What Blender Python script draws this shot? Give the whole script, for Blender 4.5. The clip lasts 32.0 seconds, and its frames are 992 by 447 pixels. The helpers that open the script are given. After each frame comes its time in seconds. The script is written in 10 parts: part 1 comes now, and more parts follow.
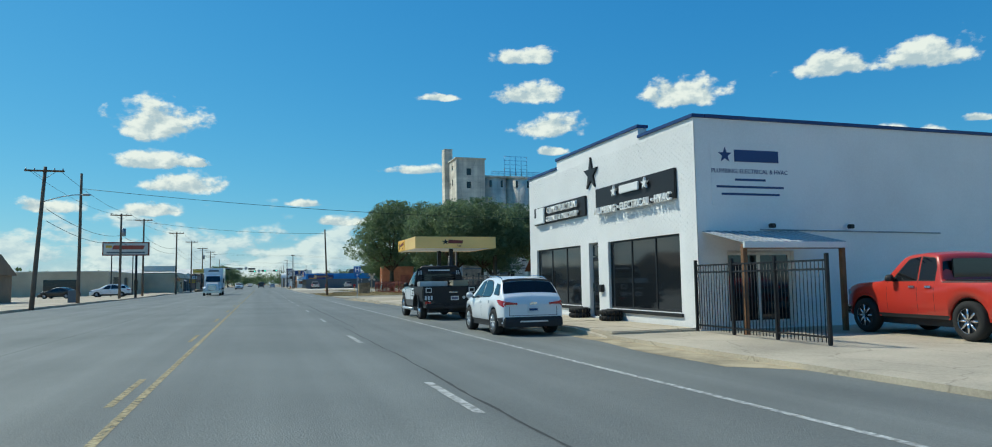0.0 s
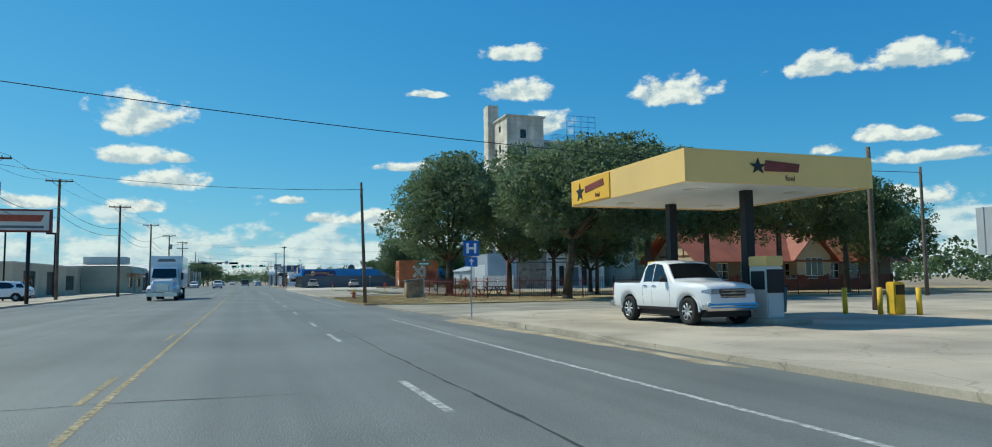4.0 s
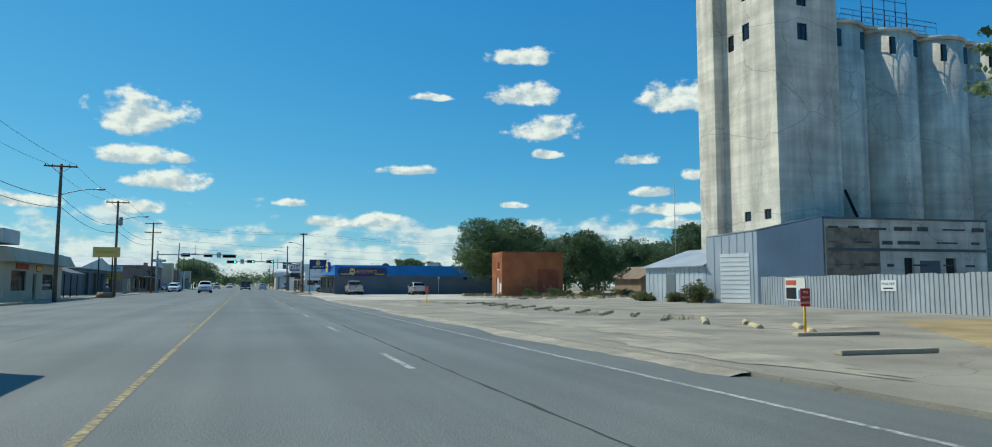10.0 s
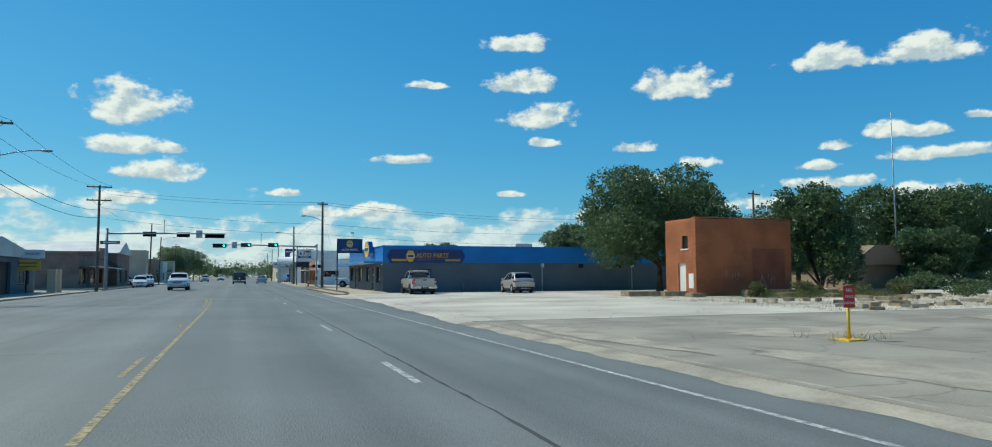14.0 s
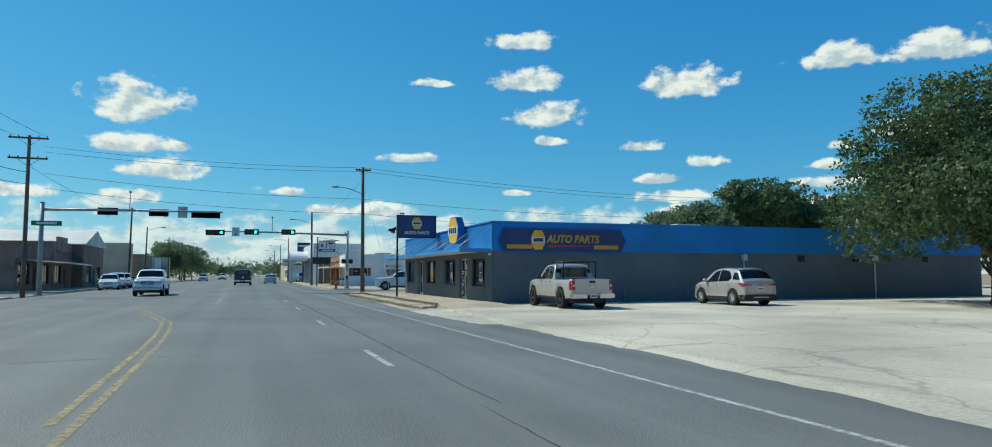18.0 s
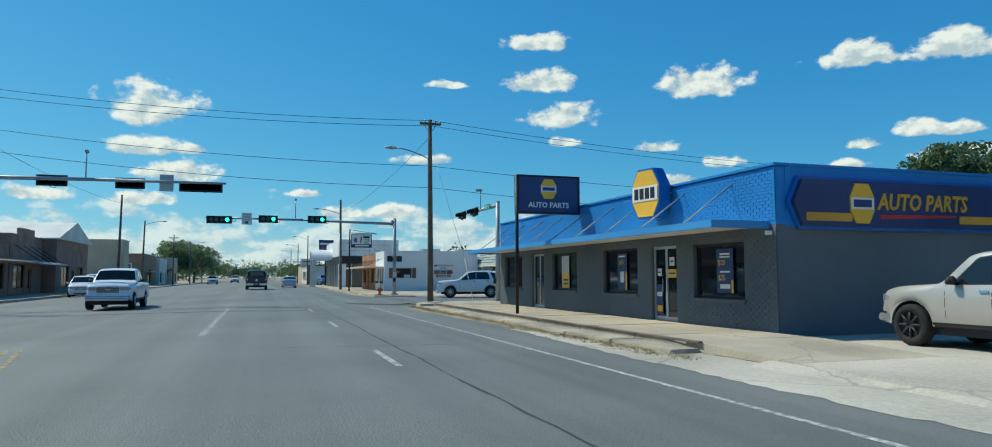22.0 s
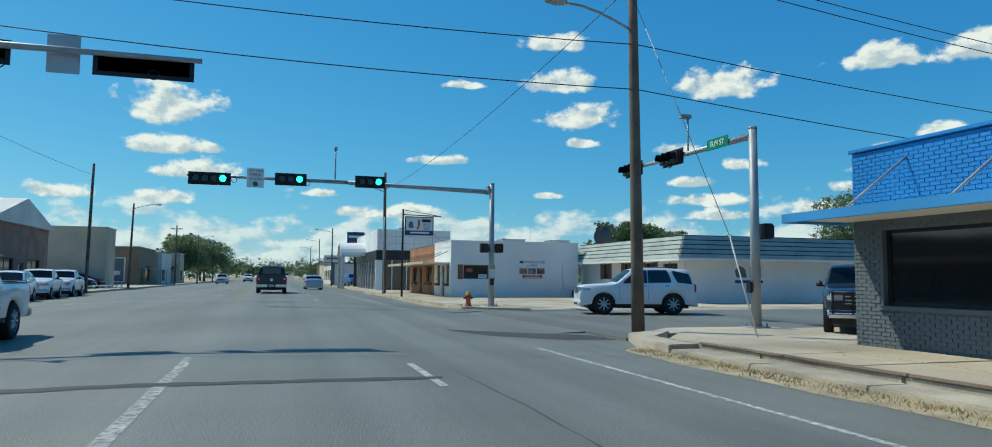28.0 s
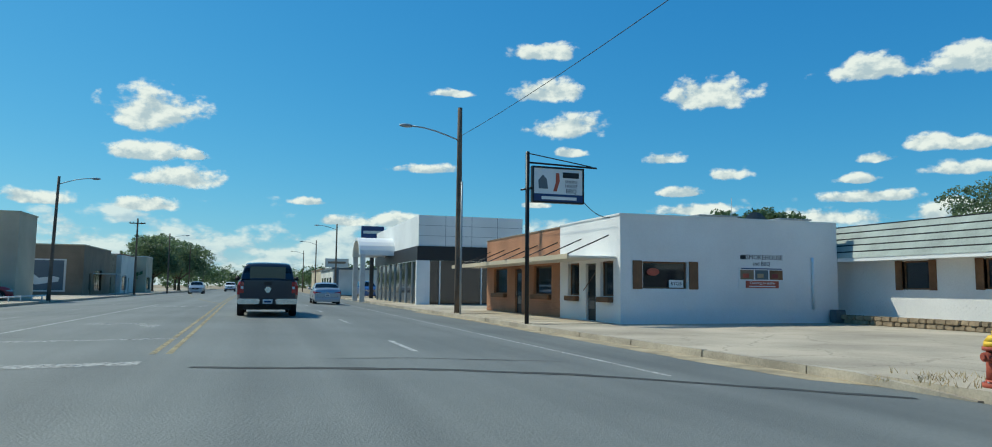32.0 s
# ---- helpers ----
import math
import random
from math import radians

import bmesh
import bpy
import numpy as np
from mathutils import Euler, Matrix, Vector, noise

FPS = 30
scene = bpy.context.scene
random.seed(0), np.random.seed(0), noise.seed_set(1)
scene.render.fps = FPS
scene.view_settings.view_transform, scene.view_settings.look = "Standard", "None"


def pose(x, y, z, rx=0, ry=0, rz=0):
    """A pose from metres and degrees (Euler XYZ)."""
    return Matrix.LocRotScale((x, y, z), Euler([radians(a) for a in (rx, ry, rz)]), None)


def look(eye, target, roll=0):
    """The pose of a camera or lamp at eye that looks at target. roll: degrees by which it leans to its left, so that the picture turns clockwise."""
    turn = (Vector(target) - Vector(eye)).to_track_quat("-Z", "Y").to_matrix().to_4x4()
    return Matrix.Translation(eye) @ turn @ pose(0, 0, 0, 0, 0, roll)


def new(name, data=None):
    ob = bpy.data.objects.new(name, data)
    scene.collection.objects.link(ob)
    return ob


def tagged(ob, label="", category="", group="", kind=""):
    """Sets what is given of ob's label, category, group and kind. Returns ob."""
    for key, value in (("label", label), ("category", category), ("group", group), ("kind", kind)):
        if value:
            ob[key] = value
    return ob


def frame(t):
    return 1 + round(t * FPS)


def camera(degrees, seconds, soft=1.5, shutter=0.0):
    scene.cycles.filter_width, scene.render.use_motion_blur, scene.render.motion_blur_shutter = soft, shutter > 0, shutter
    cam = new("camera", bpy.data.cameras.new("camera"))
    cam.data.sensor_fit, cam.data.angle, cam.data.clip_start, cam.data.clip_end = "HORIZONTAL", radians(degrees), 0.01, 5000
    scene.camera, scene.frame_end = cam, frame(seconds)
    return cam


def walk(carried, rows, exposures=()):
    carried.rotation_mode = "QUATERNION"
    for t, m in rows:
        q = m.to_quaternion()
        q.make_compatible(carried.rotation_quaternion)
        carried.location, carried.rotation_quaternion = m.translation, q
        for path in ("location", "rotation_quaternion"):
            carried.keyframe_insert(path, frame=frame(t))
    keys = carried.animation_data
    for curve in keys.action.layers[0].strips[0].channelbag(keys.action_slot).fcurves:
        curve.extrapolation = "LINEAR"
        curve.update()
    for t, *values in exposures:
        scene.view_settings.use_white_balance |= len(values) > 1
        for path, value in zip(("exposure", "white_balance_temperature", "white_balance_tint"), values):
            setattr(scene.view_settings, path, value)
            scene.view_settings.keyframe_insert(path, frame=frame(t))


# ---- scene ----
cam = camera(69.0, 32.0, soft=1.0)
PATH = [
    (0.0, look((-0.011, -15.625, 1.388), (3.072, -6.145, 2.177), -0.88)),
    (1.0, look((0.032, -5.534, 1.389), (3.238, 3.907, 2.162), -0.92)),
    (2.0, look((0.068, 4.443, 1.394), (3.319, 13.868, 2.170), -0.62)),
    (3.0, look((0.107, 14.430, 1.382), (3.382, 23.846, 2.161), -0.52)),
    (3.5, look((0.118, 19.400, 1.385), (3.394, 28.816, 2.163), -0.55)),
    (5.5, look((0.185, 37.060, 1.425), (3.381, 46.507, 2.158), -1.00)),
    (6.0, look((0.190, 41.948, 1.429), (3.386, 51.395, 2.158), -1.02)),
    (7.0, look((0.162, 51.816, 1.387), (3.351, 61.267, 2.099), -0.91)),
    (8.0, look((0.035, 62.208, 1.291), (3.233, 71.653, 2.039), -0.56)),
    (9.0, look((-0.158, 73.175, 1.261), (3.053, 82.612, 2.058), 0.11)),
    (10.0, look((-0.191, 84.018, 1.223), (3.068, 93.433, 2.082), 0.13)),
    (11.0, look((-0.152, 94.488, 1.358), (3.187, 103.870, 2.266), 0.02)),
    (12.0, look((-0.146, 104.577, 1.446), (3.226, 113.954, 2.284), 0.08)),
    (13.0, look((-0.103, 114.522, 1.429), (3.242, 123.914, 2.200), -0.12)),
    (14.0, look((-0.098, 124.069, 1.432), (3.238, 133.469, 2.148), -0.23)),
    (15.0, look((-0.143, 132.842, 1.429), (3.152, 142.259, 2.113), -0.17)),
    (18.0, look((0.031, 152.200, 1.395), (3.314, 161.619, 2.103), -0.13)),
    (19.0, look((0.028, 157.708, 1.382), (3.266, 167.143, 2.099), -0.20)),
    (20.0, look((-0.016, 162.915, 1.413), (3.178, 172.364, 2.134), -0.17)),
    (21.0, look((0.031, 167.674, 1.387), (3.179, 177.136, 2.135), -0.03)),
    (22.0, look((0.061, 171.724, 1.391), (3.175, 181.198, 2.127), -0.18)),
    (23.0, look((-0.014, 175.032, 1.425), (3.079, 184.513, 2.158), -0.25)),
    (24.0, look((0.043, 177.952, 1.342), (3.078, 187.451, 2.095), 0.21)),
    (25.0, look((0.092, 180.844, 1.342), (3.050, 190.367, 2.087), 0.33)),
    (28.0, look((0.112, 193.739, 1.360), (3.021, 203.277, 2.115), 0.41)),
    (29.0, look((0.126, 199.587, 1.382), (3.055, 209.120, 2.118), 0.24)),
    (30.0, look((0.020, 205.927, 1.179), (2.983, 215.450, 1.917), 0.48)),
    (31.0, look((0.135, 212.766, 1.182), (3.103, 222.291, 1.872), 0.51)),
    (32.0, look((-0.383, 219.666, 1.268), (2.700, 229.138, 2.157), 0.56)),
]
walk(cam, PATH, [(0.0, 0.10, 6700, -3), (32.0, 0.10, 6700, -3)])

# ---- light: clear summer sky, sun ahead on the left ----
SUN_EL, SUN_AZ = 50.0, (-0.76, 0.65)
world = bpy.data.worlds.new("sky")
scene.world = world
world.use_nodes = True
wn = world.node_tree
wn.nodes.clear()
sky = wn.nodes.new("ShaderNodeTexSky")
sky.sky_type, sky.sun_disc = "NISHITA", False
sky.sun_elevation = radians(SUN_EL)
sky.sun_rotation = math.atan2(SUN_AZ[0], SUN_AZ[1])
sky.air_density, sky.dust_density, sky.ozone_density = 1.0, 0.3, 3.0
bg = wn.nodes.new("ShaderNodeBackground")
bg.inputs["Strength"].default_value = 1.0
wo = wn.nodes.new("ShaderNodeOutputWorld")
# a deep, clear summer blue: the sky's red is damped and its blue lifted
sep = wn.nodes.new("ShaderNodeSeparateColor")
com = wn.nodes.new("ShaderNodeCombineColor")
wn.links.new(sky.outputs[0], sep.inputs[0])
for ch, (gain, power) in enumerate(((0.43, 1.40), (0.62, 0.80), (0.80, 0.50))):
    a = wn.nodes.new("ShaderNodeMath")
    a.operation, a.inputs[1].default_value = "MULTIPLY", 0.11
    b = wn.nodes.new("ShaderNodeMath")
    b.operation, b.inputs[1].default_value = "POWER", power
    c = wn.nodes.new("ShaderNodeMath")
    c.operation, c.inputs[1].default_value = "MULTIPLY", gain
    wn.links.new(sep.outputs[ch], a.inputs[0])
    wn.links.new(a.outputs[0], b.inputs[0])
    wn.links.new(b.outputs[0], c.inputs[0])
    wn.links.new(c.outputs[0], com.inputs[ch])
wn.links.new(com.outputs[0], bg.inputs["Color"])
wn.links.new(bg.outputs[0], wo.inputs["Surface"])

sun = new("sun", bpy.data.lights.new("sun", "SUN"))
sun.data.energy, sun.data.angle, sun.data.color = 3.6, radians(0.53), (1.0, 0.95, 0.88)
_c = math.cos(radians(SUN_EL))
_n = math.hypot(*SUN_AZ)
sun.matrix_world = look((SUN_AZ[0] / _n * _c * 50, SUN_AZ[1] / _n * _c * 50, math.sin(radians(SUN_EL)) * 50), (0, 0, 0))
scene.view_settings.exposure = 0.0

# ---- materials ----
def mat(name, col, rough=0.7, metal=0.0, var=0.25, scale=3.0, fine=40.0, bump=0.15, dark=None, rand=0.0, spec=0.4, coat=0.0, cracks=0.0):
    """A surface with variation at two scales, in metres: large stains and fine grain."""
    m = bpy.data.materials.new(name)
    m.use_nodes = True
    nt = m.node_tree
    b = nt.nodes["Principled BSDF"]
    b.inputs["Roughness"].default_value, b.inputs["Metallic"].default_value = rough, metal
    b.inputs["Specular IOR Level"].default_value = spec
    b.inputs["Coat Weight"].default_value = coat
    b.inputs["Coat Roughness"].default_value = 0.05
    L, N = nt.links.new, nt.nodes.new
    geo = N("ShaderNodeNewGeometry")
    n1, n2 = N("ShaderNodeTexNoise"), N("ShaderNodeTexNoise")
    n1.inputs["Scale"].default_value, n1.inputs["Detail"].default_value = 1.0 / scale, 6
    n2.inputs["Scale"].default_value, n2.inputs["Detail"].default_value = fine, 3
    L(geo.outputs["Position"], n1.inputs["Vector"])
    L(geo.outputs["Position"], n2.inputs["Vector"])
    mix = N("ShaderNodeMix")
    mix.data_type = "RGBA"
    d = dark or tuple(c * (1 - var) for c in col)
    mix.inputs[6].default_value, mix.inputs[7].default_value = (*d, 1), (*(min(1, c * (1 + var * 0.35)) for c in col), 1)
    add = N("ShaderNodeMath")
    add.operation = "MULTIPLY_ADD"
    add.inputs[1].default_value, add.inputs[2].default_value = 0.35, -0.17
    L(n2.outputs["Fac"], add.inputs[0])
    s = N("ShaderNodeMath")
    s.operation = "ADD"
    r = N("ShaderNodeMapRange")
    r.inputs[1].default_value, r.inputs[2].default_value = 0.3, 0.66
    L(n1.outputs["Fac"], s.inputs[0])
    L(add.outputs[0], s.inputs[1])
    L(s.outputs[0], r.inputs[0])
    L(r.outputs[0], mix.inputs[0])
    out = mix.outputs[2]
    if rand:
        oi, hs = N("ShaderNodeObjectInfo"), N("ShaderNodeHueSaturation")
        mr = N("ShaderNodeMapRange")
        mr.inputs[3].default_value, mr.inputs[4].default_value = 1 - rand, 1 + rand
        L(oi.outputs["Random"], mr.inputs[0])
        L(mr.outputs[0], hs.inputs["Value"])
        L(out, hs.inputs["Color"])
        out = hs.outputs[0]
    if cracks:
        # wandering cracks, cracks metres apart, with stained edges
        vo, dn, vm, mr, hs = N("ShaderNodeTexVoronoi"), N("ShaderNodeTexNoise"), N("ShaderNodeVectorMath"), N("ShaderNodeMapRange"), N("ShaderNodeHueSaturation")
        vo.feature = "DISTANCE_TO_EDGE"
        vo.inputs["Scale"].default_value = 1.0 / cracks
        dn.inputs["Scale"].default_value, dn.inputs["Detail"].default_value = 1.3, 5
        vm.operation = "MULTIPLY_ADD"
        vm.inputs[1].default_value = (0.9, 0.9, 0.0)
        L(geo.outputs["Position"], dn.inputs["Vector"])
        L(dn.outputs["Color"], vm.inputs[0])
        L(geo.outputs["Position"], vm.inputs[2])
        L(vm.outputs[0], vo.inputs["Vector"])
        mr.inputs[1].default_value, mr.inputs[2].default_value, mr.inputs[3].default_value = 0.001, 0.010, 0.72
        L(vo.outputs["Distance"], mr.inputs[0])
        L(mr.outputs[0], hs.inputs["Value"])
        L(out, hs.inputs["Color"])
        out = hs.outputs[0]
    L(out, b.inputs["Base Color"])
    if bump:
        bp = N("ShaderNodeBump")
        bp.inputs["Strength"].default_value, bp.inputs["Distance"].default_value = bump, 0.02
        L(n2.outputs["Fac"], bp.inputs["Height"])
        L(bp.outputs[0], b.inputs["Normal"])
    return m


def emitter(name, col, strength):
    m = bpy.data.materials.new(name)
    m.use_nodes = True
    b = m.node_tree.nodes["Principled BSDF"]
    b.inputs["Base Color"].default_value = (*col, 1)
    b.inputs["Emission Color"].default_value = (*col, 1)
    b.inputs["Emission Strength"].default_value = strength
    return m


M = {}
def asphalt_mat():
    """Grey wearing course with long streaks along the lanes, stains and aggregate."""
    m = mat("asphalt", (0.178, 0.184, 0.166), 0.66, var=0.20, scale=5, fine=45, bump=0.5, spec=0.45)
    nt = m.node_tree
    b = nt.nodes["Principled BSDF"]
    L, N = nt.links.new, nt.nodes.new
    old = b.inputs["Base Color"].links[0].from_socket
    geo, mp, n1, n2 = N("ShaderNodeNewGeometry"), N("ShaderNodeMapping"), N("ShaderNodeTexNoise"), N("ShaderNodeTexVoronoi")
    mp.inputs["Scale"].default_value = (0.9, 0.012, 1)
    L(geo.outputs["Position"], mp.inputs["Vector"])
    n1.inputs["Scale"].default_value, n1.inputs["Detail"].default_value = 1.0, 5
    L(mp.outputs[0], n1.inputs["Vector"])
    n2.inputs["Scale"].default_value = 28.0
    L(geo.outputs["Position"], n2.inputs["Vector"])
    r1, r2 = N("ShaderNodeMapRange"), N("ShaderNodeMapRange")
    r1.inputs[1].default_value, r1.inputs[2].default_value, r1.inputs[3].default_value, r1.inputs[4].default_value = 0.3, 0.7, 0.80, 1.16
    r2.inputs[1].default_value, r2.inputs[2].default_value, r2.inputs[3].default_value, r2.inputs[4].default_value = 0.0, 0.7, 1.12, 0.9
    L(n1.outputs["Fac"], r1.inputs[0])
    L(n2.outputs["Distance"], r2.inputs[0])
    mu, hs = N("ShaderNodeMath"), N("ShaderNodeHueSaturation")
    mu.operation = "MULTIPLY"
    L(r1.outputs[0], mu.inputs[0])
    L(r2.outputs[0], mu.inputs[1])
    L(mu.outputs[0], hs.inputs["Value"])
    L(old, hs.inputs["Color"])
    L(hs.outputs[0], b.inputs["Base Color"])
    return m


def paint_mat(name, col, keep):
    """Road paint worn through to the asphalt in patches."""
    m = mat(name, col, 0.8, var=0.25, scale=0.8, fine=20, bump=0.2)
    nt = m.node_tree
    b = nt.nodes["Principled BSDF"]
    L, N = nt.links.new, nt.nodes.new
    n1, r, geo = N("ShaderNodeTexNoise"), N("ShaderNodeMapRange"), N("ShaderNodeNewGeometry")
    n1.inputs["Scale"].default_value, n1.inputs["Detail"].default_value = 11.0, 8
    L(geo.outputs["Position"], n1.inputs["Vector"])
    r.inputs[1].default_value, r.inputs[2].default_value = 0.36, 0.62
    L(n1.outputs["Fac"], r.inputs[0])
    r.inputs[3].default_value = keep
    L(r.outputs[0], b.inputs["Alpha"])
    return m


def streaked_mat(name, col):
    """Old slip-formed concrete: faint level lift lines, dark run-off streaks and pale patches."""
    m = mat(name, col, 0.9, var=0.22, scale=2.2, fine=6, bump=0.5, cracks=6.0)
    nt = m.node_tree
    b = nt.nodes["Principled BSDF"]
    L, N = nt.links.new, nt.nodes.new
    old = b.inputs["Base Color"].links[0].from_socket
    geo = N("ShaderNodeNewGeometry")
    val = None
    for scale, lo, hi, a, c in (((1.1, 1.1, 0.07), 0.34, 0.60, 0.80, 1.10), ((0.05, 0.05, 2.2), 0.35, 0.65, 0.90, 1.06), ((0.35, 0.35, 0.25), 0.40, 0.58, 0.88, 1.08)):
        mp, n, r = N("ShaderNodeMapping"), N("ShaderNodeTexNoise"), N("ShaderNodeMapRange")
        mp.inputs["Scale"].default_value = scale
        L(geo.outputs["Position"], mp.inputs["Vector"])
        n.inputs["Scale"].default_value, n.inputs["Detail"].default_value = 1.0, 6
        L(mp.outputs[0], n.inputs["Vector"])
        for k, v in enumerate((lo, hi, a, c)):
            r.inputs[1 + k].default_value = v
        L(n.outputs["Fac"], r.inputs[0])
        if val is None:
            val = r.outputs[0]
        else:
            mu = N("ShaderNodeMath")
            mu.operation = "MULTIPLY"
            L(val, mu.inputs[0])
            L(r.outputs[0], mu.inputs[1])
            val = mu.outputs[0]
    hs = N("ShaderNodeHueSaturation")
    L(val, hs.inputs["Value"])
    L(old, hs.inputs["Color"])
    L(hs.outputs[0], b.inputs["Base Color"])
    return m


M["asphalt"] = asphalt_mat()
M["lotdust"] = mat("lot_dust", (0.40, 0.35, 0.27), 0.95, var=0.35, scale=0.9, fine=16, bump=0.6)
M["asphalt_old"] = mat("asphalt_old", (0.325, 0.290, 0.228), 0.9, var=0.36, scale=2.5, fine=30, bump=0.5, cracks=3.2)
M["patch"] = mat("asphalt_patch", (0.062, 0.064, 0.060), 0.85, var=0.25, scale=2, fine=50, bump=0.4)
M["concrete"] = mat("concrete", (0.48, 0.41, 0.31), 0.9, var=0.35, scale=3, fine=25, bump=0.4, cracks=2.6)
M["sand"] = mat("gutter_sand", (0.42, 0.34, 0.22), 0.95, var=0.4, scale=0.7, fine=18, bump=0.6)
M["kerb"] = mat("kerb_concrete", (0.46, 0.40, 0.31), 0.9, var=0.4, scale=1.5, fine=25, bump=0.3)
M["caliche"] = mat("caliche", (0.55, 0.50, 0.41), 0.95, var=0.36, scale=5, fine=14, bump=0.6, cracks=4.5)
M["soil"] = mat("dry_soil", (0.34, 0.27, 0.18), 0.95, var=0.35, scale=5, fine=12, bump=0.6)
M["drygrass"] = mat("dry_grass", (0.42, 0.31, 0.16), 0.95, var=0.4, scale=2.5, fine=18, bump=0.9)
M["blade"] = mat("grass_blade", (0.46, 0.35, 0.18), 0.9, var=0.4, scale=1.5, fine=6, bump=0)
M["weed"] = mat("weed", (0.13, 0.15, 0.05), 0.8, var=0.5, scale=0.6, fine=6, bump=0)
M["paint_w"] = paint_mat("line_white", (0.52, 0.52, 0.49), 0.45)
M["paint_f"] = paint_mat("line_white_faded", (0.44, 0.44, 0.41), 0.35)
M["paint_y"] = paint_mat("line_yellow", (0.42, 0.34, 0.19), 0.42)
M["white_brick"] = mat("white_painted_brick", (0.80, 0.79, 0.77), 0.75, var=0.10, scale=3, fine=22, bump=0.3)
M["white"] = mat("white_paint", (0.78, 0.78, 0.76), 0.6, var=0.12, scale=3, fine=30, bump=0.1)
M["offwhite"] = mat("offwhite_paint", (0.70, 0.68, 0.62), 0.7, var=0.2, scale=3, fine=30, bump=0.1)
M["black"] = mat("black_paint", (0.015, 0.015, 0.017), 0.5, var=0.3, scale=2, bump=0.05)
M["iron"] = mat("black_iron", (0.02, 0.02, 0.022), 0.45, metal=0.3, var=0.3, scale=1, bump=0.05)
M["glass"] = mat("dark_glass", (0.012, 0.015, 0.018), 0.06, var=0.2, scale=4, bump=0.0, spec=0.7)
M["blue"] = mat("blue_paint", (0.014, 0.215, 0.57), 0.55, var=0.18, scale=2.5, fine=30, bump=0.1)
M["darkblue"] = mat("navy_sign", (0.02, 0.05, 0.16), 0.4, var=0.2, scale=2, bump=0.05)
M["lightblue"] = mat("awning_blue", (0.05, 0.28, 0.60), 0.5, var=0.2, scale=2, bump=0.05)
M["greywall"] = mat("grey_brick_paint", (0.135, 0.160, 0.178), 0.8, var=0.2, scale=3, fine=22, bump=0.2, rand=0.06)
M["yellow"] = mat("sign_yellow", (0.85, 0.47, 0.05), 0.5, var=0.12, scale=2, bump=0.05)
M["amber"] = mat("sign_amber", (0.62, 0.34, 0.05), 0.5, var=0.15, scale=2, bump=0.05)
M["canopy"] = mat("canopy_yellow", (0.84, 0.56, 0.20), 0.5, var=0.12, scale=3, bump=0.05)
M["creamboard"] = mat("cream_board", (0.62, 0.46, 0.22), 0.6, var=0.15, scale=1, bump=0.05)
M["orange"] = mat("orange_brick", (0.43, 0.15, 0.065), 0.85, var=0.28, scale=1.6, fine=25, bump=0.4, rand=0.1)
M["salmon"] = mat("salmon_brick", (0.46, 0.225, 0.125), 0.85, var=0.22, scale=1.6, fine=25, bump=0.4, rand=0.08)
M["redbrick"] = mat("red_brick", (0.30, 0.09, 0.05), 0.85, var=0.3, scale=1.2, fine=25, bump=0.4)
M["dustybrick"] = mat("dusty_brick", (0.33, 0.20, 0.155), 0.9, var=0.3, scale=1.2, fine=25, bump=0.4)
M["tanwall"] = mat("tan_stucco", (0.56, 0.47, 0.34), 0.85, var=0.22, scale=3, fine=25, bump=0.3)
M["brownwall"] = mat("brown_stucco", (0.25, 0.18, 0.12), 0.85, var=0.25, scale=2, fine=25, bump=0.3)
M["redroof"] = mat("red_tin_roof", (0.36, 0.12, 0.07), 0.55, var=0.25, scale=2, bump=0.1)
M["silo"] = streaked_mat("silo_concrete", (0.72, 0.65, 0.54))
M["corr"] = mat("galvanised_sheet", (0.44, 0.46, 0.48), 0.5, metal=0.35, var=0.2, scale=2, bump=0.08)
M["scrawl"] = mat("weathered_scrawl", (0.42, 0.27, 0.20), 0.9, var=0.4, scale=0.3, fine=10, bump=0)
M["annexbrown"] = mat("bare_brick_wall", (0.33, 0.26, 0.19), 0.95, var=0.5, scale=0.7, fine=12, bump=0.6)
M["rubble"] = mat("broken_plaster_edge", (0.13, 0.11, 0.09), 0.95, var=0.4, scale=0.5, fine=12, bump=0.5)
M["rustlip"] = mat("rusty_kerb_lip", (0.23, 0.17, 0.125), 0.85, var=0.4, scale=0.8, fine=18, bump=0.3)
M["greymetal"] = mat("grey_metal_siding", (0.49, 0.525, 0.55), 0.55, metal=0.2, var=0.18, scale=3, bump=0.05)
M["steel"] = mat("galvanised_steel", (0.36, 0.385, 0.40), 0.55, metal=0.35, var=0.2, scale=1, bump=0.05)
M["wood_pole"] = mat("weathered_pole", (0.16, 0.12, 0.09), 0.9, var=0.4, scale=0.8, fine=12, bump=0.6)
M["wood"] = mat("brown_wood", (0.20, 0.10, 0.05), 0.8, var=0.35, scale=0.6, fine=14, bump=0.4)
M["rustred"] = mat("rust_red_iron", (0.22, 0.05, 0.04), 0.7, var=0.35, scale=0.7, bump=0.2)
M["red"] = mat("red_paint", (0.55, 0.04, 0.03), 0.45, var=0.2, scale=1, bump=0.05)
M["hyd_red"] = mat("faded_red_paint", (0.45, 0.10, 0.06), 0.7, var=0.3, scale=0.3, bump=0.2)
M["hyd_yellow"] = mat("hydrant_yellow", (0.80, 0.50, 0.04), 0.6, var=0.2, scale=0.3, bump=0.1)
M["bark"] = mat("bark", (0.12, 0.09, 0.06), 0.95, var=0.5, scale=0.4, fine=10, bump=0.9)
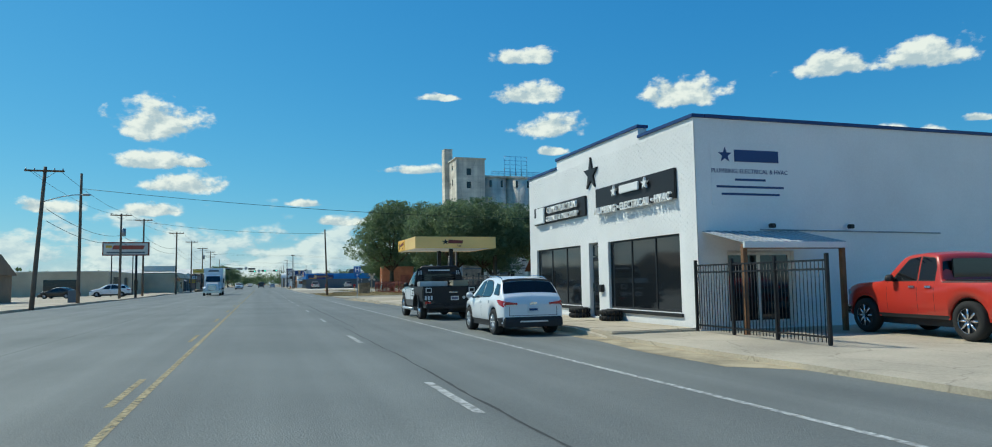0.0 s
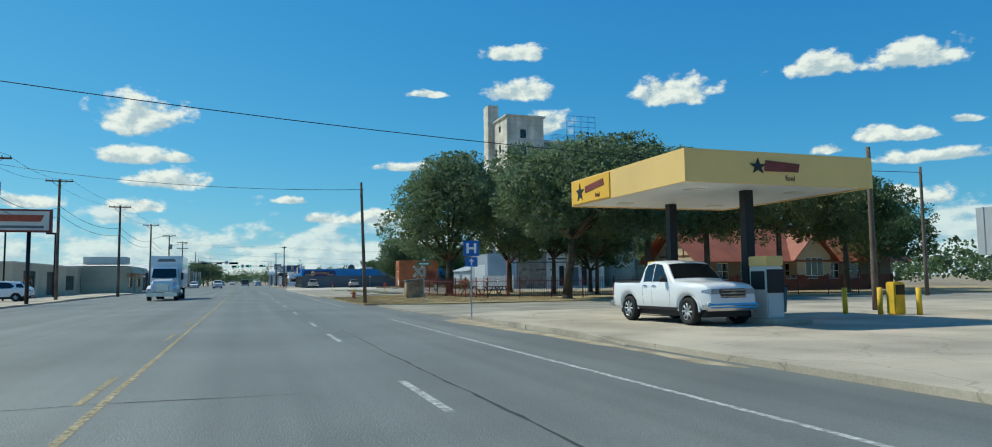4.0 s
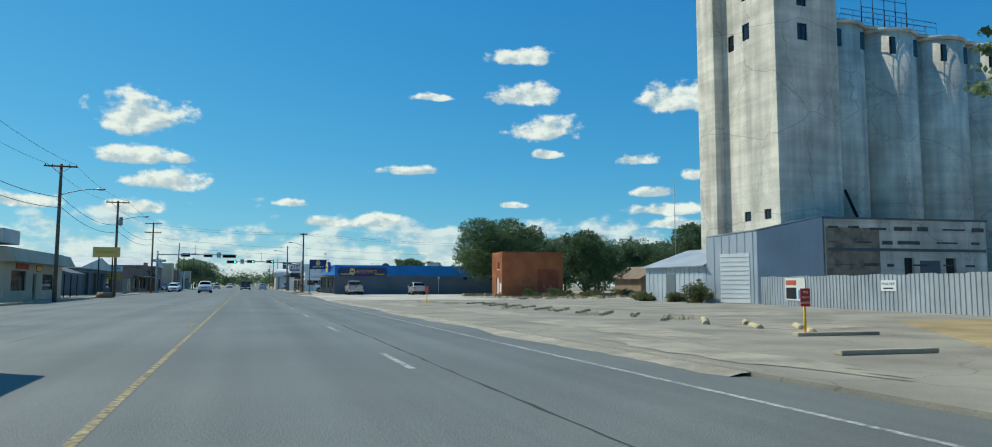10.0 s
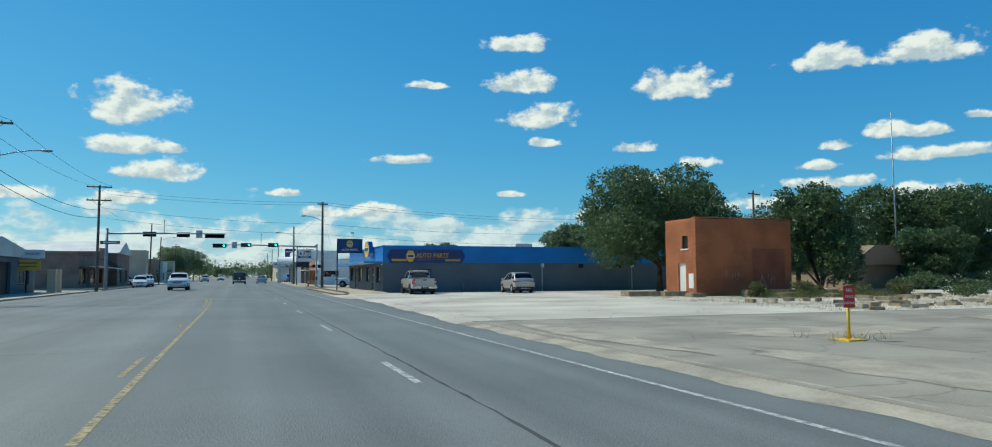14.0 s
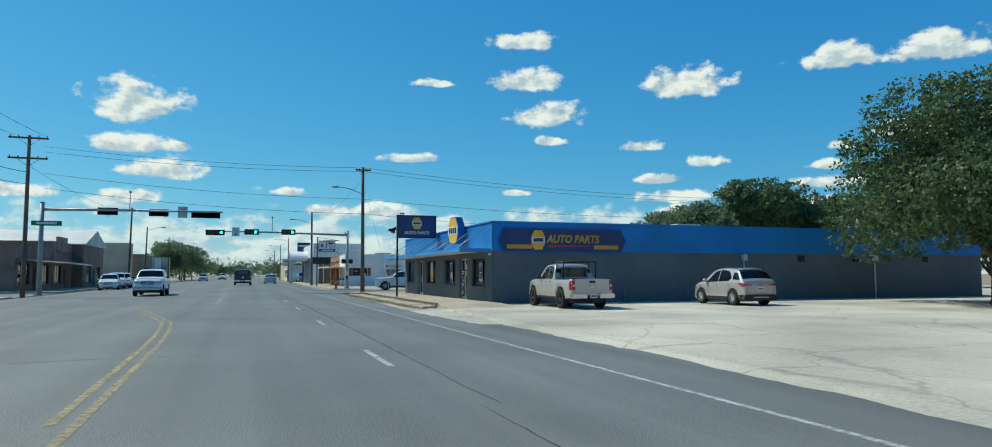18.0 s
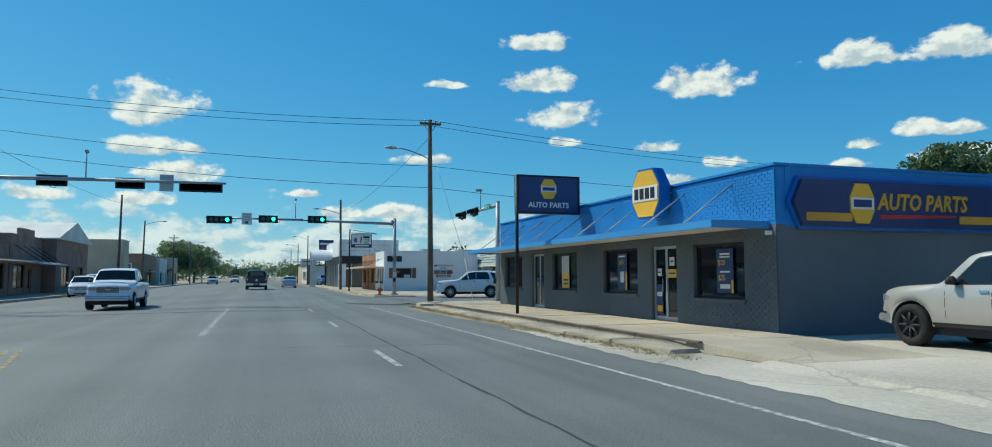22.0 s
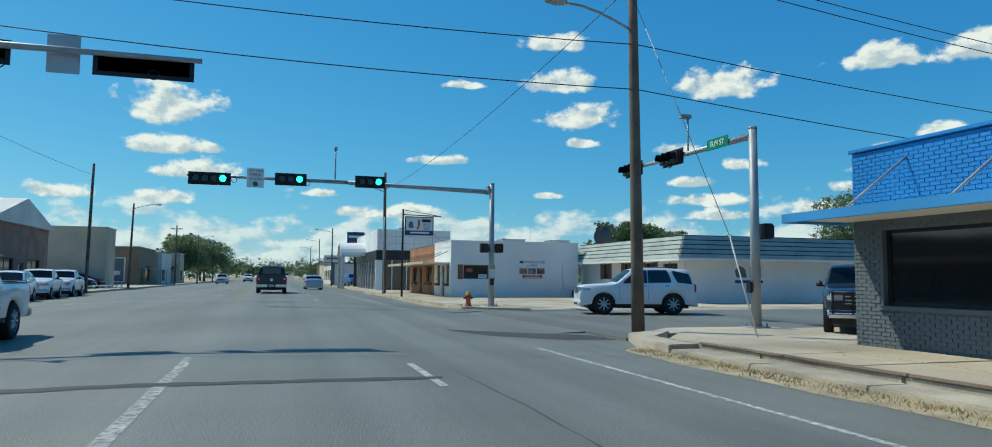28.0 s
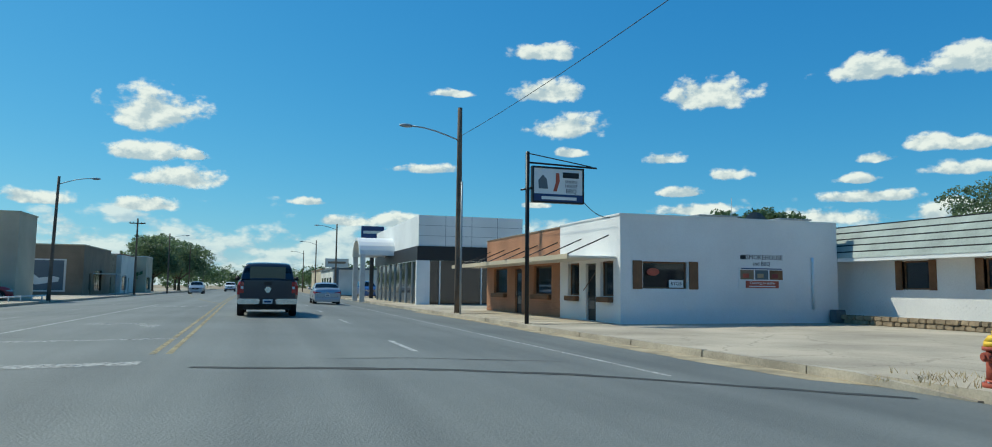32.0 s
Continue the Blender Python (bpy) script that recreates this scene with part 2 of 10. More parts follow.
M["leaf"] = mat("live_oak_leaf", (0.105, 0.155, 0.092), 0.55, var=0.5, scale=1.2, fine=3, bump=0)
M["leaf2"] = mat("pecan_leaf", (0.098, 0.155, 0.070), 0.55, var=0.5, scale=1.2, fine=3, bump=0)
M["leaf3"] = mat("yellowing_leaf", (0.15, 0.14, 0.05), 0.7, var=0.5, scale=1.2, fine=3, bump=0)
for key in ("leaf", "leaf2", "leaf3"):
    # thin leaves let some light through
    nt = M[key].node_tree
    pb, out = nt.nodes["Principled BSDF"], nt.nodes["Material Output"]
    tr, mx = nt.nodes.new("ShaderNodeBsdfTranslucent"), nt.nodes.new("ShaderNodeMixShader")
    tr.inputs["Color"].default_value = (0.22, 0.31, 0.15, 1) if key == "leaf" else (0.13, 0.20, 0.08, 1)
    mx.inputs[0].default_value = 0.42 if key == "leaf" else 0.34
    nt.links.new(pb.outputs[0], mx.inputs[1])
    nt.links.new(tr.outputs[0], mx.inputs[2])
    nt.links.new(mx.outputs[0], out.inputs["Surface"])
M["mansard"] = mat("mansard_shingle", (0.36, 0.40, 0.36), 0.8, var=0.25, scale=1.0, fine=14, bump=0.3)
M["stone"] = mat("tan_stone", (0.34, 0.26, 0.17), 0.95, var=0.5, scale=0.5, fine=9, bump=0.8)
M["rubber"] = mat("tyre_rubber", (0.02, 0.02, 0.02), 0.85, var=0.3, scale=0.3, bump=0.2)
M["chrome"] = mat("chrome", (0.62, 0.62, 0.64), 0.18, metal=1.0, var=0.1, scale=0.5, bump=0)
M["alloy"] = mat("alloy_rim", (0.56, 0.57, 0.59), 0.35, metal=0.5, var=0.15, scale=0.4, bump=0)
M["trim"] = mat("black_plastic", (0.025, 0.025, 0.027), 0.6, var=0.2, scale=0.5, bump=0.05)
M["carglass"] = mat("car_glass", (0.01, 0.012, 0.014), 0.04, var=0.1, scale=1, bump=0, spec=0.8)
M["tail"] = mat("tail_lamp_red", (0.45, 0.02, 0.02), 0.2, var=0.2, scale=0.3, bump=0, coat=0.5)
M["lamp"] = mat("head_lamp_clear", (0.42, 0.44, 0.47), 0.12, metal=0.4, var=0.1, scale=0.3, bump=0)
M["plate"] = mat("plate_white", (0.70, 0.70, 0.70), 0.5, var=0.1, scale=0.2, bump=0)
M["signgreen"] = mat("sign_green", (0.0, 0.20, 0.11), 0.4, var=0.1, scale=0.6, bump=0)
M["signblue"] = mat("sign_blue", (0.01, 0.13, 0.45), 0.4, var=0.1, scale=0.6, bump=0)
M["yellowbody"] = mat("worn_yellow_concrete", (0.56, 0.45, 0.26), 0.85, var=0.35, scale=0.4, fine=20, bump=0.3)


def carpaint(name, col, metal=0.0, rough=0.3):
    return mat(name, col, rough, metal=metal, var=0.06, scale=1.5, fine=3, bump=0, coat=0.6)


M["car_white"] = carpaint("car_white", (0.78, 0.79, 0.80))
M["car_red"] = carpaint("car_red", (0.50, 0.035, 0.02))
M["car_maroon"] = carpaint("car_maroon", (0.28, 0.02, 0.03))
M["car_silver"] = carpaint("car_silver", (0.42, 0.44, 0.47), 0.6)
M["car_beige"] = carpaint("car_champagne", (0.50, 0.47, 0.43), 0.3)
M["car_navy"] = carpaint("car_dark", (0.02, 0.025, 0.04), 0.2)
M["car_blue"] = carpaint("car_blue", (0.03, 0.10, 0.28), 0.2)
M["car_black"] = carpaint("car_black", (0.012, 0.012, 0.014))
M["green_lamp"] = emitter("signal_green", (0.05, 1.0, 0.72), 3.0)

# ---- building helpers ----
def box(bm, x0, y0, z0, x1, y1, z1):
    v = [bm.verts.new((x, y, z)) for z in (z0, z1) for x, y in ((x0, y0), (x1, y0), (x1, y1), (x0, y1))]
    for q in ((3, 2, 1, 0), (4, 5, 6, 7), (0, 1, 5, 4), (1, 2, 6, 5), (2, 3, 7, 6), (3, 0, 4, 7)):
        bm.faces.new([v[i] for i in q])
    return bm


def B(x0, y0, z0, x1, y1, z1, bev=0.0):
    bm = box(bmesh.new(), x0, y0, z0, x1, y1, z1)
    if bev:
        bmesh.ops.bevel(bm, geom=bm.edges[:], offset=bev, segments=2, affect="EDGES")
    return bm


def tube(bm, p, q, r0, r1=None, n=10, caps=True):
    """A tapered round bar from p to q."""
    r1 = r0 if r1 is None else r1
    p, q = Vector(p), Vector(q)
    d = (q - p).normalized()
    a = d.orthogonal().normalized()
    b = d.cross(a)
    ring = [[bm.verts.new(c + (a * math.cos(t) + b * math.sin(t)) * r) for t in (2 * math.pi * i / n for i in range(n))] for c, r in ((p, r0), (q, r1))]
    for i in range(n):
        j = (i + 1) % n
        f = bm.faces.new((ring[0][i], ring[0][j], ring[1][j], ring[1][i]))
        f.smooth = True
    if caps:
        bm.faces.new(ring[0][::-1])
        bm.faces.new(ring[1])
    return bm


def T(p, q, r0, r1=None, n=10):
    return tube(bmesh.new(), p, q, r0, r1, n)


def prism(bm, pts, axis, a, b):
    """An outline in the plane across axis, drawn out from a to b."""
    def at(u, v, w):
        return {"x": (w, u, v), "y": (u, w, v), "z": (u, v, w)}[axis]
    lo, hi = [bm.verts.new(at(u, v, a)) for u, v in pts], [bm.verts.new(at(u, v, b)) for u, v in pts]
    n = len(pts)
    bm.faces.new(lo)
    bm.faces.new(hi[::-1])
    for i in range(n):
        bm.faces.new((lo[i], hi[i], hi[(i + 1) % n], lo[(i + 1) % n]))
    bmesh.ops.recalc_face_normals(bm, faces=bm.faces[:])
    return bm


def PR(pts, axis, a, b, bev=0.0):
    bm = prism(bmesh.new(), pts, axis, a, b)
    if bev:
        bmesh.ops.bevel(bm, geom=bm.edges[:], offset=bev, segments=2, affect="EDGES")
    return bm


def part(name, bm, material, parent=None, label="", smooth=False):
    """Links a bmesh as one mesh object, under a thing or a part."""
    me = bpy.data.meshes.new(name)
    if smooth:
        for f in bm.faces:
            f.smooth = True
    bm.to_mesh(me)
    bm.free()
    me.materials.append(M[material] if isinstance(material, str) else material)
    ob = new(name, me)
    if parent is not None:
        ob.parent = parent
    if label:
        tagged(ob, label)
    return ob


def thing(name, label, category, x=0, y=0, z=0, rz=0, group="", kind=""):
    ob = new(name)
    ob.empty_display_size = 0.2
    ob.matrix_world = pose(x, y, z, 0, 0, rz)
    return tagged(ob, label, category, group, kind)


def solo(name, bm, material, label, category="", kind="", group=""):
    return tagged(part(name, bm, material), label, category, group, kind)


def text(words, size, material, parent, m, name="lettering", depth=0.01, align="CENTER", bold=0.0, slant=0.0):
    """Raised letters as a mesh; they stand in the xz plane of m and face its -y."""
    cu = bpy.data.curves.new(name, "FONT")
    cu.body, cu.size, cu.extrude, cu.align_x, cu.align_y = words, size, depth, align, "CENTER"
    cu.resolution_u, cu.offset, cu.shear = 2, bold, slant
    tmp = bpy.data.objects.new(name, cu)
    scene.collection.objects.link(tmp)
    me = bpy.data.meshes.new_from_object(tmp.evaluated_get(bpy.context.evaluated_depsgraph_get()))
    bpy.data.objects.remove(tmp)
    me.transform(m @ pose(0, 0, 0, 90))
    me.materials.clear()
    me.materials.append(M[material])
    ob = new(name, me)
    ob.parent = parent
    return ob


def facing_road(x, y, z):
    """Letters on a west wall at x, read from the road."""
    return pose(x, y, z, 0, 0, -90)

# ---- kinds of things: walls, fences, poles, trees, vehicles ----
def wall_grid(bm, put, us, zs, holes):
    """One closed wall mesh over the cuts us and zs, open where a hole (ua, ub, za, zb) lies; put(side, u, z) gives the corner."""
    def solid(i, k):
        if not (0 <= i < len(us) - 1 and 0 <= k < len(zs) - 1):
            return False
        u, z = (us[i] + us[i + 1]) / 2, (zs[k] + zs[k + 1]) / 2
        return not any(h[0] < u < h[1] and h[2] < z < h[3] for h in holes)
    cache = {}

    def v(s, i, k):
        if (s, i, k) not in cache:
            cache[s, i, k] = bm.verts.new(put(s, us[i], zs[k]))
        return cache[s, i, k]
    made = []
    for i in range(len(us) - 1):
        for k in range(len(zs) - 1):
            if not solid(i, k):
                continue
            for s in (0, 1):
                made.append(bm.faces.new((v(s, i, k), v(s, i + 1, k), v(s, i + 1, k + 1), v(s, i, k + 1))))
            for (di, dk), (a, b) in (((-1, 0), ((0, 0), (0, 1))), ((1, 0), ((1, 0), (1, 1))), ((0, -1), ((0, 0), (1, 0))), ((0, 1), ((0, 1), (1, 1)))):
                if not solid(i + di, k + dk):
                    made.append(bm.faces.new((v(0, i + a[0], k + a[1]), v(0, i + b[0], k + b[1]), v(1, i + b[0], k + b[1]), v(1, i + a[0], k + a[1]))))
    bmesh.ops.recalc_face_normals(bm, faces=made)
    return bm


def wall_y(bm, x0, x1, y0, y1, z0, z1, holes=()):
    """A wall along y with openings (ya, yb, za, zb) right through it."""
    us = sorted({y0, y1, *(u for h in holes for u in h[:2] if y0 < u < y1)})
    zs = sorted({z0, z1, *(z for h in holes for z in h[2:] if z0 < z < z1)})
    return wall_grid(bm, lambda s, u, z: (x1 if s else x0, u, z), us, zs, holes)


def wall_x(bm, y0, y1, x0, x1, z0, z1, holes=()):
    """A wall along x with openings (xa, xb, za, zb) right through it."""
    us = sorted({x0, x1, *(u for h in holes for u in h[:2] if x0 < u < x1)})
    zs = sorted({z0, z1, *(z for h in holes for z in h[2:] if z0 < z < z1)})
    return wall_grid(bm, lambda s, u, z: (u, y1 if s else y0, z), us, zs, holes)


def sweep(bm, pts, r, n=6):
    """One bent round bar along pts; r is one radius or one for each point."""
    rings = []
    rad = r if isinstance(r, list) else [r] * len(pts)
    for i, p in enumerate(pts):
        d = (Vector(pts[min(i + 1, len(pts) - 1)]) - Vector(pts[max(i - 1, 0)])).normalized()
        a = d.cross(Vector((1.0, 0.2, 0.1)) if abs(d.z) > 0.8 else Vector((0.1, 0.2, 1.0))).normalized()
        b = d.cross(a)
        rings.append([bm.verts.new(Vector(p) + a * (rad[i] * math.cos(2 * math.pi * k / n)) + b * (rad[i] * math.sin(2 * math.pi * k / n))) for k in range(n)])
    for q, w in zip(rings, rings[1:]):
        for k in range(n):
            bm.faces.new((q[k], q[(k + 1) % n], w[(k + 1) % n], w[k])).smooth = True
    bm.faces.new(rings[0][::-1])
    bm.faces.new(rings[-1])
    return bm


def window_y(parent, x, y0, y1, z0, z1, panes, frame_mat, name="window", side=-1, w=0.06):
    """A framed window in a wall along y; side -1 faces west."""
    fr = bmesh.new()
    xa, xb = x - 0.03, x + 0.03
    box(fr, xa, y0, z0, xb, y1, z0 + w), box(fr, xa, y0, z1 - w, xb, y1, z1)
    n = panes
    for i in range(n + 1):
        c = y0 + (y1 - y0) * i / n
        a, b = (c, c + w) if i == 0 else (c - w, c) if i == n else (c - w / 2, c + w / 2)
        box(fr, xa, a, z0 + w, xb, b, z1 - w)
    win = part(name, fr, frame_mat, parent)
    for i in range(n):
        a, b = y0 + (y1 - y0) * i / n + w / 2, y0 + (y1 - y0) * (i + 1) / n - w / 2
        part("pane", B(x - 0.008, a, z0 + w / 2, x + 0.008, b, z1 - w / 2), "glass", win, "dark reflecting glass")
    return win


def window_x(parent, y, x0, x1, z0, z1, panes, frame_mat, name="window", w=0.06):
    fr = bmesh.new()
    ya, yb = y - 0.03, y + 0.03
    box(fr, x0, ya, z0, x1, yb, z0 + w), box(fr, x0, ya, z1 - w, x1, yb, z1)
    for i in range(panes + 1):
        c = x0 + (x1 - x0) * i / panes
        a, b = (c, c + w) if i == 0 else (c - w, c) if i == panes else (c - w / 2, c + w / 2)
        box(fr, a, ya, z0 + w, b, yb, z1 - w)
    win = part(name, fr, frame_mat, parent)
    for i in range(panes):
        a, b = x0 + (x1 - x0) * i / panes + w / 2, x0 + (x1 - x0) * (i + 1) / panes - w / 2
        part("pane", B(a, y - 0.008, z0 + w / 2, b, y + 0.008, z1 - w / 2), "glass", win, "dark reflecting glass")
    return win


def star_pts(r, inner=0.40):
    return [((r if i % 2 == 0 else r * inner) * math.sin(math.pi * i / 5), (r if i % 2 == 0 else r * inner) * math.cos(math.pi * i / 5)) for i in range(10)]


def iron_fence(name, p, q, h, material, label, gap=0.13, post=2.4, z=0.0, r=0.011):
    """A picket fence of metal bars from p to q: posts, two rails, pickets."""
    p, q = Vector((*p, 0)), Vector((*q, 0))
    L = (q - p).length
    ob = thing(name, label, "fence", p.x, p.y, z, math.degrees(math.atan2(q.y - p.y, q.x - p.x)))
    flat = material == "iron"
    for zz in (0.16, h - 0.2, h - 0.02) if flat else (0.16, h - 0.2):
        part("rail", B(0, -0.02, zz - 0.02, L, 0.02, zz + 0.02), material, ob)
    n = max(1, round(L / post))
    pm = bpy.data.meshes.new("post")
    b = B(-0.035, -0.035, 0, 0.035, 0.035, h + 0.12, 0.006)
    b.to_mesh(pm)
    b.free()
    pm.materials.append(M[material])
    for i in range(n + 1):
        o = new("post", pm)
        o.parent, o.location = ob, (L * i / n, 0, 0)
    km = bpy.data.meshes.new("picket")
    b = T((0, 0, 0.05), (0, 0, h - 0.03 if flat else h), r, r, 5)
    if not flat:
        tube(b, (0, 0, h), (0, 0, h + 0.07), r * 1.4, 0.001, 5)
    b.to_mesh(km)
    b.free()
    km.materials.append(M[material])
    k = int(L / gap)
    rest = bmesh.new()
    for i in range(1, k):
        if i < 90:
            o = new("picket", km)
            o.parent, o.location = ob, (L * i / k, 0, 0)
        else:
            tube(rest, (L * i / k, 0, 0.05), (L * i / k, 0, h + 0.06), r, r * 0.5, 4)
    if k > 90:
        tagged(part("picket_rest", rest, material, ob), kind="stuff")
    else:
        rest.free()
    return ob


def utility_pole(x, y, h, label, arms=(), lean=(0, 0), r=0.15, lamp=None, group="utility poles", material="wood_pole", transformer=False):
    """A wooden pole; arms: (height below the top, half length, turn)."""
    ob = thing("utility_pole", label, "pole", x, y, -0.1, 0, group)
    top = Vector((lean[0], lean[1], h + 0.1))
    bm = bmesh.new()
    k = 5
    sweep(bm, [top * (i / k) for i in range(k + 1)], [r * (1 - 0.35 * i / k) for i in range(k + 1)], 12)
    part("pole", bm, material, ob)
    for dz, half, turn in arms:
        c = top * (1 - dz / h)
        arm = part("crossarm", B(-half, -0.06, -0.06, half, 0.06, 0.06, 0.01), "wood", ob)
        arm.location, arm.rotation_euler = c + Vector((0, -0.14, 0)), (0, 0, radians(turn))
        for s in (-0.92, -0.5, 0.5, 0.92):
            part("insulator", T((s * half, 0, 0.06), (s * half, 0, 0.2), 0.045, 0.03, 8), "steel", arm)
        for s in (-1, 1):
            part("brace", T((s * half * 0.55, 0.07, -0.05), (0, 0.09, -0.55), 0.018, n=6), "steel", arm)
    if transformer:
        part("transformer", T((0.32, -0.1, h - 2.6), (0.32, -0.1, h - 1.7), 0.24, n=14), "steel", ob, "grey can transformer")
    if lamp:
        zl, ln, turn = lamp
        a = Vector((math.cos(radians(turn)), math.sin(radians(turn)), 0))
        b = bmesh.new()
        pts = [top * (zl / h) + a * (ln * u) + Vector((0, 0, 0.55 * math.sin(u * math.pi * 0.55))) for u in (0, 0.2, 0.45, 0.7, 0.92)]
        sweep(b, pts, 0.035, 8)
        part("lamp_arm", b, "steel", ob)
        b = bmesh.new()
        bmesh.ops.create_uvsphere(b, u_segments=12, v_segments=8, radius=1)
        bmesh.ops.scale(b, verts=b.verts[:], vec=(0.34, 0.16, 0.09))
        bmesh.ops.rotate(b, verts=b.verts[:], cent=(0, 0, 0), matrix=Matrix.Rotation(radians(turn), 3, "Z"))
        bmesh.ops.translate(b, verts=b.verts[:], vec=pts[-1] + a * 0.25)
        part("lamp_head", b, "steel", ob, "grey cobra-head street lamp", True)
    return ob


def wire(p, q, sag=0.4, r=0.012, name="overhead_cable", label="dark overhead utility cable strung between poles"):
    bm = bmesh.new()
    p, q = Vector(p), Vector(q)
    n = 14
    pts = [p.lerp(q, i / n) - Vector((0, 0, sag * 4 * (i / n) * (1 - i / n))) for i in range(n + 1)]
    sweep(bm, pts, r, 5)
    return solo(name, bm, "black", label, "cable", group="overhead cables")


def leaf_cloud(rng, blobs, count, size):
    """Corners of many small leaves, half in sprays and half loose, set through the shells of overlapping blobs."""
    b = np.array(blobs, dtype=float)
    w = (b[:, 3] * b[:, 4] * b[:, 5]) ** 0.67

    def unit(v):
        return v / (np.linalg.norm(v, axis=1, keepdims=True) + 1e-9)

    def shell(n):
        which = rng.choice(len(b), size=n, p=w / w.sum())
        return b[which, :3] + unit(rng.normal(size=(n, 3))) * b[which, 3:] * (0.45 + 0.58 * rng.random((n, 1)) ** 0.6)
    half = count // 2
    ns_ = max(8, half // 26)
    mid = shell(ns_)
    rad = size * 3.6 * (0.5 + 0.9 * rng.random((ns_, 1)))
    pick = rng.integers(0, ns_, half)
    c = np.concatenate((mid[pick] + unit(rng.normal(size=(half, 3))) * rad[pick] * rng.random((half, 1)) ** 0.5 * (1.0, 1.0, 0.6), shell(count - half)))
    u = unit(rng.normal(size=(count, 3)))
    v = unit(np.cross(u, rng.normal(size=(count, 3))))
    s = size * (0.6 + 0.8 * rng.random((count, 1)))
    return np.stack((c - u * s, c + v * s * 0.6, c + u * s, c - v * s * 0.6), axis=1).reshape(-1, 3)


def quad_mesh(name, corners, material):
    """One mesh of loose four-cornered leaves."""
    me = bpy.data.meshes.new(name)
    n = len(corners)
    me.vertices.add(n)
    me.loops.add(n)
    me.polygons.add(n // 4)
    me.vertices.foreach_set("co", np.ascontiguousarray(corners, dtype=np.float32).ravel())
    me.loops.foreach_set("vertex_index", np.arange(n, dtype=np.int32))
    me.polygons.foreach_set("loop_start", np.arange(0, n, 4, dtype=np.int32))
    me.update(calc_edges=True)
    me.materials.append(M[material])
    return new(name, me)


def tree(x, y, h, r, label, seed, leaf="leaf", trunk_h=2.4, count=9000, size=0.2, trunk_r=0.28, name="tree", flat=0.75, group="", base=0.0, lean=(0.0, 0.0)):
    rng = np.random.default_rng(seed)
    ob = thing(name, label, "tree", x, y, base, 0, group)
    bm = bmesh.new()
    fork = Vector((lean[0], lean[1], trunk_h))
    tube(bm, (0, 0, -0.1), (0, 0, 0.25), trunk_r * 1.5, trunk_r * 1.08, 12)
    tube(bm, (0, 0, 0.25), fork, trunk_r * 1.08, trunk_r * 0.8, 12)
    blobs = []
    ch = h - trunk_h * 0.8
    mid = trunk_h * 0.8 + ch * 0.5
    n = 30
    for i in range(n):
        a = 2 * math.pi * i / n * 5.4 + rng.random()
        rr = r * (0.25 + 0.52 * rng.random() ** 0.7)
        zz = mid + ch * (rng.random() - 0.45) * 0.62
        br = r * (0.24 + 0.18 * rng.random()) * (1.0 - 0.25 * abs(zz - mid) / ch)
        c = (math.cos(a) * rr + lean[0] * 2, math.sin(a) * rr + lean[1] * 2, zz)
        zr = min(br * flat, max(0.4, h - zz))
        blobs.append((*c, br, br, zr))
        if i < 9:
            tube(bm, fork, Vector(c) * 0.55 + fork * 0.45, trunk_r * 0.5, trunk_r * 0.3, 8, False)
            tube(bm, Vector(c) * 0.55 + fork * 0.45, Vector(c), trunk_r * 0.3, trunk_r * 0.1, 6, False)
    blobs.append((lean[0] * 2, lean[1] * 2, h - r * 0.35, r * 0.45, r * 0.45, r * 0.33))
    part("trunk", bm, "bark", ob, "grey-brown trunk and forking limbs")
    near = name == "oak_tree"
    cr = quad_mesh("crown", leaf_cloud(rng, blobs, int(count * (3.6 if near else 2.3)), size * (0.50 if near else 0.62)), leaf)
    cr.parent = ob
    tagged(cr, "dense crown of small green leaves")
    return ob


def shrub(x, y, h, r, label, seed, leaf="leaf2", count=900, size=0.11, base=0.0, name="shrub"):
    rng = np.random.default_rng(seed)
    ob = thing(name, label, "shrub", x, y, base)
    bm = bmesh.new()
    for i in range(7):
        a = i * 0.9
        tube(bm, (0, 0, -0.05), (math.cos(a) * r * 0.6, math.sin(a) * r * 0.6, h * 0.8), 0.03, 0.008, 5)
    part("stem", bm, "bark", ob)
    blobs = [(math.cos(i * 1.3) * r * 0.5, math.sin(i * 1.3) * r * 0.5, h * (0.18 + 0.45 * rng.random()), r * 0.55, r * 0.55, h * 0.30) for i in range(7)]
    o = quad_mesh("foliage", leaf_cloud(rng, blobs, count * 2, size * 0.7), leaf)
    o.parent = ob
    return ob


def hull(pts, hw, hw_top=None, z0=0.0, z1=1.0, bev=0.035):
    """A side outline (y, z) drawn across the width; hw at z0 narrowing to hw_top at z1."""
    hw_top = hw if hw_top is None else hw_top

    def wide(z):
        return hw + (hw_top - hw) * min(1, max(0, (z - z0) / (z1 - z0)))
    bm = bmesh.new()
    a, b = [bm.verts.new((-wide(z), y, z)) for y, z in pts], [bm.verts.new((wide(z), y, z)) for y, z in pts]
    bm.faces.new(a)
    bm.faces.new(b[::-1])
    for i in range(len(pts)):
        j = (i + 1) % len(pts)
        bm.faces.new((a[i], b[i], b[j], a[j]))
    bmesh.ops.recalc_face_normals(bm, faces=bm.faces[:])
    if bev:
        bmesh.ops.bevel(bm, geom=[e for e in bm.edges if e.is_manifold], offset=bev, segments=2, affect="EDGES", clamp_overlap=True)
    for f in bm.faces:
        f.smooth = f.calc_area() < 0.03
    return bm


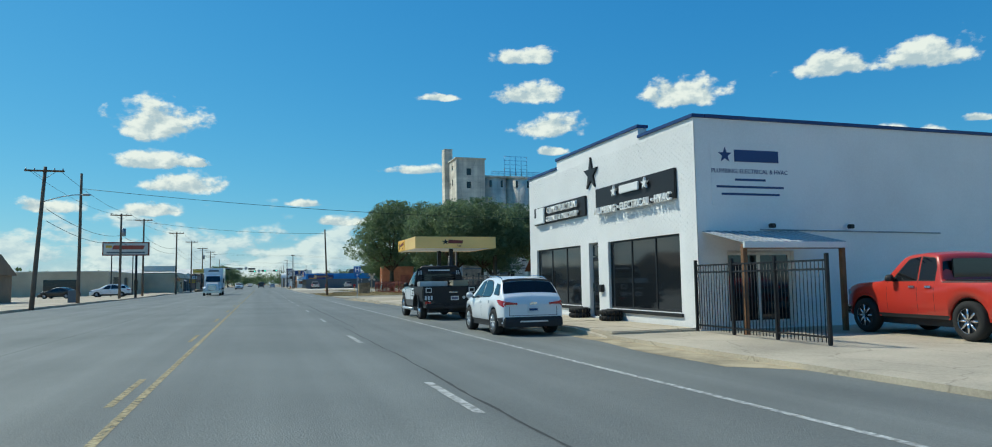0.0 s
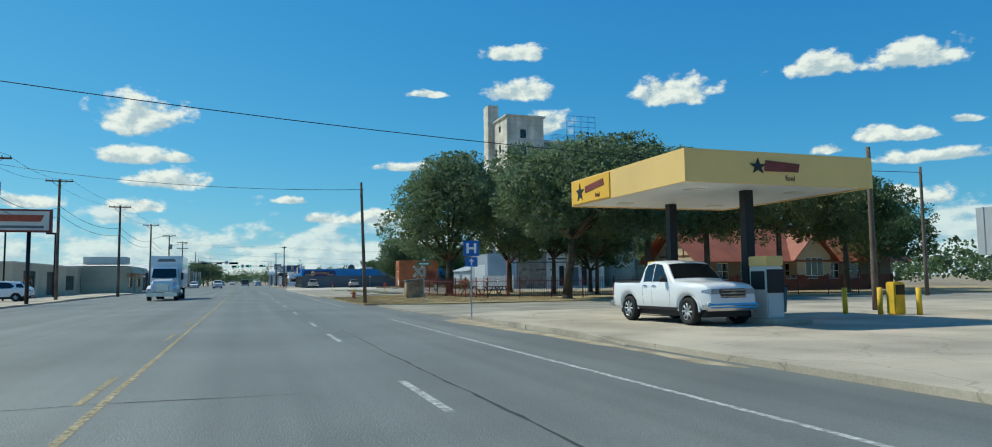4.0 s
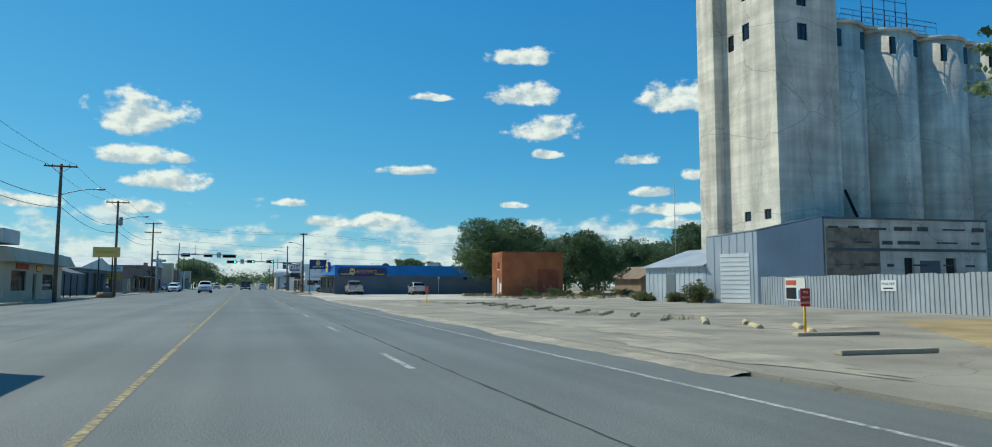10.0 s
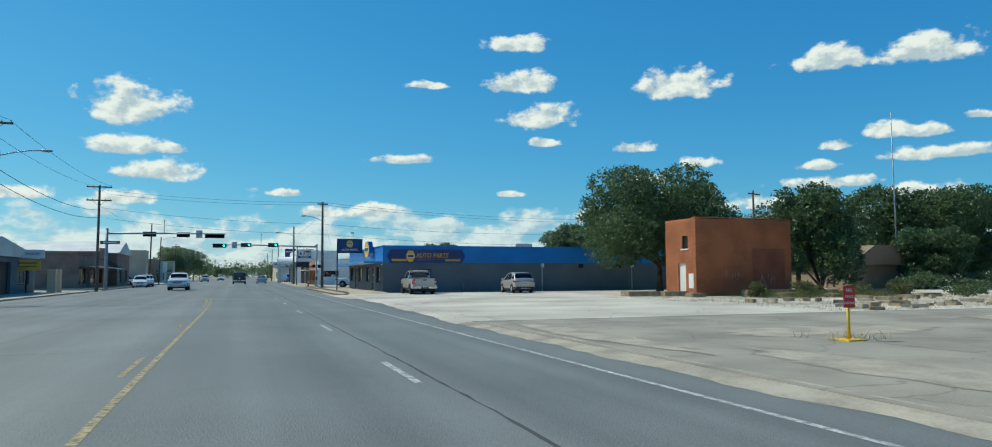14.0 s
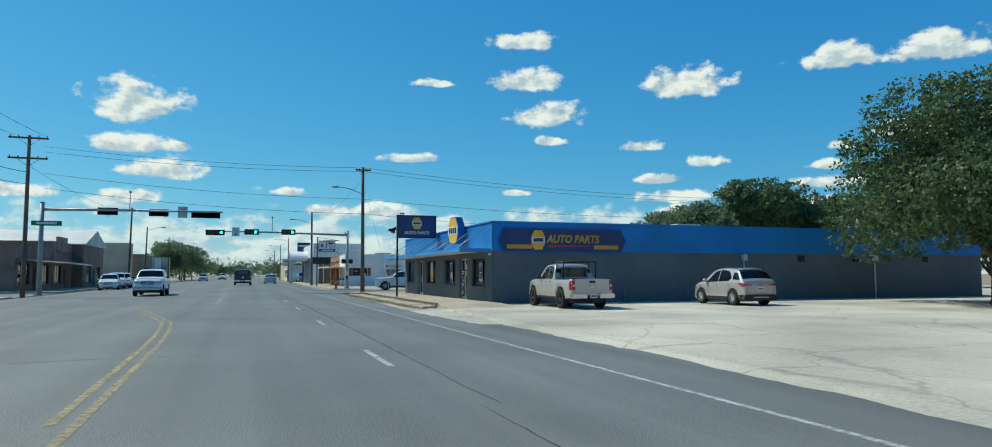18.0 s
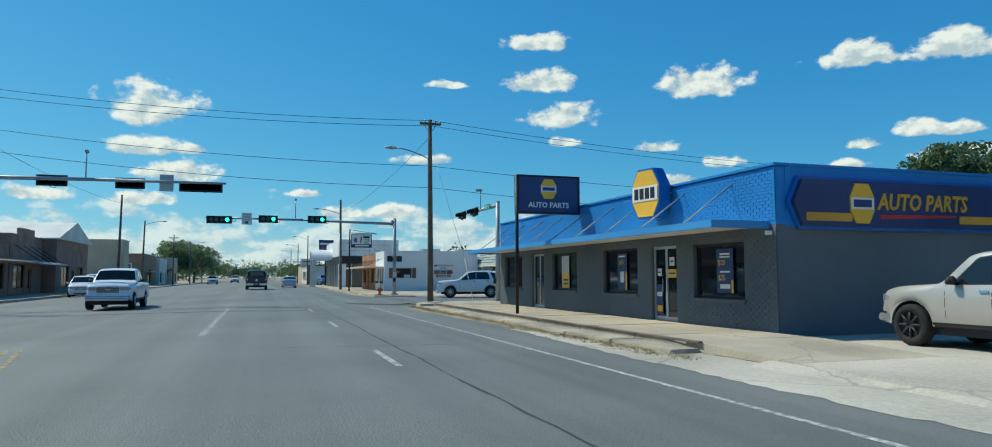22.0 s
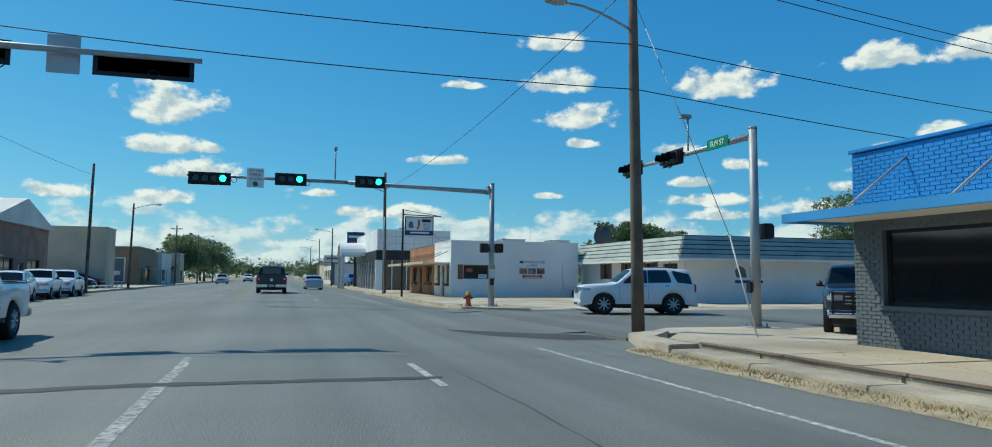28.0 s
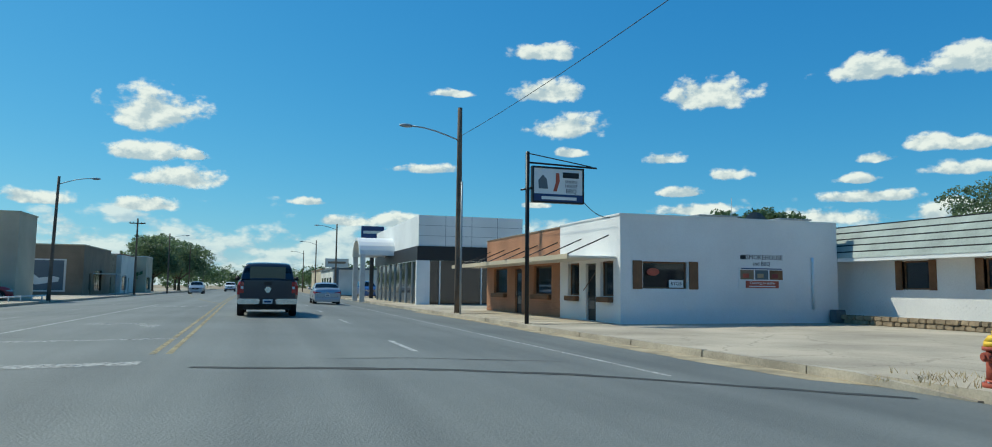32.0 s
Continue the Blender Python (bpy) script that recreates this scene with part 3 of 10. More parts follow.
def side_pane(pts, hw, hw_top, z0, z1, s, off=0.012):
    """A window panel lying on the tapered side s (-1, 1)."""
    bm = bmesh.new()

    def wide(z):
        return s * (hw + (hw_top - hw) * min(1, max(0, (z - z0) / (z1 - z0))) + off)
    a, b = [bm.verts.new((wide(z), y, z)) for y, z in pts], [bm.verts.new((wide(z) - s * 0.02, y, z)) for y, z in pts]
    bm.faces.new(a)
    bm.faces.new(b[::-1])
    for i in range(len(pts)):
        bm.faces.new((a[i], b[i], b[(i + 1) % len(pts)], a[(i + 1) % len(pts)]))
    bmesh.ops.recalc_face_normals(bm, faces=bm.faces[:])
    return bm


def end_pane(p, q, w0, w1, off):
    """A pane across the car between profile points p (low) and q (high)."""
    bm = bmesh.new()
    vs = [bm.verts.new((sx * w, y + off, z + abs(off) * 0.5)) for sx, (y, z), w in ((-1, p, w0), (1, p, w0), (1, q, w1), (-1, q, w1))]
    f = bm.faces.new(vs)
    r = bmesh.ops.extrude_face_region(bm, geom=[f])
    bmesh.ops.translate(bm, verts=[v for v in r["geom"] if isinstance(v, bmesh.types.BMVert)], vec=(0, -off * 0.8, 0))
    bmesh.ops.recalc_face_normals(bm, faces=bm.faces[:])
    return bm


def arch(y, r, z, n=8):
    return [(y + r * math.cos(t), z + r * math.sin(t)) for t in (math.pi * i / n for i in range(n + 1))]


WHEELS = {}


def wheel(parent, x, y, r, w, rim):
    """tyre > rim with spokes; shared between alike wheels."""
    key = (r, w, rim)
    if key not in WHEELS:
        t = bmesh.new()
        prof = [(r * 0.62, -w / 2), (r * 0.93, -w / 2), (r, -w * 0.32), (r, w * 0.32), (r * 0.93, w / 2), (r * 0.62, w / 2)]
        n = 22
        ring = [[t.verts.new((px, math.cos(a) * pr, math.sin(a) * pr)) for pr, px in prof] for a in (2 * math.pi * i / n for i in range(n))]
        for i in range(n):
            for k in range(len(prof)):
                f = t.faces.new((ring[i][k], ring[(i + 1) % n][k], ring[(i + 1) % n][(k + 1) % 6], ring[i][(k + 1) % 6]))
                f.smooth = True
        bmesh.ops.recalc_face_normals(t, faces=t.faces[:])
        g = bmesh.new()
        rr = r * 0.64
        # a dark disc fills the rim behind the spokes
        k = bmesh.new()
        tube(k, (-w * 0.30, 0, 0), (w * 0.30, 0, 0), rr * 0.99, n=20)
        tube(g, (-w * 0.47, 0, 0), (w * 0.47, 0, 0), rr * 0.24, n=10)
        for i in range(8):
            a = 2 * math.pi * i / 8
            d = Vector((0, math.cos(a), math.sin(a)))
            for s in (-1, 1):
                tube(g, Vector((s * w * 0.42, 0, 0)) + d * rr * 0.15, Vector((s * w * 0.42, 0, 0)) + d * rr * 0.96, rr * 0.13, rr * 0.1, 6)
        for s in (-1, 1):
            for i in range(20):
                a, b2 = 2 * math.pi * i / 20, 2 * math.pi * (i + 1) / 20
                tube(g, (s * w * 0.44, math.cos(a) * rr, math.sin(a) * rr), (s * w * 0.44, math.cos(b2) * rr, math.sin(b2) * rr), rr * 0.06, n=4, caps=False)
        ms = []
        for nm, b, m in (("tyre", t, "rubber"), ("rim", g, rim), ("brake_disc", k, "trim")):
            me = bpy.data.meshes.new(nm)
            b.to_mesh(me)
            b.free()
            me.materials.append(M[m])
            ms.append(me)
        WHEELS[key] = ms
    tm, rm, km = WHEELS[key]
    o = new("wheel", tm)
    o.parent, o.location = parent, (x, y, r)
    new("rim", rm).parent = o
    new("brake_disc", km).parent = o
    return o


# side outlines: (share of the length, share of the height), rear to front
OUTLINE = {
    "crossover": [(0, .52), (.008, .60), (.02, .655), (.045, .70), (.125, .925), (.16, .955), (.30, .99), (.42, 1.0), (.53, .985), (.60, .945), (.765, .665), (.80, .648), (.90, .605), (.955, .55), (.985, .48), (1, .40)],
    "tall": [(0, .50), (.006, .60), (.014, .67), (.028, .74), (.062, .93), (.085, .97), (.28, 1.0), (.48, .99), (.555, .955), (.69, .672), (.72, .655), (.90, .635), (.965, .615), (.99, .565), (1, .46)],
    "sedan": [(0, .50), (.008, .62), (.03, .70), (.13, .725), (.29, .945), (.38, .995), (.50, .985), (.56, .95), (.715, .69), (.76, .66), (.90, .60), (.965, .53), (1, .40)],
    "pickup": [(0, .56), (.003, .64), (.01, .66), (.345, .66), (.352, .67), (.372, .93), (.392, .975), (.46, 1.0), (.555, .985), (.595, .955), (.695, .69), (.715, .668), (.90, .64), (.962, .61), (.988, .56), (1, .45)],
}
BELT = {"crossover": [(0, .60), (.1, .655), (.25, .64), (.75, .60), (1, .50)], "tall": [(0, .62), (.1, .675), (.7, .655), (1, .59)], "sedan": [(0, .60), (.13, .69), (.7, .645), (1, .5)], "pickup": [(0, .63), (.35, .645), (.7, .645), (1, .56)]}


SHELLS = {}


def crisp(bm, angle=0.7):
    """Turns all faces outward and keeps the rims sharp."""
    bmesh.ops.recalc_face_normals(bm, faces=bm.faces[:])
    for e in bm.edges:
        if len(e.link_faces) == 2 and e.calc_face_angle() > angle:
            e.smooth = False
    return bm


class Shell:
    """The painted skin of a road vehicle: its cross-section at every point of the length."""

    def __init__(self, style, L, W, H, low, bed_top=None):
        self.L, self.hw, self.H, self.low = L, W / 2, H, low
        out = OUTLINE[style]
        if bed_top:
            out = [(u, min(v, bed_top)) if u < .35 else (u, v) for u, v in out]
        self.out, self.bl = np.array(out), np.array(BELT[style])
        self.lean = .36 if style in ("crossover", "sedan") else .27

    def width(self, y):
        return self.hw * (1 - .10 * max(0, 1 - y / .35) ** 2 - .21 * max(0, 1 - (self.L - y) / .85) ** 2)

    def roof(self, y):
        k = min(.05, y, self.L - y)
        ys = np.clip((y + np.linspace(-k, k, 5)) / self.L, 0, 1)
        return float(np.interp(ys, self.out[:, 0], self.out[:, 1]).mean()) * self.H

    def belt(self, y):
        return min(float(np.interp(y / self.L, self.bl[:, 0], self.bl[:, 1])) * self.H, self.roof(y) - .03)

    def half(self, y):
        """The right half of the section, from the sill to the middle of the roof."""
        w, b, r = self.width(y), self.belt(y), self.roof(y)
        lo = min(float(np.interp(y, self.low[:, 0], self.low[:, 1])), b - .06)
        h = b - lo
        drop = min(.055, (r - b) * .45)
        e = r - drop
        pts = [(w * .93, lo), (w * .975, lo + .10 * h), (w, lo + .42 * h), (w * 1.0, lo + .72 * h), (w * .985, lo + .90 * h), (w * .955, b)]
        for u in (.33, .66, 1.0):
            z = b + (e - b) * u
            pts.append((w * .955 - self.lean * (z - b) * (.8 + .2 * u) - .012 * u, z))
        xe = pts[-1][0]
        return pts + [(xe - .045, e + .62 * drop), (xe - .14, r - .006), (xe * .45, r + .012), (0.0, r + .018)]

    def side(self, y, z):
        p = self.half(y)[:9]
        return float(np.interp(z, [q[1] for q in p], [q[0] for q in p]))

    def top(self, y, x):
        p = self.half(y)[8:][::-1]
        return float(np.interp(abs(x), [q[0] for q in p], [q[1] for q in p]))

    def edge(self, y):
        return self.half(y)[8]

    def body(self):
        ys = sorted({round(float(v), 3) for v in np.linspace(0, self.L, 70)} | {round(float(v), 3) for v in self.low[:, 0]} | {round(float(v) * self.L, 3) for v in self.out[:, 0]} | {.02, .05, .1})
        bm = bmesh.new()
        rings = []
        for y in ys:
            p = self.half(min(max(y, 0), self.L))
            rings.append([bm.verts.new((x, y, z)) for x, z in p] + [bm.verts.new((-x, y, z)) for x, z in reversed(p[:-1])])
        n = len(rings[0])
        for a, b in zip(rings, rings[1:]):
            for k in range(n):
                f = bm.faces.new((a[k], a[(k + 1) % n], b[(k + 1) % n], b[k]))
                f.smooth = k != n - 1
        bm.faces.new(rings[0])
        bm.faces.new(rings[-1][::-1])
        bmesh.ops.recalc_face_normals(bm, faces=bm.faces[:])
        for f in bm.faces:
            if not f.smooth:
                for e in f.edges:
                    e.smooth = False
        return bm

    def skin(self, s, lower, upper, off=.006, n=12, m=4, thick=.012):
        """A panel on the flank between two lines (y, z)."""
        lo, up = np.array(lower, float), np.array(upper, float)
        y0, y1 = max(lo[0, 0], up[0, 0]), min(lo[-1, 0], up[-1, 0])
        bm = bmesh.new()
        cols = []
        for y in np.linspace(y0, y1, n + 1):
            za, zb = np.interp(y, lo[:, 0], lo[:, 1]), np.interp(y, up[:, 0], up[:, 1])
            zb = max(zb, za + .004)
            cols.append([bm.verts.new((s * (self.side(y, z) + off), y, z)) for z in np.linspace(za, zb, m + 1)])
        for a, b in zip(cols, cols[1:]):
            for k in range(m):
                bm.faces.new((a[k], b[k], b[k + 1], a[k + 1]) if s > 0 else (a[k], a[k + 1], b[k + 1], b[k])).smooth = True
        bmesh.ops.recalc_face_normals(bm, faces=bm.faces[:])
        bmesh.ops.solidify(bm, geom=bm.faces[:], thickness=thick)
        return crisp(bm)

    def lid(self, y0, y1, inset, off=.006, n=8, m=8):
        """A panel over the top surface between two stations, as a windscreen."""
        bm = bmesh.new()
        rows = []
        for y in np.linspace(y0, y1, n + 1):
            x = self.edge(y)[0] - inset
            rows.append([bm.verts.new((x * u, y, self.top(y, x * u) + off)) for u in np.linspace(-1, 1, m + 1)])
        for a, b in zip(rows, rows[1:]):
            for k in range(m):
                bm.faces.new((a[k], a[k + 1], b[k + 1], b[k])).smooth = True
        bmesh.ops.solidify(bm, geom=bm.faces[:], thickness=.012)
        return crisp(bm)


def car(name, label, x, y, heading, paint, kind="suv", L=4.6, W=1.85, H=1.68, rim="alloy", group="", z=-0.09, r=0.36, plate=True, category=None, bumper=None, bed_top=None):
    """A road vehicle along +y of its own frame, rear bumper at 0; heading turns it from north, to the left."""
    ob = thing(name, label, category or {"pickup": "pickup truck", "sedan": "car", "suv": "car"}[kind], x, y, z, heading, group)
    style = ("tall" if H > 1.85 else "crossover") if kind == "suv" else kind
    hw = W / 2
    wr = L * {"crossover": .20, "tall": .205, "sedan": .205, "pickup": .215}[style]
    wf = L * {"crossover": .81, "tall": .80, "sedan": .80, "pickup": .835}[style]
    a = r + {"crossover": .045, "tall": .06, "sedan": .045, "pickup": .085}[style]
    g = {"crossover": .27, "tall": .36, "sedan": .22, "pickup": .45}[style]
    low = [(0, g + .10), (.10, g + .01), *[(p, max(q, g)) for p, q in reversed(arch(wr, a, r, 14))], *[(p, max(q, g)) for p, q in reversed(arch(wf, a, r, 14))], (L - .12, g), (L, g + .06)]
    sh = Shell(style, L, W, H, np.array(low), bed_top)
    SHELLS[ob.name] = sh
    part("body", sh.body(), paint, ob)

    def up(u, v):
        """A point of the flank: share of the length, share of the glass height."""
        yy = u * L
        b, e = sh.belt(yy), sh.edge(yy)[1]
        return (yy, b + v * (e - b))
    wins = {
        "crossover": [([(.085, .30), (.20, .22)], [(.085, .34), (.125, .86), (.20, .80)]), ([(.235, .30), (.27, .07), (.455, .07)], [(.235, .34), (.29, .80), (.36, .91), (.455, .93)]), ([(.475, .07), (.675, .12)], [(.475, .93), (.55, .88), (.675, .18)])],
        "tall": [([(.05, .10), (.165, .08)], [(.05, .2), (.075, .86), (.195, .88), (.20, .88)]), ([(.225, .08), (.415, .08)], [(.225, .2), (.25, .90), (.415, .92)]), ([(.43, .08), (.625, .12)], [(.43, .92), (.53, .88), (.625, .2)])],
        "sedan": [([(.225, .12), (.41, .10)], [(.225, .16), (.31, .86), (.41, .92)]), ([(.425, .10), (.635, .14)], [(.425, .92), (.51, .88), (.635, .2)])],
        "pickup": [([(.387, .08), (.475, .08)], [(.387, .6), (.40, .90), (.475, .92)]), ([(.49, .08), (.635, .12)], [(.49, .92), (.555, .88), (.635, .2)])],
    }[style]
    if style == "tall":
        wins[0] = ([(.045, .12), (.17, .10), (.205, .86)], [(.045, .15), (.062, .86), (.205, .90)])
    glass = "carglass"
    doors = {"crossover": (.245, .46, .70), "tall": (.225, .42, .665), "sedan": (.23, .42, .68), "pickup": (.385, .482, .67)}[style]
    sill = g + .05
    for s in (-1, 1):
        for lo, hi in wins:
            lo_, hi_ = [up(*p) for p in lo], [up(*p) for p in hi]
            part("window_surround", sh.skin(s, [(p[0] - .02 * (i == 0) + .02 * (i == len(lo_) - 1), p[1] - .022) for i, p in enumerate(lo_)], [(p[0] - .02 * (i == 0) + .02 * (i == len(hi_) - 1), p[1] + .022) for i, p in enumerate(hi_)], .003), "trim", ob, "black window surround")
            part("side_window", sh.skin(s, lo_, hi_, .009), glass, ob, "dark tinted window")
        for u in doors:
            yy = u * L
            part("door_gap", sh.skin(s, [(yy, sill + .08), (yy + .011, sill + .08)], [(yy, sh.belt(yy) + .01), (yy + .011, sh.belt(yy) + .01)], .002, 1, 5, .008), "trim", ob)
        for u in doors[:2]:
            yy = u * L + .07 if kind != "pickup" else (u * L + .06)
            zz = sh.belt(yy) - .12
            part("door_handle", sh.skin(s, [(yy, zz), (yy + .17, zz)], [(yy, zz + .045), (yy + .17, zz + .045)], .03, 3, 2, .03), "chrome" if kind == "pickup" or style == "tall" else paint, ob)
        ym = L * {"crossover": .665, "tall": .60, "sedan": .62, "pickup": .61}[style]
        zb = sh.belt(ym)
        xm = sh.side(ym, zb) * s
        part("mirror", hull([(ym + .16, zb + .02), (ym + .13, zb + .17), (ym + .03, zb + .19), (ym + .0, zb + .03)], .10, .08, zb, zb + .2, .025), paint if style in ("crossover", "sedan") else "trim", ob).location = (xm + s * .13, 0, 0)
        part("mirror_arm", T((xm - s * .03, ym + .1, zb + .03), (xm + s * .08, ym + .09, zb + .06), .028, n=6), "trim", ob)
        dark = style == "crossover"
        for yc in (wr, wf):
            lip = [(a + (.05 if dark else .028), .014), (a - .012, .014)]
            xa = sh.side(yc, r + a * .9)
            part("wheel_arch", PR([*arch(yc, lip[0][0], r, 14), *reversed(arch(yc, lip[1][0], r, 14))], "x", min(s * (xa - .03), s * (xa + .012)), max(s * (xa - .03), s * (xa + .012))), "trim" if dark else paint, ob)
            part("wheel_well", PR([*arch(yc, a + .02, r - .02, 12), *reversed(arch(yc, a - .008, r - .02, 12))], "x", min(s * (hw - .42), s * (xa - .025)), max(s * (hw - .42), s * (xa - .025))), "trim", ob, "dark wheel well")
        part("sill", sh.skin(s, [(wr + a, g - .03), (wf - a, g - .03)], [(wr + a, g + (.13 if dark else .05)), (wf - a, g + (.13 if dark else .05))], .008, 8, 2, .03), "trim", ob, "black lower sill")
        if dark:
            part("cladding", sh.skin(s, [(.06, g + .02), (wr - a, g - .01)], [(.06, g + .24), (wr - a, g + .20)], .008, 4, 2, .02), "trim", ob, "black lower cladding")
        # lamps that wrap round the corners
        zt = sh.belt(.1)
        if kind == "pickup":
            zt = sh.roof(.1) - .04
            part("tail_lamp", sh.skin(s, [(.004, zt - .42), (.13, zt - .40)], [(.004, zt - .03), (.15, zt - .03)], .012, 3, 4, .03), "tail", ob, "red tail lamp")
            lx = sh.width(0) * s
            tb = part("tail_lamp", B(min(lx * .86, lx * .985), -.022, zt - .42, max(lx * .86, lx * .985), .03, zt - .03, .008), "tail", ob, "red tail lamp")
            part("reversing_lamp", B(min(lx * .875, lx * .97), -.026, zt - .28, max(lx * .875, lx * .97), -.02, zt - .19), "plate", tb)
        elif style == "tall":
            part("tail_lamp", sh.skin(s, [(.004, zt - .28), (.10, zt - .28)], [(.004, zt + .02), (.12, zt + .06)], .01, 3, 4, .02), "tail", ob, "dark red tail lamp")
        else:
            part("tail_lamp", sh.skin(s, [(.01, zt - .21), (.20, zt - .14), (.36, zt - .03)], [(.01, zt - .05), (.20, zt - .01), (.36, zt - .015)], .01, 6, 3, .02), "tail", ob, "red tail lamp with a clear lower edge")
            lx = sh.width(0) * s
            tb = part("tail_lamp", PR([(lx * .97, zt - .19), (lx * .97, zt - .06), (lx * .55, zt - .10), (lx * .55, zt - .15)], "y", -.018, .02), "tail", ob, "red tail lamp")
            part("reversing_lamp", PR([(lx * .95, zt - .19), (lx * .95, zt - .15), (lx * .60, zt - .14), (lx * .60, zt - .155)], "y", -.022, -.016), "plate", tb)
        zh = sh.belt(L - .25)
        part("head_lamp", sh.skin(s, [(L - (.42 if kind != "pickup" else .26), zh - .15), (L - .015, zh - .20)], [(L - (.42 if kind != "pickup" else .26), zh - .09), (L - .015, zh - .045)], .008, 5, 3, .02), "lamp", ob, "clear head lamp")
        lx = sh.width(L) * s
        part("head_lamp", B(min(lx * .62, lx * .985), L - .03, zh - .20, max(lx * .62, lx * .985), L + .012, zh - .05, .01), "lamp", ob, "clear head lamp")
        part("fog_lamp", B(min(lx * .72, lx * .92), L - .02, g + .09, max(lx * .72, lx * .92), L + .014, g + .15, .01), "lamp", ob)
    # glass across the body
    g0, g1 = {"crossover": (.048, .118), "tall": (.03, .058), "sedan": (.15, .275), "pickup": (.3555, .371)}[style]
    part("rear_window", sh.lid(g0 * L, g1 * L, .05), glass, ob, "dark rear window glass")
    f0, f1 = {"crossover": (.605, .755), "tall": (.56, .685), "sedan": (.565, .705), "pickup": (.60, .69)}[style]
    part("windscreen", sh.lid(f0 * L, f1 * L, .06), glass, ob, "dark windscreen glass")
    if kind == "pickup":
        part("rear_window", B(-hw * .62, .352 * L - .012, sh.belt(.5 * L) + .06, hw * .62, .352 * L + .03, H - .16, .01), glass, ob, "dark rear window glass")
    # ends
    zg = sh.belt(L - .2)
    w0, w1 = sh.width(0), sh.width(L)
    bp = bumper or ("chrome" if kind == "pickup" else "trim")
    if kind == "pickup":
        part("front_bumper", hull([(L - .32, g - .02), (L - .30, g + .2), (L + .03, g + .22), (L + .08, g + .1), (L + .05, g - .02)], w1 * 1.12, w1 * 1.12, g, g + .25, .04), bp, ob)
        zt = sh.roof(.1)
        part("tailgate", B(-w0 * .85, -.014, g + .20, w0 * .85, .05, zt - .02, .015), paint, ob)
        tg = part("tailgate_panel", B(-w0 * .72, -.02, g + .27, w0 * .72, -.012, zt - .24, .003), paint, ob, "pressed tailgate panel")
        part("tailgate_handle", B(-.14, -.026, zt - .17, .14, -.01, zt - .08, .008), "trim", ob)
        part("emblem", PR([(-.11, zt - .31), (-.05, zt - .28), (.11, zt - .28), (.11, zt - .32), (.05, zt - .35), (-.11, zt - .35)], "y", -.028, -.018), "chrome", ob, "small plain emblem")
        for s in (-1, 1):
            part("rear_bumper", B(min(s * .26, s * hw * .97), -.14, g + .0, max(s * .26, s * hw * .97), .06, g + .19, .035), bp, ob)
            part("bed_rail", sh.skin(s, [(.03, zt - .035), (.345 * L, zt - .035)], [(.03, zt - .01), (.345 * L, zt - .01)], .004, 8, 1, .02), "trim", ob, "black bed rail cap")
        part("bumper_step", B(-.27, -.135, g - .02, .27, .06, g + .12, .02), "trim", ob)
        part("bed_liner", B(-hw + .12, .08, zt + .005, hw - .12, .34 * L, zt + .025), "trim", ob)
        part("hitch", B(-.05, -.16, g - .12, .05, .2, g - .04, .01), "trim", ob)
        if plate:
            pl = part("number_plate", B(-.16, -.15, g + .02, .16, -.138, g + .17), "plate", ob, "white number plate with dark bars")
            part("plate_bar", B(-.12, -.154, g + .06, .12, -.15, g + .12), "darkblue", pl)
    else:
        c = "trim" if style == "crossover" else paint
        part("rear_bumper", hull([(-.05, g - .03), (-.06, g + .16), (-.03, g + .24), (.12, g + .24), (.2, g - .03)], w0 * 1.02, w0 * 1.0, g, g + .3, .03), c, ob)
        if style == "crossover":
            part("bumper_strip", PR([(-w0 * .5, g + .10), (w0 * .5, g + .10), (w0 * .46, g + .14), (-w0 * .46, g + .14)], "y", -.072, -.055), "alloy", ob, "silver bumper strip")
        part("front_bumper", hull([(L - .2, g - .03), (L - .14, g + .22), (L + .03, g + .22), (L + .055, g + .1), (L + .02, g - .03)], w1 * 1.03, w1 * 1.0, g, g + .25, .03), paint, ob)
        part("lower_intake", B(-w1 * .6, L + .02, g + .02, w1 * .6, L + .06, g + .10, .01), "trim", ob)
        zt = sh.belt(.1)
        part("tailgate_line", B(-w0 * .82, -.006, g + .27, w0 * .82, .02, g + .282), "trim", ob)
        for s in (-1, 1):
            part("tailgate_line", B(s * w0 * .82 - .006, -.006, g + .28, s * w0 * .82 + .006, .02, zt - .2), "trim", ob)
        part("emblem", PR([(-.10, zt - .11), (-.04, zt - .08), (.10, zt - .08), (.10, zt - .11), (.04, zt - .14), (-.10, zt - .14)], "y", -.016, .01), "chrome", ob, "small plain emblem")
        if plate:
            pl = part("number_plate", B(-.16, -.02, zt - .36, .16, .0, zt - .20), "plate", ob, "white number plate with dark bars")
            part("plate_bar", B(-.12, -.026, zt - .31, .12, -.02, zt - .25), "darkblue", pl)
        if style != "sedan":
            part("spoiler", sh.lid((g1 + .002) * L, (g1 + .03) * L, .03, .014, 3), "trim" if style == "crossover" else paint, ob, "black roof spoiler")
            for s in (-1, 1):
                pts = [(s * (sh.edge(u * L)[0] - .06), u * L, sh.top(u * L, sh.edge(u * L)[0] - .06) + dz) for u, dz in ((.17, .0), (.20, .04), (.34, .045), (.47, .04), (.53, .0))]
                part("roof_rail", sweep(bmesh.new(), pts, .014, 6), "chrome" if style == "crossover" else "trim", ob)
    part("grille", B(-w1 * .58, L - .06, zg - .32, w1 * .58, L + .016, zg - .04, .02), "trim", ob, "black radiator grille")
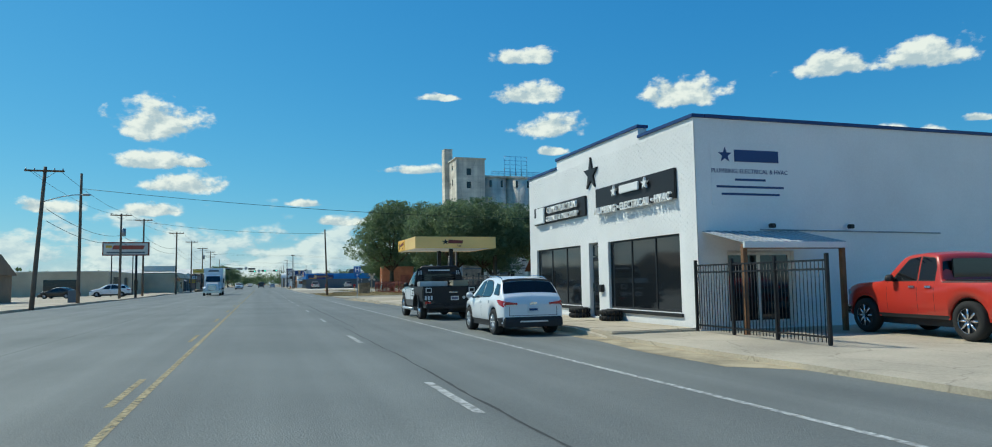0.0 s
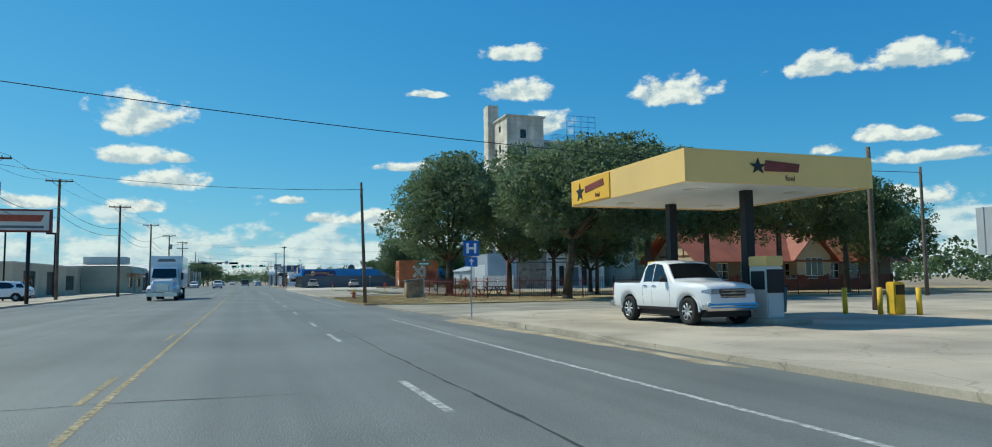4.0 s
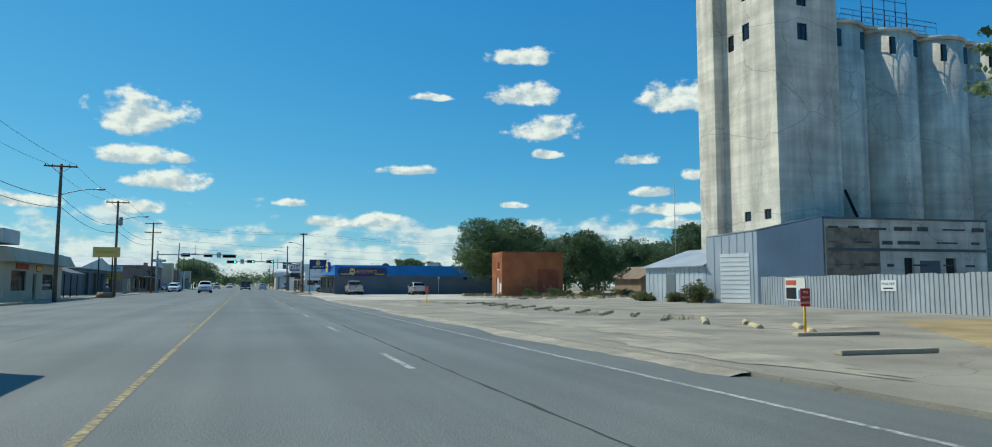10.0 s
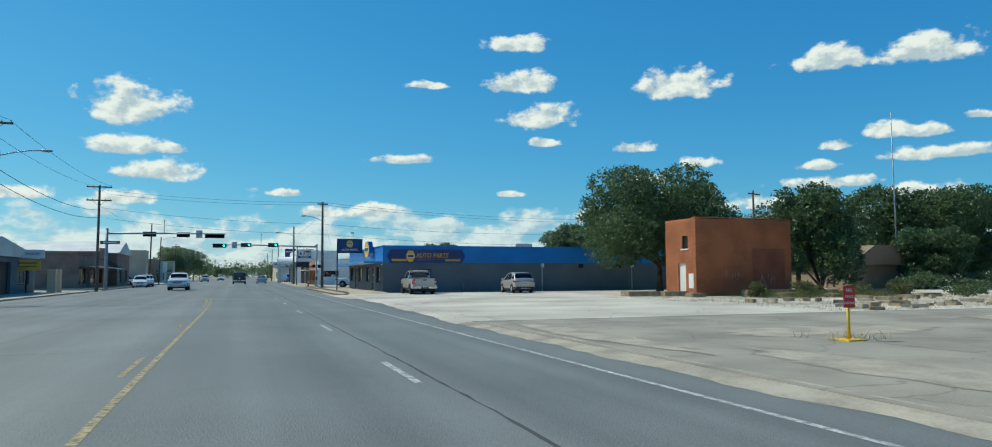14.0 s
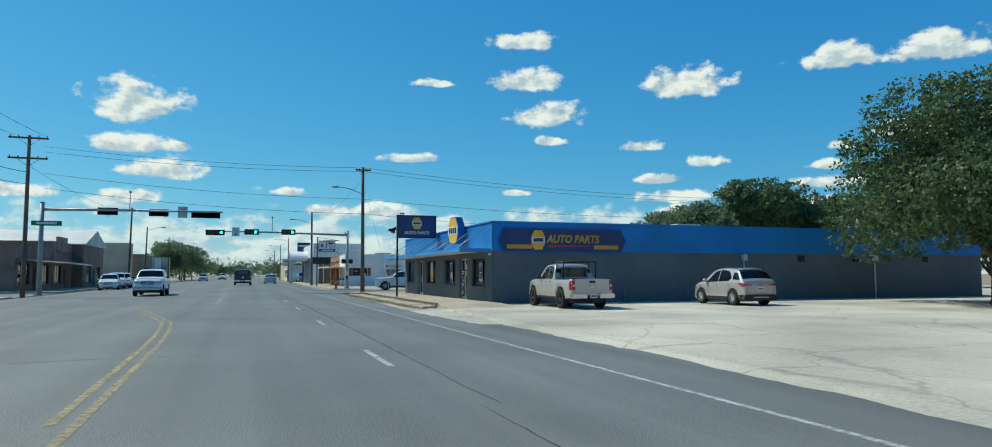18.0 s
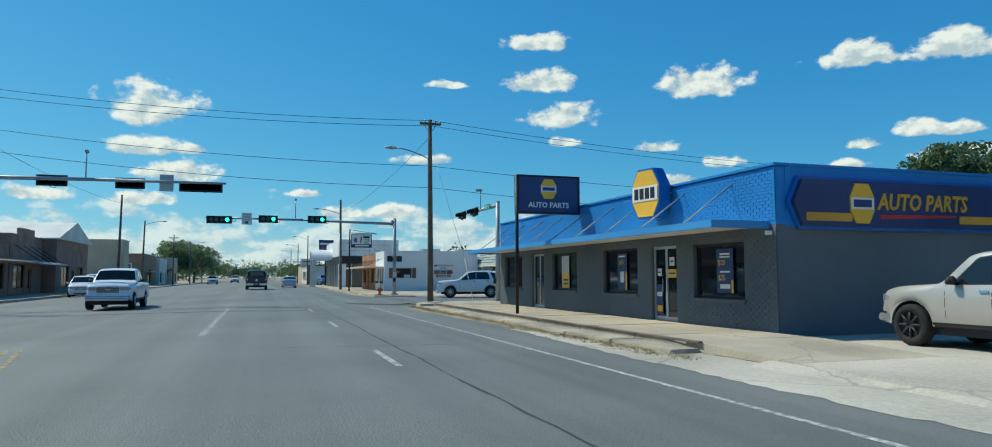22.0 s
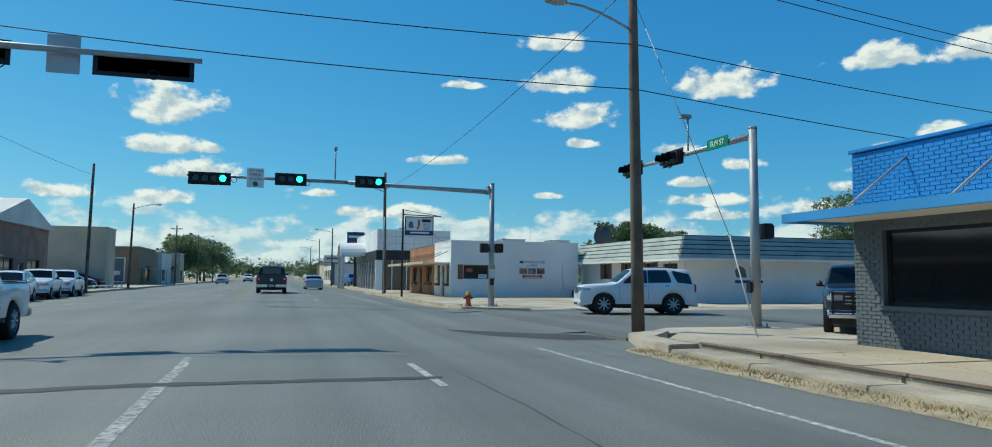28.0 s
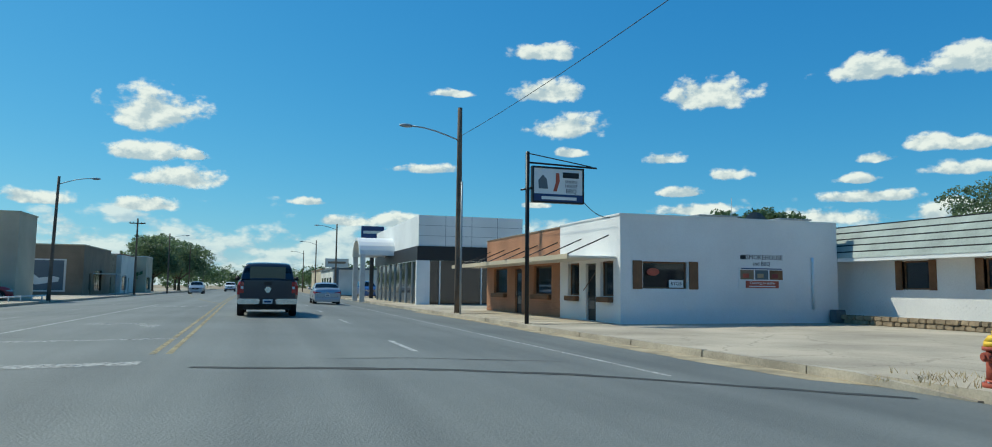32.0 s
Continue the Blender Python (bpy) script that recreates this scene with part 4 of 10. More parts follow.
    for k in range(3 if kind != "sedan" else 1):
        part("grille_bar", B(-w1 * .56, L + .012, zg - .28 + k * .09, w1 * .56, L + .028, zg - .25 + k * .09), "chrome", ob)
    part("grille_bar", B(-.09, L + .02, zg - .2, .09, L + .034, zg - .13), "chrome", ob)
    part("underbody", B(-hw + .22, .3, r * .6, hw - .22, L - .3, g + .08), "trim", ob)
    for s in (-1, 1):
        for yy in (wr, wf):
            wheel(ob, s * (hw - .135), yy, r, .25, rim)
    return ob

# ---- ground, road and pavements ----
APEX = -1.4


def road_z(x, y=0.0):
    """Crowned road that climbs a little beyond the crossing."""
    u = min(1.0, max(0.0, (y - 211.0) / 13.0))
    side = min(1.0, max(0.0, (8.3 - x) / 6.5), max(0.0, (x + 15.0) / 9.0))
    return -0.012 * abs(x - APEX) + 0.2 * u * u * (3 - 2 * u) * max(0.0, side)


def strip(pts, z, ys):
    """A sheet over the x columns pts and the y rows ys."""
    bm = bmesh.new()
    rows = [[bm.verts.new((x, y, z(x, y))) for x in pts] for y in ys]
    for a, b in zip(rows, rows[1:]):
        for i in range(len(pts) - 1):
            bm.faces.new((a[i], a[i + 1], b[i + 1], b[i]))
    return bm


def slab(name, pts, top, material, label, depth=0.3, kind="structure", category="pavement"):
    """A paved or planted patch with an outline and a thickness."""
    return solo(name, PR(pts, "z", top - depth, top), material, label, category, kind)


bm = bmesh.new()
R = 6000
bmesh.ops.create_grid(bm, x_segments=8, y_segments=8, size=R)
bmesh.ops.translate(bm, verts=bm.verts[:], vec=(0, 0, -0.19))
solo("ground", bm, "soil", "dry tan soil reaching the horizon", "ground", "structure")
solo("road", strip([-15.0, -11, -6, -3.5, APEX, 0, 1.8, 3.5, 5.3, 8.3], road_z, [-400, -100, 0, 50, 100, 150, 200, *range(209, 227), 240, 260, 300, 400, 700, 1500]), "asphalt", "worn grey asphalt main street with a slight crown", "road", "structure")
# east side, south to north
slab("pavement_lot_south", [(8.3, -60), (60, -60), (60, 1.0), (8.3, 1.0)], -0.02, "concrete", "cracked tan concrete lot beside the white shop")
slab("pavement_walk_south", [(8.45, 1.0), (11.0, 1.0), (11.0, 14.0), (8.45, 14.0)], 0.03, "concrete", "tan concrete sidewalk before the white shop")
slab("pavement_gas", [(8.3, 14.0), (70, 14.0), (70, 54.0), (10.5, 54.0), (8.0, 51.5), (8.3, 47)], 0.0, "concrete", "sun-bleached concrete apron of the fuel stop")
slab("road_side", [(8.0, 51.5), (10.5, 54), (120, 54), (120, 66), (10.5, 66), (7.6, 68.0), (7.2, 60)], -0.06, "asphalt_old", "pale worn asphalt side street", category="road")
slab("lawn", [(6.9, 68.3), (10, 66.4), (80, 66.4), (80, 100), (22, 104), (12, 92), (6.9, 86)], 0.0, "drygrass", "dry straw-coloured grass verge", category="grass")
slab("pavement_lot_grey", [(6.9, 86), (12, 92), (22, 104), (80, 100), (90, 146), (6.9, 146)], -0.03, "asphalt_old", "cracked grey paved lot with weeds")
slab("pavement_lot_white", [(6.9, 146), (90, 146), (90, 240), (45, 240), (45, 185.6), (11.4, 185.6), (11.4, 184.2), (8.4, 182.4)], -0.02, "caliche", "white dusty caliche parking lot")
slab("pavement_walk_shop", [(8.45, 184.5), (11.46, 184.5), (11.46, 210.0), (10.0, 210.0), (8.45, 208)], 0.05, "concrete", "tan concrete sidewalk before the parts shop")
slab("pavement_corner_pad", [(11.47, 205.8), (13.9, 205.8), (13.9, 211.75), (10.6, 211.75), (9.1, 210.35), (9.6, 209.7), (10.0, 210.02), (11.47, 210.02)], 0.015, "concrete", "tan concrete pad round the signal mast")
slab("pavement_side_lot", [(13.9, 205.8), (44.9, 205.8), (44.9, 211.75), (13.9, 211.75)], -0.045, "concrete", "worn concrete strip behind the parts shop")
slab("road_cross_east", [(8.2, 209.5), (10.5, 211.8), (160, 211.8), (160, 223.5), (11, 223.5), (8.2, 226)], -0.05, "asphalt", "worn asphalt cross street", category="road")
solo("road_ramp", PR([(7.3, -0.16), (7.3, -0.099), (8.6, -0.046), (8.6, -0.16)], "y", 211.9, 223.4), "asphalt", "worn asphalt where the cross street meets the main street", "road", "structure")
slab("pavement_corner", [(8.4, 226.3), (11, 224), (60, 224), (60, 300), (8.4, 300)], 0.03, "concrete", "tan concrete corner lot and sidewalk")
slab("road_cross_west", [(-14.9, 210), (-160, 210), (-160, 223), (-14.9, 223)], -0.12, "asphalt", "worn asphalt cross street running west", category="road")
slab("pavement_west_south", [(-14.9, -80), (-14.9, 209.8), (-90, 209.8), (-90, -80)], -0.05, "concrete", "tan concrete and gravel lots on the west side")
slab("pavement_west_north", [(-14.9, 223.2), (-14.9, 500), (-90, 500), (-90, 223.2)], 0.02, "concrete", "tan concrete sidewalk and lots on the west side")


def line(x, y0, y1, w, material, label, x2=None):
    x2 = x if x2 is None else x2
    bm = bmesh.new()
    n = max(1, int((y1 - y0) / 12))
    prev = None
    for k in range(n + 1):
        u = k / n
        xx, y = x + (x2 - x) * u, y0 + (y1 - y0) * u
        cur = [bm.verts.new((xx + s * w / 2, y, road_z(xx + s * w / 2, y) + 0.005)) for s in (-1, 1)]
        if prev:
            bm.faces.new((prev[0], prev[1], cur[1], cur[0]))
        prev = cur
    return solo("road_marking", bm, material, label, "road marking", "structure")


line(5.36, -60, 52, 0.11, "paint_w", "long white edge line, worn")
line(5.36, 66, 208, 0.11, "paint_w", "long white edge line, worn")
line(5.36, 229, 420, 0.11, "paint_w", "long white edge line, worn")
DASH = [-27.9, -17.9, -8.0, 1.9, 12.0, 21.9, 31.7, 41.5, 47.6, 56.7, 66.2, 75.7, 85.4, 95.0, 104.4, 114.0, 123.8, 133.9, 144.0, 153.8, 163.6, 173.4, 183.4, 193.2, 203.0, 232.3, 242.1, 252.0, 262, 272, 282, 292, 302, 312, 322]
for y in DASH:
    line(2.26, y, y + 2.6, 0.12, "paint_w", "short white lane dash, worn")
    if y < 56 or 95 < y < 150:
        line(-1.68, y + 1.8, y + 4.4, 0.10, "paint_y", "short yellow dash beside the centre line, faded")
for y in range(-6, 34):
    line(-8.6, y * 9.9, y * 9.9 + 2.6, 0.12, "paint_f", "short white lane dash, very faded")
line(-1.42, -60, 160, 0.10, "paint_y", "solid yellow centre line, faded")


def path_line(pts, w, material, label):
    """A painted line along a bent course."""
    bm = bmesh.new()
    prev = None
    for i, (x, y) in enumerate(pts):
        a, b = Vector(pts[max(i - 1, 0)]), Vector(pts[min(i + 1, len(pts) - 1)])
        n = Vector(((b - a).y, -(b - a).x)).normalized() * w / 2
        cur = [bm.verts.new((x + s * n.x, y + s * n.y, road_z(x + s * n.x, y) + 0.005)) for s in (-1, 1)]
        if prev:
            bm.faces.new((prev[0], prev[1], cur[1], cur[0]))
        prev = cur
    return solo("road_marking", bm, material, label, "road marking", "structure")


for d in (0.0, 0.24):
    path_line([(-1.42 - d, 160), (-1.55 - d, 168), (-1.7 - d, 172), (-2.0 - d, 176), (-3 - d, 181), (-4.4 - d, 188.5)], 0.1, "paint_y", "bent double yellow line at the turn lane, faded")
    path_line([(-1.68 - d, 232), (-1.95 - d, 248), (-2.3 - d, 265.5), (-2.6 - d, 290), (-2.7 - d, 420)], 0.1, "paint_y", "double yellow centre line beyond the crossing")
path_line([(-2.6, 265.5), (-4.2, 276), (-6.6, 296), (-8.8, 320)], 0.1, "paint_y", "yellow line bending off at the turn lane")
line(-1.2, 190.5, 207, 0.16, "paint_f", "long white turn lane line, very faded")
line(-5.8, 236, 265, 0.12, "paint_w", "long white turn lane line, worn")


def flat_mark(pts, material, label, name="road_marking"):
    bm = bmesh.new()
    bm.faces.new([bm.verts.new((x, y, road_z(x, y) + 0.005)) for x, y in pts])
    return solo(name, bm, material, label, "road marking", "structure")


flat_mark([(-5.7, 230.4), (-1.9, 230.4), (-1.9, 230.9), (-5.7, 230.9)], "paint_f", "wide white stop bar, faded")
flat_mark([(-5.6, 235.4), (-1.9, 235.4), (-1.9, 235.75), (-5.6, 235.75)], "paint_f", "wide white stop bar, faded")
for x in (-12.5, -10.7, -8.9, -7.1):
    flat_mark([(x, 230.2), (x + 0.9, 230.2), (x + 0.9, 231.2), (x, 231.2)], "paint_f", "short white crossing bar, faded")


def turn_arrow(x, y, s=1.0, left=True):
    """A curved lane arrow lying on the road."""
    k = -1 if left else 1
    stem = [(-0.09, 0.0), (-0.09, 0.95), (k * 0.35, 1.75), (k * 0.95, 2.0), (k * 0.95, 2.35), (k * 1.7, 1.85), (k * 0.95, 1.35), (k * 0.95, 1.7), (k * 0.5, 1.45), (0.12, 0.9), (0.12, 0.0)]
    return flat_mark([(x + p * s, y + q * s) for p, q in stem], "paint_f", "white left turn arrow on the road, faded")


for y in (28.0, 126.6):
    turn_arrow(-3.0, y)
    turn_arrow(-3.6, y + 7.0)
turn_arrow(-3.0, 240.0, 1.25)
for i, (w_, xs) in enumerate((("O", 0), ("N", 1), ("L", 2), ("Y", 3))):
    x = -5.5 + xs * 0.68
    strokes = {"O": [(0, 0, .14, 2.4), (.36, 0, .5, 2.4), (.14, 0, .36, .4), (.14, 2.0, .36, 2.4)], "N": [(0, 0, .14, 2.4), (.36, 0, .5, 2.4), (.14, 1.2, .36, 1.8)], "L": [(0, 0, .14, 2.4), (.14, 0, .5, .4)], "Y": [(.18, 0, .32, 1.3), (0, 1.3, .16, 2.4), (.34, 1.3, .5, 2.4)]}[w_]
    for a, b, c, d in strokes:
        flat_mark([(x + a, 258.6 + b), (x + c, 258.6 + b), (x + c, 258.6 + d), (x + a, 258.6 + d)], "paint_f", "stroke of the word ONLY painted on the road", "only_letter_stroke")


def crack(x0, x1, y, w, seed, along="x"):
    """A dark tarred crack with a ragged edge."""
    rk = random.Random(seed)
    bm = bmesh.new()
    prev, off = None, 0.0
    n = max(6, int(abs(x1 - x0) / 0.35))
    for i in range(n + 1):
        u = x0 + (x1 - x0) * i / n
        off += rk.uniform(-0.018, 0.018) - off * 0.05
        h = w * rk.uniform(0.25, 1.0) * (0.3 + 0.7 * math.sin(math.pi * i / n))
        if along == "x":
            cur = [bm.verts.new((u, y + off + s * h / 2, road_z(u, y) + 0.004)) for s in (-1, 1)]
        else:
            cur = [bm.verts.new((y + off + s * h / 2, u, road_z(y, u) + 0.004)) for s in (1, -1)]
        if prev:
            bm.faces.new((prev[0], cur[0], cur[1], prev[1]))
        prev = cur
    return solo("road_crack", bm, "patch", "dark tarred crack across the worn asphalt", "road crack", "structure")


crack(0.5, 4.5, 231.0, 0.12, 4)
for i, (a, b, x) in enumerate(((-40, 8, 2.55), (8, 46, 2.85), (70, 118, 2.75), (118, 160, 2.55), (160, 205, 2.8), (-20, 60, -5.2), (70, 150, -5.0), (150, 206, -8.0))):
    crack(a, b, x, 0.07 if i < 5 else 0.04, 20 + i, "y")
for i, (a, b, y) in enumerate(((-8, -2, 8), (-12, 4, 24), (-6, 1, 33.5), (-13, -3, 47), (1, 5, 61), (-9, 2, 78), (-12, -2, 99), (-4, 4.5, 121), (-13, -1, 140), (-10, 3.5, 166), (0, 5, 187), (-12, -4, 196))):
    crack(a, b, y, 0.05, 40 + i)

def ragged(pts, material, label, seed, jag=0.07, z=0.006):
    """A flat patch of another material with a broken outline."""
    rk = random.Random(seed)
    out = []
    for p, q in zip(pts, pts[1:] + pts[:1]):
        n = max(2, int(math.dist(p, q) / 0.3))
        out += [(p[0] + (q[0] - p[0]) * k / n + rk.uniform(-jag, jag), p[1] + (q[1] - p[1]) * k / n + rk.uniform(-jag, jag)) for k in range(n)]
    bm = bmesh.new()
    f = bm.faces.new([bm.verts.new((x, y, road_z(min(x, 8.2), y) + z)) for x, y in out])
    bmesh.ops.triangulate(bm, faces=[f])
    return solo("road_patch", bm, material, label, "road patch", "structure")


ragged([(4.6, 213.3), (6.0, 212.4), (8.1, 211.2), (8.1, 209.6), (6.6, 210.0), (5.2, 211.3)], "patch", "dark ragged tar patch at the crossing", 5)
ragged([(-6.0, 203.4), (2.4, 203.7), (2.4, 203.95), (-6.0, 203.75)], "patch", "dark ragged strip across the lanes", 7, 0.05)
ragged([(-1.2, 229.85), (4.0, 228.85), (7.6, 226.8), (7.7, 227.0), (4.0, 229.1), (-1.2, 230.05)], "patch", "dark ragged strip beyond the crossing", 8, 0.05)
ragged([(6.75, 173), (7.7, 173), (8.36, 181), (8.36, 184.2), (7.7, 185.5), (6.95, 192), (6.55, 184), (6.55, 178)], "caliche", "pale sand washed over the edge of the road", 9, 0.08)

# ---- sky backdrop: fair-weather clouds about four kilometres off ----
def cloud_mat(bank=False):
    """Fair-weather cloud: billowing top, flatter base, thin ragged edges; light from the upper left and a grey
    underside painted into its glow.
    """
    m = bpy.data.materials.new("cloud_backdrop")
    m.use_nodes = True
    nt = m.node_tree
    nt.nodes.clear()
    L, N = nt.links.new, nt.nodes.new

    def op(kind, *args):
        n = N("ShaderNodeMath")
        n.operation = kind
        for i, v in enumerate(args):
            if isinstance(v, (int, float)):
                n.inputs[i].default_value = v
            else:
                L(v, n.inputs[i])
        return n.outputs[0]

    def ramp(v, a, b, c=0.0, d=1.0):
        n = N("ShaderNodeMapRange")
        n.interpolation_type = "SMOOTHSTEP"
        for i, w in enumerate((a, b, c, d)):
            n.inputs[1 + i].default_value = w
        L(v, n.inputs[0])
        return n.outputs[0]

    tc, geo, sep = N("ShaderNodeTexCoord"), N("ShaderNodeNewGeometry"), N("ShaderNodeSeparateXYZ")
    L(tc.outputs["Object"], sep.inputs[0])
    x, z = sep.outputs[0], sep.outputs[2]
    size = 300.0 if bank else 135.0

    def billow(shift):
        add, mp, n = N("ShaderNodeVectorMath"), N("ShaderNodeMapping"), N("ShaderNodeTexNoise")
        add.inputs[1].default_value = shift
        L(geo.outputs["Position"], add.inputs[0])
        L(add.outputs[0], mp.inputs["Vector"])
        mp.inputs["Scale"].default_value = (1, 1, 2.0 if bank else 1.45)
        n.inputs["Scale"].default_value, n.inputs["Detail"].default_value, n.inputs["Roughness"].default_value = 1 / size, 7, 0.56
        L(mp.outputs[0], n.inputs["Vector"])
        return n.outputs["Fac"]
    here, sunward = billow((0, 0, 0)), billow((-34, 0, 30) if not bank else (-60, 0, 36))
    relief = op("SUBTRACT", here, sunward)
    if bank:
        # scattered heaps that close up towards the horizon
        up_ = op("DIVIDE", z, 500.0)
        cover = op("SUBTRACT", 0.40, op("MULTIPLY", op("MULTIPLY", up_, up_), 0.60))
        f = op("ADD", cover, op("MULTIPLY", op("SUBTRACT", here, 0.5), 2.2))
        body = ramp(f, 0.0, 0.34)
        # pale haze painted in, thickening towards the horizon
        haze = ramp(z, 0.0, 330.0, 0.52, 0.0)
        alpha = op("MAXIMUM", op("MULTIPLY", body, 0.80), haze)
        lit = op("ADD", op("MULTIPLY", relief, 3.2), 0.60)
    else:
        down = op("MULTIPLY", op("MINIMUM", op("ADD", z, 0.20), 0.0), 2.1)
        zz = op("ADD", op("MAXIMUM", op("ADD", z, 0.20), 0.0), down)
        d = op("SQRT", op("ADD", op("MULTIPLY", x, x), op("MULTIPLY", zz, zz)))
        f = op("ADD", op("SUBTRACT", 0.68, d), op("MULTIPLY", op("SUBTRACT", here, 0.5), 1.45))
        edge = op("MINIMUM", op("MAXIMUM", op("MULTIPLY", op("SUBTRACT", 1.0, d), 5.0), 0.0), 1.0)
        alpha = op("MULTIPLY", op("MULTIPLY", ramp(f, 0.0, 0.30), edge), 0.97)
        lit = op("ADD", op("ADD", op("MULTIPLY", relief, 3.0), op("MULTIPLY", z, 0.75)), 0.62)
    # sunlit and shaded tones follow relief and height, painted into the emission colour
    mix = N("ShaderNodeMix")
    mix.data_type = "RGBA"
    mix.inputs[6].default_value, mix.inputs[7].default_value = (0.46, 0.56, 0.66, 1) if bank else (0.44, 0.53, 0.61, 1), (0.74, 0.79, 0.81, 1) if bank else (0.80, 0.82, 0.82, 1)
    L(ramp(lit, 0.15, 0.95), mix.inputs[0])
    em, tr, ms, out = N("ShaderNodeEmission"), N("ShaderNodeBsdfTransparent"), N("ShaderNodeMixShader"), N("ShaderNodeOutputMaterial")
    L(mix.outputs[2], em.inputs["Color"])
    L(alpha, ms.inputs[0])
    L(tr.outputs[0], ms.inputs[1])
    L(em.outputs[0], ms.inputs[2])
    L(ms.outputs[0], out.inputs["Surface"])
    return m


M["cloudback"] = cloud_mat()
CLOUDS = [(-7.3, 12.4, 8.0, 4.1), (-7.8, 9.4, 5.3, 2.1), (-5.1, 9.3, 3.2, 1.0), (-5.7, 7.8, 6.5, 2.4), (21.1, 18.2, 6.1, 2.2), (21.6, 15.3, 6.3, 2.6), (23.1, 12.7, 6.5, 2.8), (23.4, 10.5, 2.7, 1.0), (14.1, 15.0, 3.8, 1.0), (12.1, 9.2, 6.2, 1.3), (33.9, 14.8, 8.0, 3.6), (30.6, 10.0, 3.3, 1.5), (35.2, 8.7, 3.5, 1.7), (45.0, 15.5, 7.0, 2.6), (51.2, 15.4, 7.0, 3.3), (48.2, 10.2, 3.7, 1.8)]
CLOUDS2 = [(50.8, 9.8, 2.8, 1.3), (44.9, 9.3, 3.1, 1.1), (43.7, 7.9, 4.0, 1.0), (51.4, 8.3, 8.5, 1.5), (53.8, 10.5, 2.2, 0.9), (20.6, 6.5, 2.6, 0.8), (3.3, 6.4, 3.3, 0.9), (44.5, 6.7, 7.0, 1.4), (31.9, 7.4, 4.8, 1.2), (33.0, 6.1, 7.3, 1.5), (41.3, 5.4, 7.5, 1.9), (50.0, 5.6, 6.5, 2.3), (-7.6, 5.8, 5.5, 1.8), (9.7, 5.3, 5.0, 2.0), (5.6, 5.0, 3.5, 1.2), (-14.4, 5.8, 4.5, 1.6), (33.3, 4.9, 6.5, 1.2)]


def cloud(az, el, w, h, dist=4100.0):
    """A cloud bank seen at a bearing (from north, to the east) and height in degrees."""
    bm = bmesh.new()
    n = 10
    rows = [[bm.verts.new((-1 + 2 * i / n, 0.12 * (1 - (-1 + 2 * i / n) ** 2), -1 + 2 * k / 4)) for i in range(n + 1)] for k in range(5)]
    for a, b in zip(rows, rows[1:]):
        for i in range(n):
            bm.faces.new((a[i], a[i + 1], b[i + 1], b[i]))
    c = solo("backdrop_cloud", bm, "cloudback", "white fair-weather cumulus cloud in the blue sky", "cloud", "structure", "clouds")
    t = radians(az)
    r = dist * math.cos(radians(el))
    c.location = (r * math.sin(t), 114 + r * math.cos(t), 1.4 + dist * math.sin(radians(el)))
    c.rotation_euler = (0, 0, -t)
    sx, sz = dist * radians(w) * 0.5 * 1.42, dist * radians(h) * 0.5 * 1.5
    c.scale = (sx, sx * 0.4, sz)


for row in CLOUDS + CLOUDS2:
    cloud(*row)
# the low bank of cloud all round the horizon
M["cloudbank"] = cloud_mat(True)
bm = bmesh.new()
cols = [[bm.verts.new((4700 * math.sin(radians(a)), 114 + 4700 * math.cos(radians(a)), z)) for z in (-20, 140, 300, 480, 680)] for a in range(-110, 131, 4)]
for p, q in zip(cols, cols[1:]):
    for k in range(4):
        bm.faces.new((p[k], q[k], q[k + 1], p[k + 1]))
solo("backdrop_cloud_bank", bm, "cloudbank", "low bank of white fair-weather cloud above the horizon", "cloud", "structure", "clouds")

# ---- far woods and town edge ----
def far_woods(name, x0, x1, y0, y1, h, n, seed, leaf="leaf2", label="distant dark green line of trees"):
    rng = np.random.default_rng(seed)
    sets = []
    for i in range(n):
        cx, cy = rng.uniform(x0, x1), rng.uniform(y0, y1)
        r, hh = rng.uniform(2.2, 4.4), h * rng.uniform(0.6, 1.1)
        blobs = [(cx + rng.normal() * r * 0.5, cy + rng.normal() * r * 0.5, hh * rng.uniform(0.3, 0.8), r * 0.8, r * 0.8, hh * 0.3) for _ in range(5)]
        sets.append(leaf_cloud(rng, blobs, 420, 0.34))
    return tagged(quad_mesh(name, np.concatenate(sets), leaf), label, "trees", kind="stuff")


far_woods("far_woods", -120, -22, 330, 420, 8, 46, 1)
far_woods("far_woods", 12, 110, 380, 460, 9, 46, 2)
far_woods("far_woods", 60, 150, 196, 250, 9.5, 40, 3)
far_woods("far_woods", -180, -60, 200, 330, 7, 40, 4)
far_woods("far_woods", 80, 190, 60, 150, 8, 34, 6)
far_woods("far_woods", -170, -70, 20, 180, 6, 34, 7)
far_woods("far_woods", -22, 14, 560, 640, 9, 26, 8)
far_woods("far_woods", -44, -15, 420, 500, 8.5, 24, 41)
far_woods("far_woods", 13, 44, 420, 500, 8.5, 24, 42)
far_woods("far_woods", 34, 62, 262, 330, 7.5, 14, 9)
far_woods("far_woods", -320, -50, 440, 620, 12, 60, 43)
far_woods("far_woods", 45, 320, 440, 620, 12, 60, 44)
far_woods("far_woods", -60, 60, 700, 800, 15, 40, 45)

